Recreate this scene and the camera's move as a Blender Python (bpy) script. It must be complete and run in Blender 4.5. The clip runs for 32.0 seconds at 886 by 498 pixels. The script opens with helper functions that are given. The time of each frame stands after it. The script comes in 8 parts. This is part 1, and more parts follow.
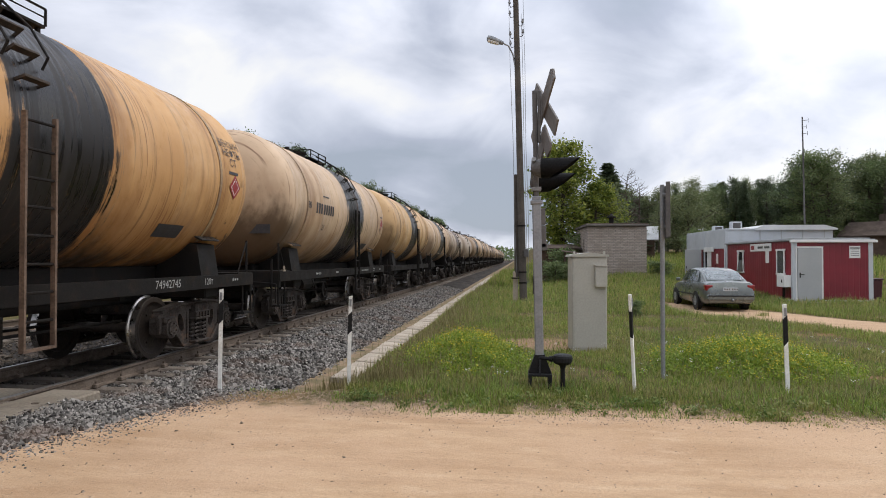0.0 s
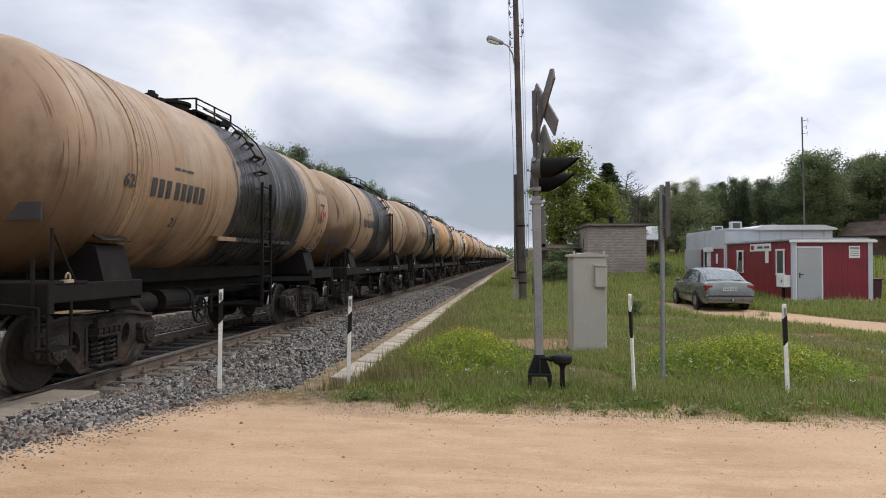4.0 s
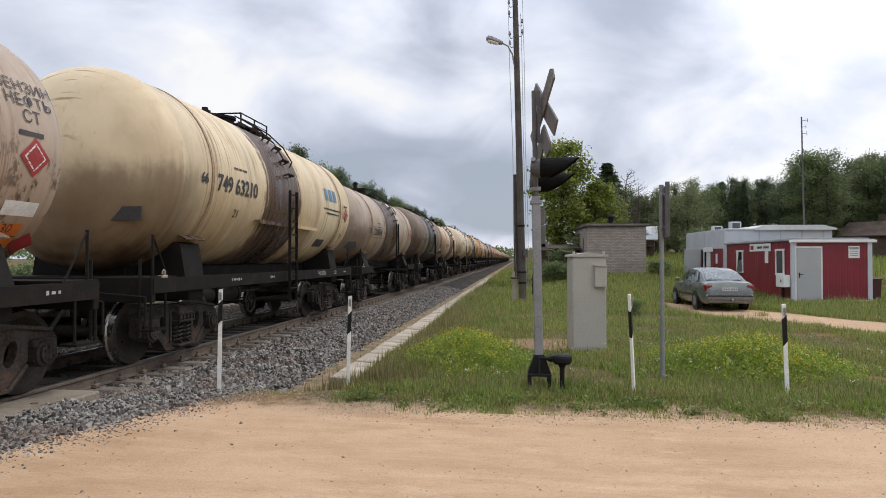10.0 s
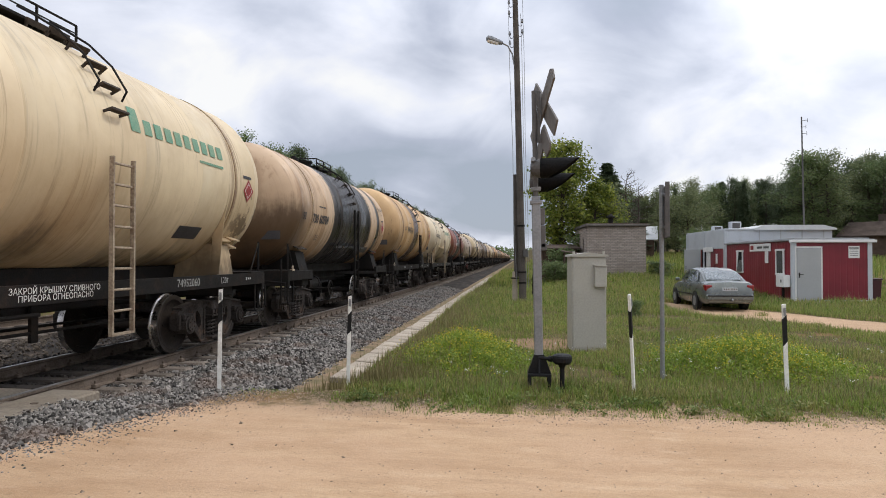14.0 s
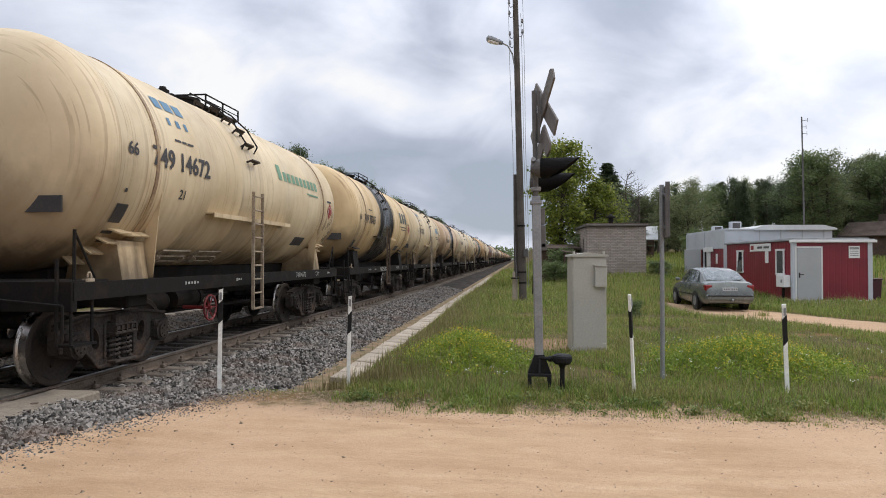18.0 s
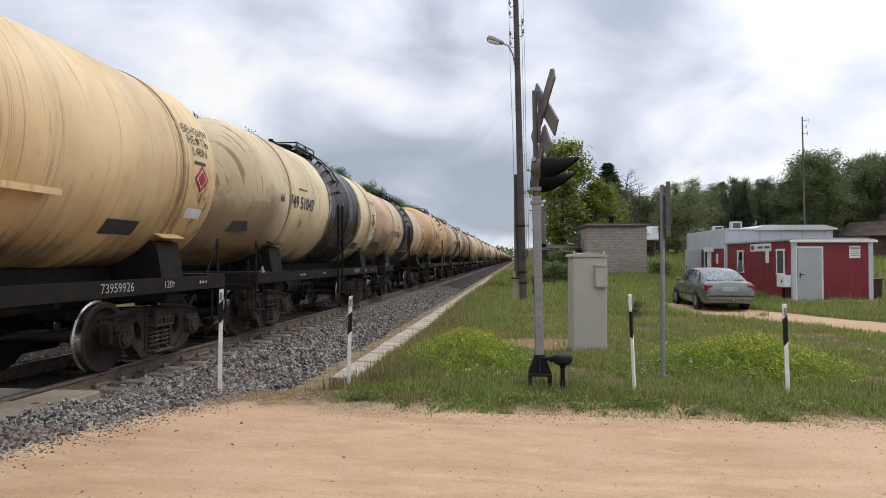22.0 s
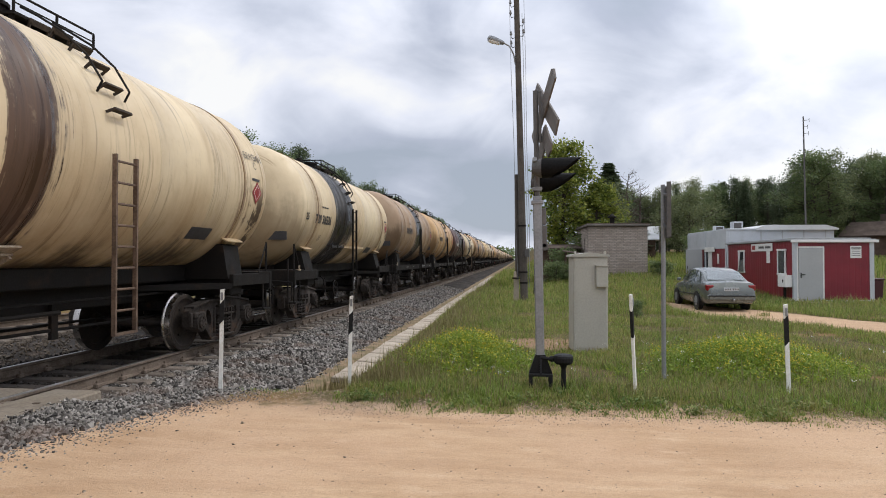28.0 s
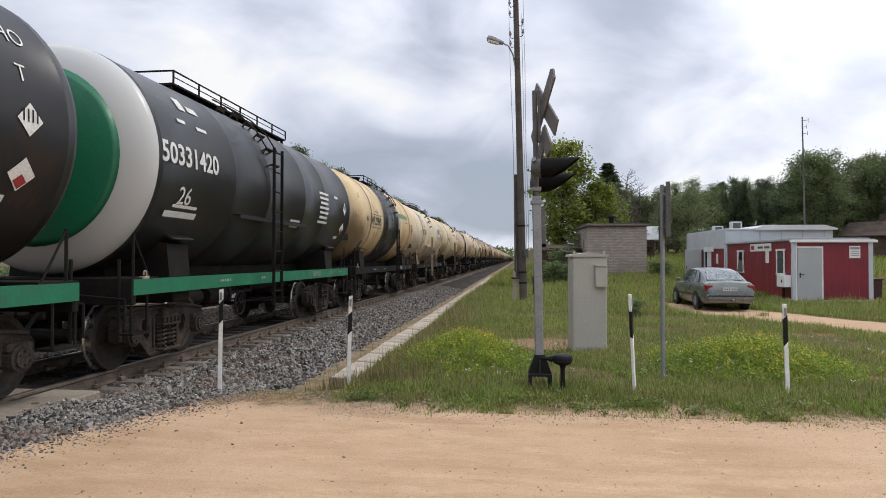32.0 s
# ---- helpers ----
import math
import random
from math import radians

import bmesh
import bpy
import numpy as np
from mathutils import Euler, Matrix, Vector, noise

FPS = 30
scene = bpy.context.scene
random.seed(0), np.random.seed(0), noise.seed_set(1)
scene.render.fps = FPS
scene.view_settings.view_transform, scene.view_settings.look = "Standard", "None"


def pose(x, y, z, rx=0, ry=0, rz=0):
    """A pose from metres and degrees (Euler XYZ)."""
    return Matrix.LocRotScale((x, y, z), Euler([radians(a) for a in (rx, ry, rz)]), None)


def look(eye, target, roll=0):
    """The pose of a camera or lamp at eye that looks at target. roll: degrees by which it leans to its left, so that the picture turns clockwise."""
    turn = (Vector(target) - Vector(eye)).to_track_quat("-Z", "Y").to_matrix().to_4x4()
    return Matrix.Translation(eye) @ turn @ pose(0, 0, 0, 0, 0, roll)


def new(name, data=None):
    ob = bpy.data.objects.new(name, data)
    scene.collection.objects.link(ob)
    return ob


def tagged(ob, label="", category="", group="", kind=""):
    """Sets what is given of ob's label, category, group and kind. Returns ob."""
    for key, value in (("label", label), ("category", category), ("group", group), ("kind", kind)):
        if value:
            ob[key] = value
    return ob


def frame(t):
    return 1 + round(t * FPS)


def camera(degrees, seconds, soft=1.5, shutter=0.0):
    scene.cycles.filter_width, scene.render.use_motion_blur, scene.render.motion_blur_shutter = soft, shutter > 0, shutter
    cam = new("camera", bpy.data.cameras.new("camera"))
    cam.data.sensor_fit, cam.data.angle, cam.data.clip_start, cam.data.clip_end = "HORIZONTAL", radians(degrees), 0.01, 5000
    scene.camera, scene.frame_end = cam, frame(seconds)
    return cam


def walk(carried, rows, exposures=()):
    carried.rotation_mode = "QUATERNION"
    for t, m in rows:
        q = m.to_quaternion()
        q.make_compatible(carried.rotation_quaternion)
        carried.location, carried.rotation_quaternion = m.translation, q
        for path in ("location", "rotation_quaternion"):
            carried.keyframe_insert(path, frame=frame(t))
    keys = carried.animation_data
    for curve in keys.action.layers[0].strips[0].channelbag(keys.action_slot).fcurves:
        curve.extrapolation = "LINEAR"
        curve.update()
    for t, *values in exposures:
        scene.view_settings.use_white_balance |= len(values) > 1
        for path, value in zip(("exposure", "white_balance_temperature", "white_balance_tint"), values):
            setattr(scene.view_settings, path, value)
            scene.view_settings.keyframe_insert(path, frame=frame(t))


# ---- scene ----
from mathutils import geometry

# camera: stands at the roadside, nearly still
cam = camera(70, 32.0, soft=0.95)
CAM_Z, YAW, TILT = 1.68, 6.67, 90.895
walk(cam, [(t, pose(0, 0, CAM_Z, TILT, 0, YAW + d)) for t, d in (
    (0, 0.05), (1, 0.0), (3.5, 0.02), (6, 0.05), (8, 0.0), (14.5, 0.0), (17, 0.0), (20, 0.05),
    (25, 0.05), (28, 0.12), (29.5, 0.12), (31, 0.06), (32, 0.05))])

# ---- light: bright overcast, sun veiled behind the clouds ----
SUN_EL, SUN_AZ = radians(54), radians(62)


def make_world():
    w = bpy.data.worlds.new("world")
    scene.world = w
    w.use_nodes = True
    nt = w.node_tree
    nt.nodes.clear()
    N, L = nt.nodes.new, nt.links.new
    sky = N("ShaderNodeTexSky")
    sky.sky_type, sky.sun_disc = "NISHITA", False
    sky.sun_elevation, sky.sun_rotation = SUN_EL, SUN_AZ
    skyb = N("ShaderNodeVectorMath")
    skyb.operation = "SCALE"
    skyb.inputs["Scale"].default_value = 0.12
    L(sky.outputs[0], skyb.inputs[0])
    tc = N("ShaderNodeTexCoord")
    # clouds flatten towards the horizon: divide the direction by its height
    sep = N("ShaderNodeSeparateXYZ")
    L(tc.outputs["Generated"], sep.inputs[0])
    mx = N("ShaderNodeMath")
    mx.operation = "MAXIMUM"
    mx.inputs[1].default_value = 0.0
    L(sep.outputs[2], mx.inputs[0])
    ad = N("ShaderNodeMath")
    ad.operation = "ADD"
    ad.inputs[1].default_value = 0.38
    L(mx.outputs[0], ad.inputs[0])
    dx, dy = N("ShaderNodeMath"), N("ShaderNodeMath")
    for d, o in ((dx, 0), (dy, 1)):
        d.operation = "DIVIDE"
        L(sep.outputs[o], d.inputs[0])
        L(ad.outputs[0], d.inputs[1])
    cmb = N("ShaderNodeCombineXYZ")
    L(dx.outputs[0], cmb.inputs[0])
    L(dy.outputs[0], cmb.inputs[1])
    mp = N("ShaderNodeMapping")
    mp.inputs["Location"].default_value = CLOUD_SHIFT
    L(cmb.outputs[0], mp.inputs[0])
    n1, n2 = N("ShaderNodeTexNoise"), N("ShaderNodeTexNoise")
    n1.inputs["Scale"].default_value, n1.inputs["Detail"].default_value = 0.85, 7
    n1.inputs["Roughness"].default_value, n1.inputs["Distortion"].default_value = 0.5, 0.4
    n2.inputs["Scale"].default_value, n2.inputs["Detail"].default_value = 2.6, 8
    n2.inputs["Distortion"].default_value = 0.6
    L(mp.outputs[0], n1.inputs[0])
    L(mp.outputs[0], n2.inputs[0])
    mixn = N("ShaderNodeMath")
    mixn.operation = "MULTIPLY_ADD"
    mixn.inputs[1].default_value = 0.46
    L(n2.outputs[0], mixn.inputs[0])
    L(n1.outputs[0], mixn.inputs[2])
    ramp = N("ShaderNodeValToRGB")
    el = ramp.color_ramp.elements
    el[0].position, el[0].color = 0.56, (0.40, 0.45, 0.54, 1)
    el[1].position, el[1].color = 0.835, (1.0, 1.0, 1.0, 1)
    for p, c in ((0.635, (0.49, 0.53, 0.64, 1)), (0.70, (0.65, 0.69, 0.80, 1)), (0.77, (0.83, 0.86, 0.965, 1))):
        e = el.new(p)
        e.color = c
    # a heavy bank low over the line, a bright break beside it
    total = mixn.outputs[0]
    for way, lo, amount, zs in CLOUD_BANKS:
        d = N("ShaderNodeVectorMath")
        d.operation = "DOT_PRODUCT"
        d.inputs[1].default_value = way
        L(tc.outputs["Generated"], d.inputs[0])
        r = N("ShaderNodeMapRange")
        r.interpolation_type = "SMOOTHSTEP"
        for i, x in enumerate((lo, 1.0, 0.0, amount)):
            r.inputs[i + 1].default_value = x
        L(d.outputs["Value"], r.inputs[0])
        level = r.outputs[0]
        for z0, z1 in zs:
            k = N("ShaderNodeMapRange")
            k.interpolation_type = "SMOOTHSTEP"
            k.inputs[1].default_value, k.inputs[2].default_value = min(z0, z1), max(z0, z1)
            k.inputs[3].default_value, k.inputs[4].default_value = (0.0, 1.0) if z0 < z1 else (1.0, 0.0)
            L(sep.outputs[2], k.inputs[0])
            p = N("ShaderNodeMath")
            p.operation = "MULTIPLY"
            L(level, p.inputs[0])
            L(k.outputs[0], p.inputs[1])
            level = p.outputs[0]
        s = N("ShaderNodeMath")
        L(total, s.inputs[0])
        L(level, s.inputs[1])
        total = s.outputs[0]
    L(total, ramp.inputs[0])
    mix = N("ShaderNodeMix")
    mix.data_type = "RGBA"
    mix.inputs[0].default_value = 0.93
    L(skyb.outputs[0], mix.inputs[6])
    L(ramp.outputs[0], mix.inputs[7])
    # the veil of cloud is brighter overhead and towards the hidden sun
    dot = N("ShaderNodeVectorMath")
    dot.operation = "DOT_PRODUCT"
    dot.inputs[1].default_value = (math.cos(SUN_EL) * math.sin(SUN_AZ), math.cos(SUN_EL) * math.cos(SUN_AZ), math.sin(SUN_EL))
    L(tc.outputs["Generated"], dot.inputs[0])
    glow = N("ShaderNodeMapRange")
    glow.interpolation_type = "SMOOTHSTEP"
    for i, x in enumerate((0.45, 1.0, 0.0, GLOW)):
        glow.inputs[i + 1].default_value = x
    L(dot.outputs["Value"], glow.inputs[0])
    over = N("ShaderNodeMapRange")
    for i, x in enumerate((0.30, 1.0, 1.0, OVERHEAD)):
        over.inputs[i + 1].default_value = x
    L(sep.outputs[2], over.inputs[0])
    gain = N("ShaderNodeMath")
    gain.operation = "ADD"
    L(glow.outputs[0], gain.inputs[0])
    L(over.outputs[0], gain.inputs[1])
    lit = N("ShaderNodeVectorMath")
    lit.operation = "SCALE"
    L(mix.outputs[2], lit.inputs[0])
    L(gain.outputs[0], lit.inputs["Scale"])
    bg, out = N("ShaderNodeBackground"), N("ShaderNodeOutputWorld")
    bg.inputs[1].default_value = SKY_STRENGTH
    L(lit.outputs[0], bg.inputs[0])
    L(bg.outputs[0], out.inputs[0])


CLOUD_SHIFT = (0.0, 0.0, 0.0)
CLOUD_BANKS = [((-0.10, 0.98, 0.10), 0.93, -0.21, ((0.01, 0.06), (0.26, 0.12))), ((0.50, 0.84, 0.16), 0.90, 0.18, ()), ((-0.25, 0.93, 0.30), 0.92, 0.05, ((0.14, 0.24),)),
               ((0.03, 0.94, 0.34), 0.962, -0.075, ()), ((0.195, 0.963, 0.19), 0.985, 0.05, ()), ((0.30, 0.90, 0.32), 0.965, -0.085, ())]
SKY_STRENGTH, GLOW, OVERHEAD = 1.0, 0.38, 2.0
make_world()
sun = bpy.data.lights.new("sun", "SUN")
sun.energy, sun.angle, sun.color = 1.4, radians(12), (1.0, 0.94, 0.85)
sun_ob = new("sun", sun)
sun_ob.matrix_world = look(
    (40 * math.cos(SUN_EL) * math.sin(SUN_AZ), 40 * math.cos(SUN_EL) * math.cos(SUN_AZ), 40 * math.sin(SUN_EL)), (0, 0, 0))
scene.view_settings.exposure = 0.0


# ---- materials ----
def graph(name):
    m = bpy.data.materials.new(name)
    m.use_nodes = True
    nt = m.node_tree
    nt.nodes.clear()
    out, b = nt.nodes.new("ShaderNodeOutputMaterial"), nt.nodes.new("ShaderNodeBsdfPrincipled")
    nt.links.new(b.outputs[0], out.inputs[0])
    return m, nt, b


def put(nt, sock, v):
    if isinstance(v, bpy.types.NodeSocket):
        nt.links.new(v, sock)
    elif isinstance(v, tuple) and len(v) == 3 and sock.type == "RGBA":
        sock.default_value = (*v, 1)
    else:
        sock.default_value = v


def noise_of(nt, scale, detail=5, vec=None, stretch=None, rough=0.55, world=False):
    n = nt.nodes.new("ShaderNodeTexNoise")
    n.inputs["Scale"].default_value, n.inputs["Detail"].default_value = scale, detail
    n.inputs["Roughness"].default_value = rough
    if vec is None:
        if world:
            vec = nt.nodes.new("ShaderNodeNewGeometry").outputs["Position"]
        else:
            vec = nt.nodes.new("ShaderNodeTexCoord").outputs["Object"]
    if stretch:
        mp = nt.nodes.new("ShaderNodeMapping")
        mp.inputs["Scale"].default_value = stretch
        nt.links.new(vec, mp.inputs[0])
        vec = mp.outputs[0]
    nt.links.new(vec, n.inputs["Vector"])
    return n.outputs[0]


def ranged(nt, v, a, b, lo=0.0, hi=1.0):
    r = nt.nodes.new("ShaderNodeMapRange")
    r.interpolation_type = "SMOOTHSTEP"
    for i, x in enumerate((v, a, b, lo, hi)):
        put(nt, r.inputs[i], x)
    return r.outputs[0]


def calc(nt, op, a, b=0.0, c=0.0):
    m = nt.nodes.new("ShaderNodeMath")
    m.operation = op
    for i, x in enumerate((a, b, c)):
        put(nt, m.inputs[i], x)
    return m.outputs[0]


def blend(nt, f, a, b):
    m = nt.nodes.new("ShaderNodeMix")
    m.data_type = "RGBA"
    put(nt, m.inputs[0], f)
    put(nt, m.inputs[6], a)
    put(nt, m.inputs[7], b)
    return m.outputs[2]


def bumped(nt, b, h, strength, dist=0.01):
    bp = nt.nodes.new("ShaderNodeBump")
    bp.inputs["Strength"].default_value, bp.inputs["Distance"].default_value = strength, dist
    nt.links.new(h, bp.inputs["Height"])
    nt.links.new(bp.outputs[0], b.inputs["Normal"])


def mat(name, col, rough=0.6, metal=0.0, col2=None, scale=2.0, fine=30.0, bump=0.15, stain=None, amount=0.5, rand=0.0, world=False, spec=0.5):
    """A worn surface: two colours blended by coarse and fine noise, stains with soft edges, a fine relief."""
    m, nt, b = graph(name)
    col2 = col2 or tuple(c * 0.72 for c in col)
    n1, n2 = noise_of(nt, scale, world=world), noise_of(nt, fine, 4, world=world)
    f = ranged(nt, calc(nt, "MULTIPLY_ADD", n2, 0.5, calc(nt, "MULTIPLY", n1, 0.5)), 0.36, 0.64)
    c = blend(nt, f, col, col2)
    if stain:
        n3 = noise_of(nt, scale * 0.6 + 0.3, 7, rough=0.7, world=world)
        c = blend(nt, calc(nt, "MULTIPLY", ranged(nt, n3, 0.52, 0.68), amount), c, stain)
    if rand:
        oi = nt.nodes.new("ShaderNodeObjectInfo")
        hsv = nt.nodes.new("ShaderNodeHueSaturation")
        put(nt, hsv.inputs["Value"], ranged(nt, oi.outputs["Random"], 0, 1, 1 - rand, 1 + rand))
        put(nt, hsv.inputs["Color"], c)
        c = hsv.outputs[0]
    put(nt, b.inputs["Base Color"], c)
    put(nt, b.inputs["Roughness"], ranged(nt, n1, 0.3, 0.7, max(rough - 0.1, 0.02), min(rough + 0.1, 1)))
    b.inputs["Metallic"].default_value = metal
    b.inputs["Specular IOR Level"].default_value = spec
    if bump:
        bumped(nt, b, n2, bump)
    return m


def tank_paint(name, base, band, y0, y1, seed, dirt_shade=0.5, gloss=0.45, ends=None, worn=0.3):
    """Tank enamel: a spill band round the middle, runs of oil, faded patches, rust specks, shade painted low and at the
    rear; ends: colour of the end caps.
    """
    m, nt, b = graph(name)
    tc = nt.nodes.new("ShaderNodeTexCoord").outputs["Object"]
    mp = nt.nodes.new("ShaderNodeMapping")
    mp.inputs["Location"].default_value = (seed * 3.7, seed * 7.3, seed * 1.9)
    nt.links.new(tc, mp.inputs[0])
    v = mp.outputs[0]
    sep = nt.nodes.new("ShaderNodeSeparateXYZ")
    nt.links.new(tc, sep.inputs[0])
    y, z = sep.outputs[1], sep.outputs[2]
    runs = noise_of(nt, 1.0, 6, v, (0.5, 9.0, 0.45), 0.65)
    broad = noise_of(nt, 0.55, 5, v, (1, 1, 1), 0.6)
    fine = noise_of(nt, 26.0, 4, v)
    mid = noise_of(nt, 4.5, 6, v, (1, 1, 0.6), 0.7)
    c = blend(nt, ranged(nt, broad, 0.3, 0.7), tuple(min(1, x * 1.08) for x in base), tuple(x * p for x, p in zip(base, (0.84, 0.80, 0.76))))
    c = blend(nt, calc(nt, "MULTIPLY", ranged(nt, mid, 0.54, 0.74), 0.45 * dirt_shade), c, tuple(x * p for x, p in zip(base, (0.55, 0.47, 0.42))))
    # runs of oil from the hatch, thick near the middle and thin towards the ends
    away = ranged(nt, calc(nt, "ABSOLUTE", y), 0.8, 4.2, 1.0, 0.10)
    oil = calc(nt, "MULTIPLY", ranged(nt, runs, 0.54, 0.72), calc(nt, "MULTIPLY", away, dirt_shade))
    c = blend(nt, oil, c, (0.065, 0.038, 0.024))
    # crisp thin runs, gathered in patches
    thin = noise_of(nt, 1.0, 4, v, (0.6, 24.0, 0.5), 0.55)
    gather = ranged(nt, noise_of(nt, 0.7, 3, v, (1, 1, 0.5), 0.5), 0.46, 0.60)
    c = blend(nt, calc(nt, "MULTIPLY", calc(nt, "MULTIPLY", ranged(nt, thin, 0.575, 0.625), gather), min(0.9, 0.85 * dirt_shade)), c, tuple(x * p for x, p in zip(base, (0.30, 0.21, 0.15))))
    # wide brown washes where the load has been wiped and rained down
    wash = calc(nt, "MULTIPLY", ranged(nt, noise_of(nt, 0.9, 4, v, (0.6, 1.5, 0.30), 0.55), 0.50, 0.72), 0.6 * dirt_shade)
    c = blend(nt, wash, c, tuple(x * p for x, p in zip(base, (0.46, 0.35, 0.26))))
    # road dirt and painted underside shade over the lower half, greasy ragged black-brown patches below
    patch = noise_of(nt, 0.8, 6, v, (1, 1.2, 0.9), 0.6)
    grime_shade = calc(nt, "MULTIPLY_ADD", runs, 0.34, calc(nt, "MULTIPLY", patch, 0.9))
    film_shade = ranged(nt, calc(nt, "MULTIPLY_ADD", calc(nt, "SUBTRACT", 2.75, z), 0.30, grime_shade), 0.55, 1.0)
    c = blend(nt, calc(nt, "MULTIPLY", film_shade, min(0.8, 0.32 + 0.45 * dirt_shade)), c, tuple(x * p for x, p in zip(base, (0.52, 0.40, 0.28))))
    # darkest at the bottom: the shell's own shade is coloured in with the grease
    low = ranged(nt, calc(nt, "MULTIPLY_ADD", calc(nt, "SUBTRACT", 2.6, z), 0.40, grime_shade), 0.91, 1.19)
    c = blend(nt, calc(nt, "MULTIPLY", low, min(0.95, 0.35 + dirt_shade)), c, (0.034, 0.022, 0.014))
    # drawn-out black splashes on the dished ends
    splash = calc(nt, "MULTIPLY", ranged(nt, noise_of(nt, 1.6, 6, v, (1.6, 1.6, 0.35), 0.7), 0.66, 0.71), ranged(nt, calc(nt, "ABSOLUTE", y), 4.1, 4.8, 0.0, 0.8))
    c = blend(nt, calc(nt, "MULTIPLY", splash, min(1.0, dirt_shade)), c, (0.03, 0.024, 0.02))
    # brown soot on the trailing end, with the shade between wagons painted into it
    soot = calc(nt, "MULTIPLY", ranged(nt, calc(nt, "MULTIPLY_ADD", calc(nt, "SUBTRACT", mid, 0.5), 0.7, y), -3.5, -4.7), ranged(nt, calc(nt, "MULTIPLY_ADD", patch, 2.2, calc(nt, "MULTIPLY", runs, 0.8)), calc(nt, "ADD", z, -1.7), calc(nt, "ADD", z, -0.9)))
    c = blend(nt, calc(nt, "MULTIPLY", soot, 0.0 if worn < 0.1 else min(0.85, 0.14 + 0.58 * dirt_shade)), c, (0.060, 0.034, 0.017))
    # scorched and peeled blotches by the placards at the leading end
    peel = calc(nt, "MULTIPLY", ranged(nt, noise_of(nt, 1.7, 7, v, (1, 1, 0.7), 0.7), 0.52, 0.58), calc(nt, "MULTIPLY", ranged(nt, y, 3.3, 4.4), ranged(nt, z, 3.2, 2.5)))
    c = blend(nt, calc(nt, "MULTIPLY", peel, min(0.9, dirt_shade + 0.3)), c, (0.05, 0.03, 0.021))
    if band:
        edge = calc(nt, "MULTIPLY_ADD", calc(nt, "SUBTRACT", runs, 0.5), 1.3, calc(nt, "MULTIPLY_ADD", calc(nt, "SUBTRACT", mid, 0.5), 0.5, y))
        bm_ = calc(nt, "MULTIPLY", ranged(nt, edge, y0 - 0.09, y0 + 0.09), ranged(nt, edge, y1 + 0.09, y1 - 0.09))
        bare = ranged(nt, mid, 0.60, 0.78, 1.0, 1.0 - worn)
        tone = blend(nt, ranged(nt, runs, 0.35, 0.65), tuple(x * 0.7 for x in band), tuple(x * 1.5 for x in band))
        tone = blend(nt, calc(nt, "MULTIPLY", ranged(nt, noise_of(nt, 1.3, 6, v, (0.7, 2.5, 0.35), 0.7), 0.50, 0.70), 0.5), tone, (0.070, 0.045, 0.03))
        c = blend(nt, calc(nt, "MULTIPLY", bm_, bare), c, tone)
    # rust creeping out from under the straps and down from them
    by_strap = ranged(nt, calc(nt, "ABSOLUTE", calc(nt, "SUBTRACT", calc(nt, "ABSOLUTE", y), 3.78)), 0.02, 0.42, 1.0, 0.0)
    weep = noise_of(nt, 1.0, 6, v, (0.8, 15.0, 0.6), 0.7)
    c = blend(nt, calc(nt, "MULTIPLY", calc(nt, "MULTIPLY", ranged(nt, weep, 0.46, 0.62), by_strap), min(0.9, 0.3 + dirt_shade) * (worn > 0.1)), c, (0.14, 0.062, 0.03))
    if ends:
        c = blend(nt, ranged(nt, y, -5.00, -4.99, 1.0, 0.0), c, ends)
    rust = ranged(nt, noise_of(nt, 7.0, 8, v, None, 0.75), 0.66, 0.72)
    c = blend(nt, calc(nt, "MULTIPLY", rust, worn), c, (0.13, 0.052, 0.022))
    put(nt, b.inputs["Base Color"], c)
    fresh = worn < 0.1
    rg = ranged(nt, mid, 0.3, 0.7, gloss - (0.02 if fresh else 0.1), gloss + (0.03 if fresh else 0.15))
    if band:
        rg = calc(nt, "ADD", calc(nt, "MULTIPLY", rg, calc(nt, "SUBTRACT", 1.0, bm_)), calc(nt, "MULTIPLY", bm_, ranged(nt, runs, 0.40, 0.60, 0.20, 0.60)))
    put(nt, b.inputs["Roughness"], rg)
    b.inputs["Specular IOR Level"].default_value = 0.35
    bumped(nt, b, calc(nt, "MULTIPLY_ADD", broad, 3.0, fine), 0.03 if fresh else 0.12, 0.012)
    return m


def ribbed(name, a, b_):
    """Sheet cladding with shallow upright ribs."""
    m, nt, b = graph(name)
    n = noise_of(nt, 1.2, 5)
    put(nt, b.inputs["Base Color"], blend(nt, ranged(nt, n, 0.35, 0.65), a, b_))
    b.inputs["Roughness"].default_value = 0.45
    tc = nt.nodes.new("ShaderNodeTexCoord").outputs["Object"]
    sep = nt.nodes.new("ShaderNodeSeparateXYZ")
    nt.links.new(tc, sep.inputs[0])
    u = calc(nt, "ADD", sep.outputs[0], sep.outputs[1])
    saw = calc(nt, "PINGPONG", u, 0.11)
    bumped(nt, b, ranged(nt, saw, 0.0, 0.03), 0.6, 0.012)
    return m


STEEL = mat("dark_steel", (0.0105, 0.010, 0.010), 0.7, 0.0, (0.018, 0.0155, 0.0135), 3, 40, 0.3, (0.045, 0.028, 0.018), 0.35, spec=0.12)
BOGIE = mat("bogie_iron", (0.060, 0.052, 0.047), 0.8, 0.0, (0.026, 0.021, 0.018), 4, 30, 0.4, (0.12, 0.066, 0.04), 0.55, rand=0.3, spec=0.15)
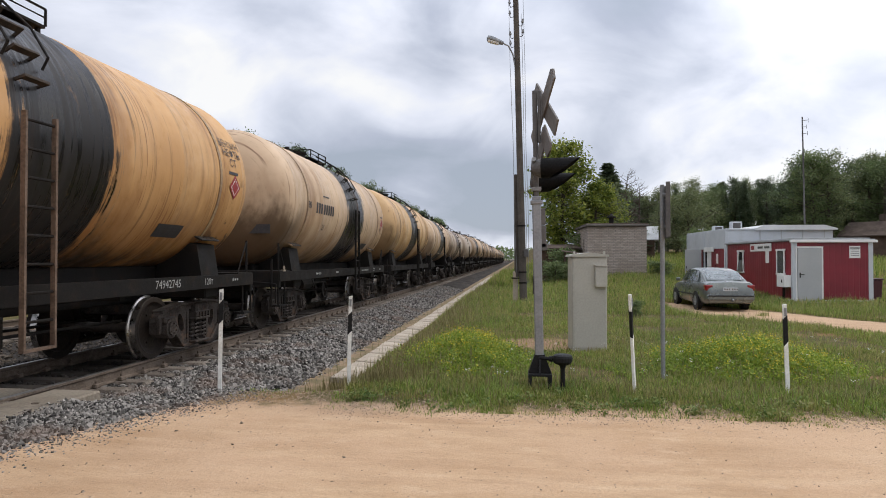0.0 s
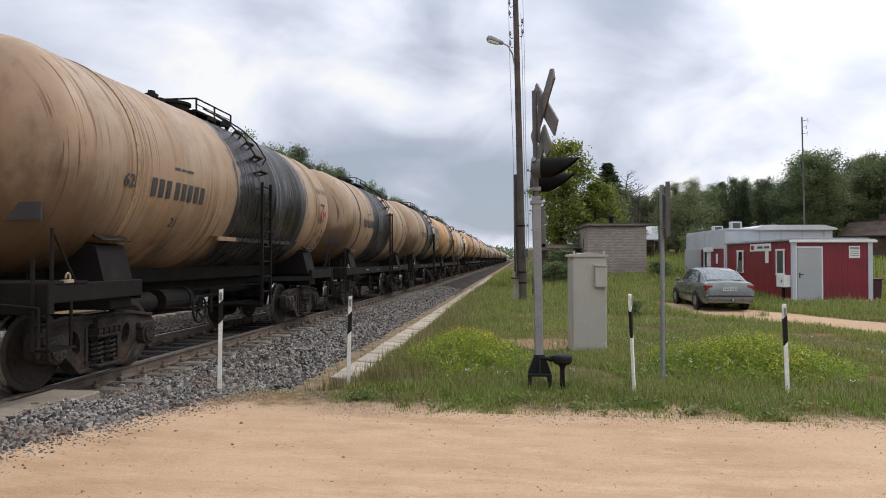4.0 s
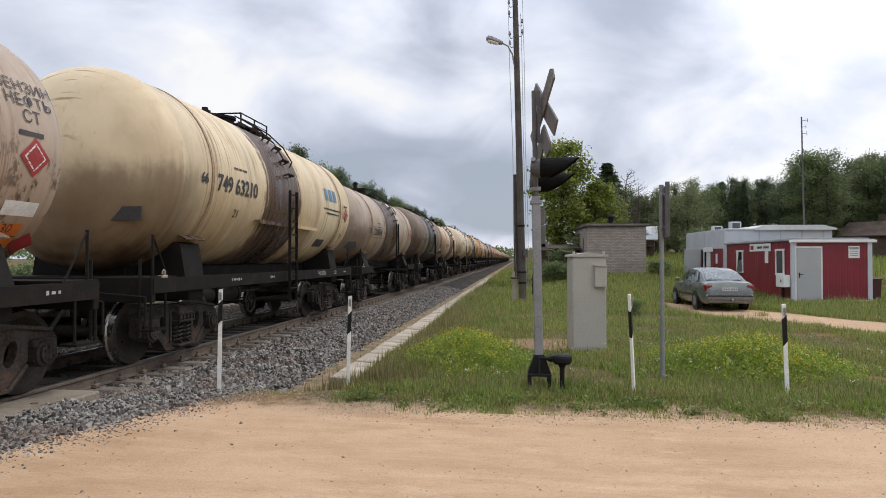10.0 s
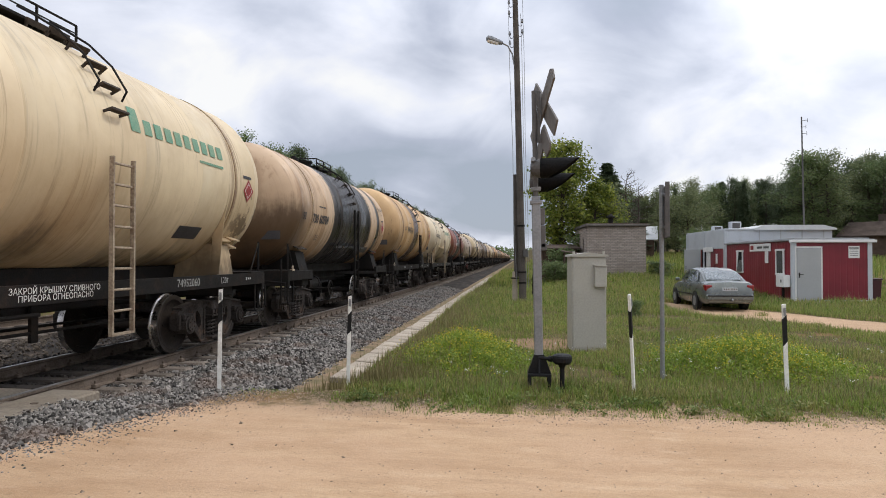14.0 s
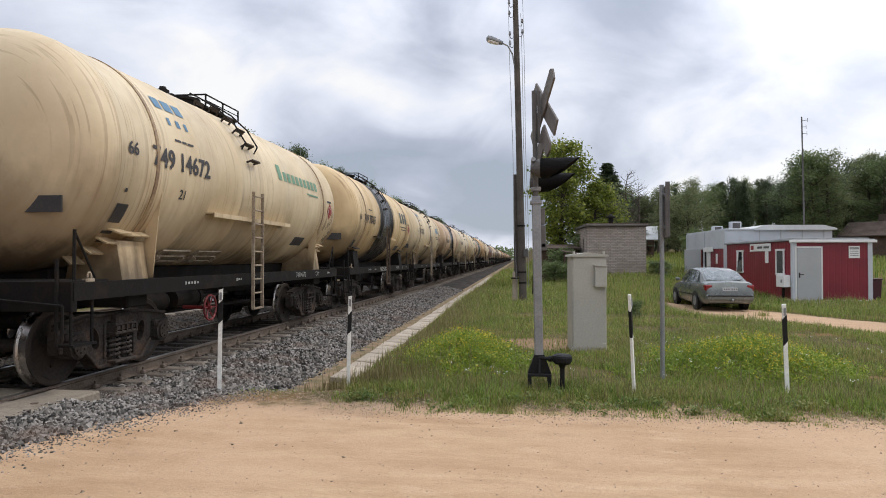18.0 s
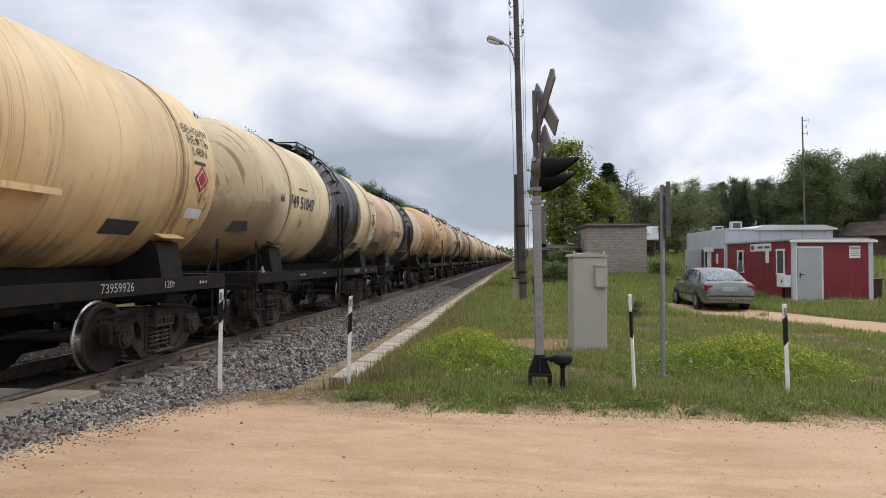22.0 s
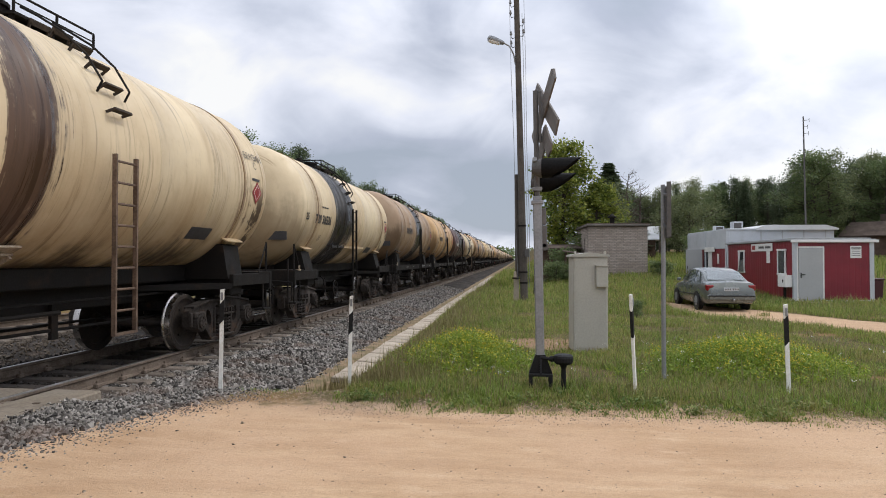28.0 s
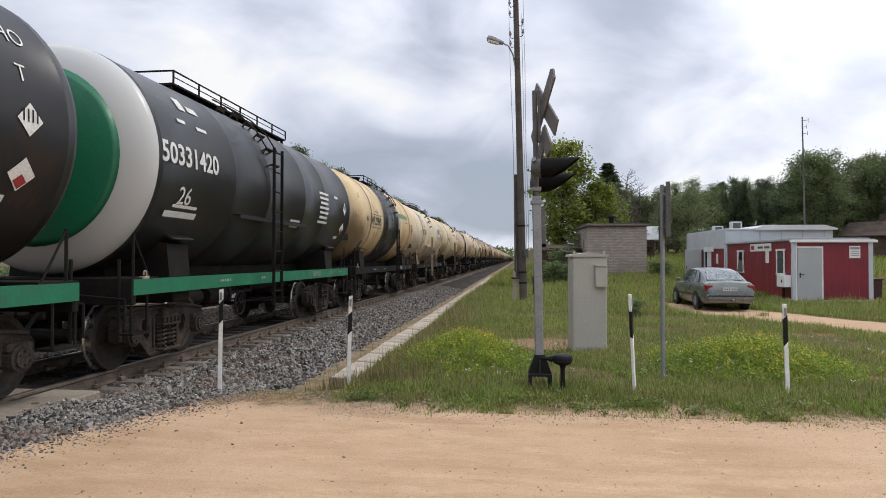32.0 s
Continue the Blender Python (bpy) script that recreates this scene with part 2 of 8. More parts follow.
WHEEL = mat("wheel_steel", (0.020, 0.017, 0.015), 0.6, 0.1, (0.048, 0.037, 0.030), 5, 30, 0.3, spec=0.25)
TREAD = mat("polished_tread", (0.5, 0.48, 0.46), 0.3, 1.0, (0.36, 0.34, 0.32), 8, 50, 0.05)
RAIL = mat("rail_rust", (0.19, 0.15, 0.12), 0.85, 0.0, (0.11, 0.085, 0.066), 5, 40, 0.4, spec=0.15)
RAILTOP = mat("rail_head", (0.27, 0.25, 0.23), 0.42, 1.0, (0.17, 0.15, 0.135), 6, 50, 0.05)
CONCRETE = mat("concrete", (0.41, 0.35, 0.275), 0.9, 0, (0.28, 0.235, 0.18), 1.5, 35, 0.4, (0.16, 0.14, 0.10), 0.6, rand=0.12)
def sleeper_material():
    """Weathered concrete, soaked with oil between the rails."""
    m, nt, b = graph("sleeper_concrete")
    tc = nt.nodes.new("ShaderNodeTexCoord").outputs["Object"]
    sep = nt.nodes.new("ShaderNodeSeparateXYZ")
    nt.links.new(tc, sep.inputs[0])
    n1, n2 = noise_of(nt, 3.0, 5), noise_of(nt, 35.0, 4)
    c = blend(nt, ranged(nt, calc(nt, "MULTIPLY_ADD", n2, 0.5, calc(nt, "MULTIPLY", n1, 0.5)), 0.36, 0.64), (0.24, 0.205, 0.17), (0.12, 0.10, 0.085))
    oil = ranged(nt, calc(nt, "MULTIPLY_ADD", calc(nt, "SUBTRACT", n1, 0.5), 0.5, calc(nt, "ABSOLUTE", sep.outputs[0])), 0.95, 0.62)
    c = blend(nt, oil, c, blend(nt, n1, (0.03, 0.026, 0.023), (0.075, 0.062, 0.052)))
    hsv = nt.nodes.new("ShaderNodeHueSaturation")
    put(nt, hsv.inputs["Value"], ranged(nt, nt.nodes.new("ShaderNodeObjectInfo").outputs["Random"], 0, 1, 0.78, 1.22))
    put(nt, hsv.inputs["Color"], c)
    put(nt, b.inputs["Base Color"], hsv.outputs[0])
    b.inputs["Roughness"].default_value, b.inputs["Specular IOR Level"].default_value = 0.9, 0.1
    bumped(nt, b, n2, 0.4)
    return m


SLEEPER = sleeper_material()
WHITE = mat("white_post_paint", (0.86, 0.86, 0.83), 0.5, 0, (0.66, 0.65, 0.60), 4, 40, 0.1, (0.40, 0.36, 0.28), 0.4)
BLACK = mat("black_paint", (0.009, 0.009, 0.010), 0.6, 0, (0.016, 0.016, 0.016), 6, 40, 0.2, spec=0.2)
GALV = mat("galvanised_steel", (0.28, 0.29, 0.30), 0.5, 0.4, (0.20, 0.21, 0.22), 3, 40, 0.1, (0.2, 0.18, 0.15), 0.4)
GREYBOX = mat("grey_cabinet_enamel", (0.43, 0.415, 0.365), 0.5, 0, (0.37, 0.355, 0.31), 1.2, 30, 0.06, (0.27, 0.26, 0.22), 0.45)
SIGNGREY = mat("sign_back_grey", (0.11, 0.105, 0.10), 0.6, 0.1, (0.075, 0.072, 0.07), 3, 30, 0.15)
WOODPOLE = mat("weathered_pole_wood", (0.10, 0.085, 0.07), 0.9, 0, (0.055, 0.047, 0.04), 2, 30, 0.5)
REDWALL = ribbed("red_cladding", (0.20, 0.014, 0.026), (0.165, 0.011, 0.021))
GREYWALL = mat("pale_grey_cladding", (0.52, 0.55, 0.58), 0.5, 0, (0.45, 0.48, 0.51), 1.0, 40, 0.05, (0.3, 0.3, 0.28), 0.3)
DOORGREY = mat("grey_door_paint", (0.40, 0.41, 0.41), 0.45, 0, (0.35, 0.36, 0.36), 1.0, 40, 0.05)
TRIMWHITE = mat("white_trim", (0.78, 0.78, 0.76), 0.45, 0, (0.68, 0.68, 0.66), 2, 40, 0.05)
ROOFGREY = mat("pale_roof_sheet", (0.62, 0.63, 0.63), 0.5, 0.1, (0.50, 0.51, 0.51), 1.5, 40, 0.1)
OLDROOF = mat("old_slate_roof", (0.11, 0.085, 0.07), 0.95, 0, (0.065, 0.05, 0.042), 1.5, 20, 0.4, spec=0.1)
OLDWOOD = mat("old_boarding", (0.12, 0.075, 0.05), 0.9, 0, (0.07, 0.045, 0.035), 2, 20, 0.4)
BARK = mat("bark", (0.09, 0.07, 0.055), 0.95, 0, (0.05, 0.04, 0.03), 4, 25, 0.6)
RUBBER = mat("rubber", (0.018, 0.018, 0.018), 0.8)
RUSTY = mat("rusty_painted_steel", (0.15, 0.10, 0.07), 0.75, 0, (0.07, 0.045, 0.03), 3, 30, 0.3, (0.06, 0.03, 0.02), 0.5)
SLABDARK = mat("worn_crossing_concrete", (0.30, 0.255, 0.20), 0.9, 0, (0.20, 0.165, 0.125), 1.2, 30, 0.4, (0.10, 0.08, 0.06), 0.6)
LETTER = mat("black_stencil_paint", (0.03, 0.03, 0.035), 0.6, 0, (0.055, 0.05, 0.05), 6, 40, 0.05)
LETTERW = mat("white_stencil_paint", (0.72, 0.72, 0.70), 0.6, 0, (0.55, 0.55, 0.52), 6, 40, 0.05)
FADEDW = mat("faded_white_stencil", (0.40, 0.40, 0.38), 0.7, 0, (0.24, 0.24, 0.23), 8, 40, 0.05)
GREENL = mat("green_lettering", (0.09, 0.25, 0.16), 0.6, 0, (0.20, 0.30, 0.20), 5, 40, 0.05)
BLUEL = mat("blue_lettering", (0.06, 0.18, 0.32), 0.6, 0, (0.12, 0.22, 0.30), 5, 40, 0.05)
DARKL = mat("grey_green_lettering", (0.07, 0.085, 0.075), 0.6, 0, (0.12, 0.13, 0.11), 5, 40, 0.05)
REDL = mat("red_placard", (0.34, 0.03, 0.032), 0.55, 0, (0.22, 0.028, 0.028), 7, 40, 0.05, (0.12, 0.07, 0.05), 0.7)
CREAML = mat("pale_patch_paint", (0.66, 0.56, 0.36), 0.6, 0, (0.56, 0.47, 0.30), 4, 40, 0.05)
GREENF = mat("green_frame_enamel", (0.014, 0.17, 0.085), 0.45, 0, (0.01, 0.13, 0.065), 2, 30, 0.08, (0.05, 0.05, 0.04), 0.4)


def leaf_mat(name, a, b_, trans=0.25, patch=None, amount=0.6):
    m, nt, b = graph(name)
    geo = nt.nodes.new("ShaderNodeNewGeometry")
    r = geo.outputs["Random Per Island"]
    n = noise_of(nt, 0.5, 3, world=True)
    f = calc(nt, "MULTIPLY_ADD", r, 0.6, calc(nt, "MULTIPLY", n, 0.5))
    c = blend(nt, ranged(nt, f, 0.2, 0.9), a, b_)
    if patch:
        p = calc(nt, "MULTIPLY_ADD", r, 0.25, calc(nt, "MULTIPLY", noise_of(nt, 1.1, 5, world=True, rough=0.65), 0.85))
        c = blend(nt, calc(nt, "MULTIPLY", ranged(nt, p, 0.50, 0.72), amount), c, patch)
    put(nt, b.inputs["Base Color"], c)
    b.inputs["Roughness"].default_value = 0.6
    b.inputs["Subsurface Weight"].default_value = 0.0
    b.inputs["Transmission Weight"].default_value = 0.0
    tr = nt.nodes.new("ShaderNodeBsdfTranslucent")
    put(nt, tr.inputs[0], c)
    ms = nt.nodes.new("ShaderNodeMixShader")
    ms.inputs[0].default_value = trans
    nt.links.new(b.outputs[0], ms.inputs[1])
    nt.links.new(tr.outputs[0], ms.inputs[2])
    nt.links.new(ms.outputs[0], nt.nodes["Material Output"].inputs[0])
    return m


LEAF_MAPLE = leaf_mat("maple_leaves", (0.08, 0.125, 0.02), (0.31, 0.34, 0.06), 0.48)
LEAF_DARK = leaf_mat("alder_leaves", (0.10, 0.15, 0.06), (0.19, 0.235, 0.095), 0.5)
LEAF_MID = leaf_mat("willow_leaves", (0.125, 0.155, 0.07), (0.215, 0.245, 0.11), 0.48)
LEAF_CONIFER = leaf_mat("conifer_needles", (0.055, 0.085, 0.045), (0.115, 0.145, 0.07), 0.35)
GRASS = leaf_mat("grass_blades", (0.085, 0.15, 0.018), (0.31, 0.39, 0.075), 0.38, (0.36, 0.30, 0.11), 0.75)
GRASSDRY = leaf_mat("dry_grass", (0.16, 0.14, 0.05), (0.30, 0.25, 0.12), 0.2)
WEED = leaf_mat("weed_leaves", (0.115, 0.20, 0.02), (0.31, 0.385, 0.05), 0.42)
FLOWER = leaf_mat("yellow_flowers", (0.55, 0.42, 0.02), (0.70, 0.55, 0.04), 0.2)
FLOWERW = leaf_mat("white_flowers", (0.6, 0.6, 0.55), (0.75, 0.75, 0.7), 0.2)


# ---- mesh helpers ----
def finish(bm, name, material, smooth=False):
    me = bpy.data.meshes.new(name)
    bm.to_mesh(me)
    bm.free()
    for mm in (material if isinstance(material, (list, tuple)) else [material]):
        me.materials.append(mm)
    if smooth:
        me.shade_smooth()
    return me


def child(name, me, parent, label="", m=None):
    ob = new(name, me)
    ob.parent = parent
    if m is not None:
        ob.matrix_local = m
    if label:
        ob["label"] = label
    return ob


def part(name, bm, material, parent, label="", smooth=False, m=None):
    return child(name, finish(bm, name, material, smooth), parent, label, m)


def thing(name, at, label, category, group="", kind="", rz=0.0):
    ob = new(name)
    ob.empty_display_size = 0.1
    ob.matrix_world = pose(*at, 0, 0, rz)
    return tagged(ob, label, category, group, kind)


def B(*parts):
    """A bmesh of several pieces, each a function that adds to it."""
    bm = bmesh.new()
    for p in parts:
        p(bm)
    return bm


def box(cx, cy, cz, sx, sy, sz, bev=0.0, rot=None, taper=1.0):
    def add(bm):
        r = bmesh.ops.create_cube(bm, size=1.0)
        vs = r["verts"]
        for v in vs:
            k = taper if v.co.z > 0 else 1.0
            v.co = Vector((v.co.x * sx * k, v.co.y * sy * k, v.co.z * sz))
        if bev:
            es = list({e for v in vs for e in v.link_edges})
            g = bmesh.ops.bevel(bm, geom=es, offset=bev, segments=1, affect="EDGES", profile=0.5)
            vs = list({v for f in g["faces"] for v in f.verts} | {v for v in vs if v.is_valid})
        mm = Matrix.Translation((cx, cy, cz)) @ (rot.to_4x4() if rot else Matrix())
        bmesh.ops.transform(bm, matrix=mm, verts=vs)
    return add


def rod(p, q, r, seg=8, r2=None, caps=True):
    def add(bm):
        a, b = Vector(p), Vector(q)
        d = b - a
        g = bmesh.ops.create_cone(bm, cap_ends=caps, segments=seg, radius1=r, radius2=r if r2 is None else r2, depth=d.length)
        bmesh.ops.transform(bm, matrix=Matrix.Translation((a + b) / 2) @ d.to_track_quat("Z", "Y").to_matrix().to_4x4(), verts=g["verts"])
    return add


def pipe(pts, r, seg=6):
    return lambda bm: [rod(a, b, r, seg)(bm) for a, b in zip(pts, pts[1:])]


def lathe(profile, axis="Y", seg=24, at=(0, 0, 0)):
    """Turns (along, radius) round an axis."""
    def add(bm):
        rings = []
        for s, r in profile:
            ring = []
            for i in range(seg):
                a = 2 * math.pi * i / seg
                c, d = r * math.cos(a), r * math.sin(a)
                co = {"Y": (c, s, d), "X": (s, c, d), "Z": (c, d, s)}[axis]
                ring.append(bm.verts.new((co[0] + at[0], co[1] + at[1], co[2] + at[2])))
            rings.append(ring)
        for a, b in zip(rings, rings[1:]):
            for i in range(seg):
                bm.faces.new((a[i], a[(i + 1) % seg], b[(i + 1) % seg], b[i]))
        bm.faces.new(rings[0][::-1])
        bm.faces.new(rings[-1])
        bmesh.ops.recalc_face_normals(bm, faces=bm.faces)
    return add


def prism(poly, axis, a, b):
    """A polygon of (u, v) pushed along an axis from a to b: X takes (y, z), Y takes (x, z), Z takes (x, y)."""
    def add(bm):
        def co(u, v, s):
            return {"X": (s, u, v), "Y": (u, s, v), "Z": (u, v, s)}[axis]
        lo = [bm.verts.new(co(u, v, a)) for u, v in poly]
        hi = [bm.verts.new(co(u, v, b)) for u, v in poly]
        n = len(poly)
        fs = [bm.faces.new(lo), bm.faces.new(hi)]
        fs += [bm.faces.new((lo[i], lo[(i + 1) % n], hi[(i + 1) % n], hi[i])) for i in range(n)]
        bmesh.ops.recalc_face_normals(bm, faces=fs)
    return add


def plate_with_windows(outer, holes, axis, a, b):
    """A polygon of (u, v) with window polygons cut out, pushed along an axis from a to b."""
    def add(bm):
        def co(u, v, s):
            return {"X": (s, u, v), "Y": (u, s, v), "Z": (u, v, s)}[axis]
        loops = [outer] + list(holes)
        flat = [p for lp in loops for p in lp]
        tris = geometry.tessellate_polygon([[Vector((u, v, 0)) for u, v in lp] for lp in loops])
        lo = [bm.verts.new(co(u, v, a)) for u, v in flat]
        hi = [bm.verts.new(co(u, v, b)) for u, v in flat]
        fs = [bm.faces.new([side[i] for i in t]) for t in tris for side in (lo, hi)]
        k = 0
        for lp in loops:
            n = len(lp)
            fs += [bm.faces.new((lo[k + i], lo[k + (i + 1) % n], hi[k + (i + 1) % n], hi[k + i])) for i in range(n)]
            k += n
        bmesh.ops.recalc_face_normals(bm, faces=fs)
    return add


def soup(name, verts, faces, material, parent=None, smooth=False):
    me = bpy.data.meshes.new(name)
    me.from_pydata(verts, [], faces)
    for mm in (material if isinstance(material, (list, tuple)) else [material]):
        me.materials.append(mm)
    if smooth:
        me.shade_smooth()
    return me
# ---- ground: one sheet, road and lane of sand, grass soil, gravel beside the line ----
TRACK_X, RAIL_Z = -6.51, 0.125


def step01(v, a, b):
    t = min(1.0, max(0.0, (v - a) / (b - a)))
    return t * t * (3 - 2 * t)


def ground_z(x, y):
    """Height of the ground."""
    rise = (0.85 * step01(y, 24, 37) + 0.03 * min(120.0, max(0.0, y - 37))) * step01(x, -0.8, 4.5)
    hill = 0.03 * max(0.0, min(y, 220) - 60) * step01(x, 20, 60)
    z = rise + hill
    if -11.5 < x < -2.1 and y > 6.5:
        y0 = 6.5 + 1.25 * step01(x, -4.8, -3.7)
        z -= 0.34 * step01(x, -2.1, -2.9) * step01(y, y0, y0 + 0.7) * step01(x, -11.5, -10.4)
    if x < -3.2 and y <= 8.2:
        z += 0.09 * step01(x, -3.4, -5.2) * step01(y, 8.2, 7.0)
    if x < -9:
        z -= 0.25 * step01(x, -9, -11) * step01(y, 6, 9)
    if x < -14:
        z += 0.02 * (-14 - max(x, -80))
    # wheel ruts along the road, low verge beside it
    z += 0.018 * math.sin((y - 1.1) * 2.7) * step01(abs(y - 3.9), 3.4, 2.2) * step01(x, -5, -3)
    z += 0.05 * noise.noise((x * 0.35, y * 0.35, 0)) * step01(y, 7.2, 8.4) * step01(x, -2.4, -1.2)
    return z + 0.010 * noise.noise((x * 2.3, y * 2.3, 3)) * (1 if abs(x) < 30 and abs(y) < 60 else 0)


def spaced(a, b, fine, far, grow=1.16):
    v, d, out = b, fine, []
    while v < far:
        d *= grow
        v += d
        out.append(v)
    v, d, left = a, fine, []
    while v > -far:
        d *= grow
        v -= d
        left.append(v)
    k = int(round((b - a) / fine))
    return left[::-1] + [a + (b - a) * i / k for i in range(k + 1)] + out


def ground_material():
    m, nt, b = graph("ground_sand_and_soil")
    pos = nt.nodes.new("ShaderNodeNewGeometry").outputs["Position"]
    sep = nt.nodes.new("ShaderNodeSeparateXYZ")
    nt.links.new(pos, sep.inputs[0])
    x, y = sep.outputs[0], sep.outputs[1]
    broad, mid, fine = (noise_of(nt, s, 6, pos, None, 0.6) for s in (0.5, 3.0, 38.0))
    tracks = noise_of(nt, 1.0, 6, pos, (0.45, 2.4, 1.0), 0.65)
    sand = blend(nt, ranged(nt, tracks, 0.30, 0.70), (0.56, 0.390, 0.245), (0.42, 0.268, 0.155))
    blot = noise_of(nt, 1.6, 7, pos, (0.7, 1.6, 1.0), 0.68)
    sand = blend(nt, calc(nt, "MULTIPLY", ranged(nt, blot, 0.48, 0.62), 0.45), sand, (0.38, 0.245, 0.145))
    sand = blend(nt, calc(nt, "MULTIPLY", ranged(nt, blot, 0.46, 0.34), 0.5), sand, (0.60, 0.44, 0.30))
    sand = blend(nt, ranged(nt, broad, 0.4, 0.7), sand, (0.53, 0.36, 0.23))
    sand = blend(nt, calc(nt, "MULTIPLY", ranged(nt, fine, 0.5, 0.75), 0.5), sand, (0.26, 0.19, 0.125))
    grain = noise_of(nt, 120.0, 3, pos, None, 0.7)
    sand = blend(nt, calc(nt, "MULTIPLY", ranged(nt, grain, 0.54, 0.66), 0.35), sand, (0.22, 0.15, 0.10))
    sand = blend(nt, calc(nt, "MULTIPLY", ranged(nt, grain, 0.44, 0.34), 0.4), sand, (0.66, 0.52, 0.40))
    streak = noise_of(nt, 1.0, 6, pos, (0.5, 6.0, 1.0), 0.75)
    sand = blend(nt, calc(nt, "MULTIPLY", ranged(nt, streak, 0.54, 0.66), 0.22), sand, (0.36, 0.215, 0.12))
    # a pinkish gritty margin along the verge
    grit = calc(nt, "MULTIPLY", ranged(nt, calc(nt, "MULTIPLY_ADD", calc(nt, "SUBTRACT", mid, 0.5), 1.4, y), 6.4, 7.1), 0.4)
    sand = blend(nt, grit, sand, blend(nt, ranged(nt, grain, 0.42, 0.60), (0.53, 0.385, 0.255), (0.30, 0.20, 0.13)))
    soil = blend(nt, ranged(nt, mid, 0.35, 0.65), (0.125, 0.095, 0.045), (0.08, 0.075, 0.03))
    soil = blend(nt, ranged(nt, broad, 0.52, 0.66), soil, (0.22, 0.135, 0.065))
    grav = blend(nt, ranged(nt, noise_of(nt, 60.0, 3, pos), 0.4, 0.6), (0.12, 0.105, 0.09), (0.28, 0.25, 0.22))
    wob = calc(nt, "MULTIPLY_ADD", calc(nt, "SUBTRACT", mid, 0.5), 1.1, y)
    road = ranged(nt, calc(nt, "MULTIPLY_ADD", calc(nt, "SUBTRACT", broad, 0.5), 1.2, wob), 7.45, 6.95)
    # lane that leaves the road further off and ends by the parked car
    lane_c = calc(nt, "MULTIPLY_ADD", calc(nt, "SUBTRACT", x, 7.9), -1.65, 18.4)
    off = calc(nt, "ABSOLUTE", calc(nt, "SUBTRACT", calc(nt, "MULTIPLY_ADD", calc(nt, "SUBTRACT", mid, 0.5), 1.6, y), lane_c))
    lane = calc(nt, "MULTIPLY", ranged(nt, off, 3.0, 2.3), ranged(nt, x, 4.9, 5.8))
    c = blend(nt, calc(nt, "MAXIMUM", road, lane), soil, sand)
    wx = calc(nt, "MULTIPLY_ADD", calc(nt, "SUBTRACT", mid, 0.5), 1.6, x)
    # the gravel's edge slants across the mouth of the road
    slant = calc(nt, "MULTIPLY_ADD", calc(nt, "SUBTRACT", calc(nt, "MINIMUM", y, 7.6), 5.0), -0.35, wx)
    stony = calc(nt, "MULTIPLY", ranged(nt, slant, -4.25, -4.75), ranged(nt, x, -12.5, -11.5))
    # trodden bare earth by the relay cabinet
    ex, ey = calc(nt, "SUBTRACT", x, 0.35), calc(nt, "SUBTRACT", y, 12.7)
    er = calc(nt, "MULTIPLY_ADD", ex, calc(nt, "MULTIPLY", ex, 0.45), calc(nt, "MULTIPLY_ADD", ey, ey, calc(nt, "MULTIPLY", calc(nt, "SUBTRACT", mid, 0.5), 1.6)))
    c = blend(nt, ranged(nt, er, 1.0, 0.5), c, blend(nt, ranged(nt, fine, 0.4, 0.6), (0.30, 0.20, 0.125), (0.20, 0.13, 0.08)))
    c = blend(nt, calc(nt, "MULTIPLY", stony, 0.9), c, grav)
    strip = calc(nt, "MULTIPLY", calc(nt, "MULTIPLY", ranged(nt, x, -2.2, -2.5), ranged(nt, x, -3.9, -3.4)), ranged(nt, y, 7.6, 8.6))
    c = blend(nt, strip, c, blend(nt, ranged(nt, mid, 0.4, 0.6), (0.28, 0.20, 0.13), (0.17, 0.14, 0.08)))
    put(nt, b.inputs["Base Color"], c)
    b.inputs["Roughness"].default_value, b.inputs["Specular IOR Level"].default_value = 0.95, 0.1
    bumped(nt, b, calc(nt, "MULTIPLY_ADD", mid, 1.2, calc(nt, "MULTIPLY_ADD", tracks, 2.0, calc(nt, "MULTIPLY_ADD", grain, 0.5, fine))), 0.6, 0.022)
    return m


def build_ground():
    xs, ys = spaced(-9, 14, 0.16, 2600), spaced(2.0, 14, 0.16, 2600)
    verts = [(x, y, ground_z(x, y)) for y in ys for x in xs]
    w = len(xs)
    faces = [(j * w + i, j * w + i + 1, j * w + w + i + 1, j * w + w + i) for j in range(len(ys) - 1) for i in range(w - 1)]
    ob = new("ground", soup("ground", verts, faces, ground_material(), smooth=True))
    tagged(ob, "sandy gravel road and uneven grassy ground beside the railway", "ground", kind="structure")


build_ground()


# ---- railway: ballast, sleepers, rails ----
def bed_z(x):
    """Ballast height across the near line."""
    d = x - TRACK_X
    return -0.115 - 0.32 * step01(abs(d), 1.75, 3.55)


def ballast_material():
    m, nt, b = graph("ballast_stone")
    r = nt.nodes.new("ShaderNodeNewGeometry").outputs["Random Per Island"]
    n = noise_of(nt, 1.2, 5, world=True)
    c = blend(nt, calc(nt, "POWER", r, 1.25), (0.030, 0.028, 0.026), (0.36, 0.335, 0.305))
    c = blend(nt, calc(nt, "MULTIPLY", ranged(nt, n, 0.5, 0.7), 0.5), c, (0.17, 0.11, 0.08))
    put(nt, b.inputs["Base Color"], c)
    b.inputs["Roughness"].default_value, b.inputs["Specular IOR Level"].default_value = 0.9, 0.2
    bumped(nt, b, noise_of(nt, 60, 4, world=True), 0.4)
    return m


BALLAST = ballast_material()
OILY = mat("oily_stone", (0.06, 0.054, 0.05), 0.8, 0, (0.03, 0.026, 0.024), 1.5, 25, 0.6, (0.13, 0.11, 0.09), 0.6, world=True, spec=0.12)
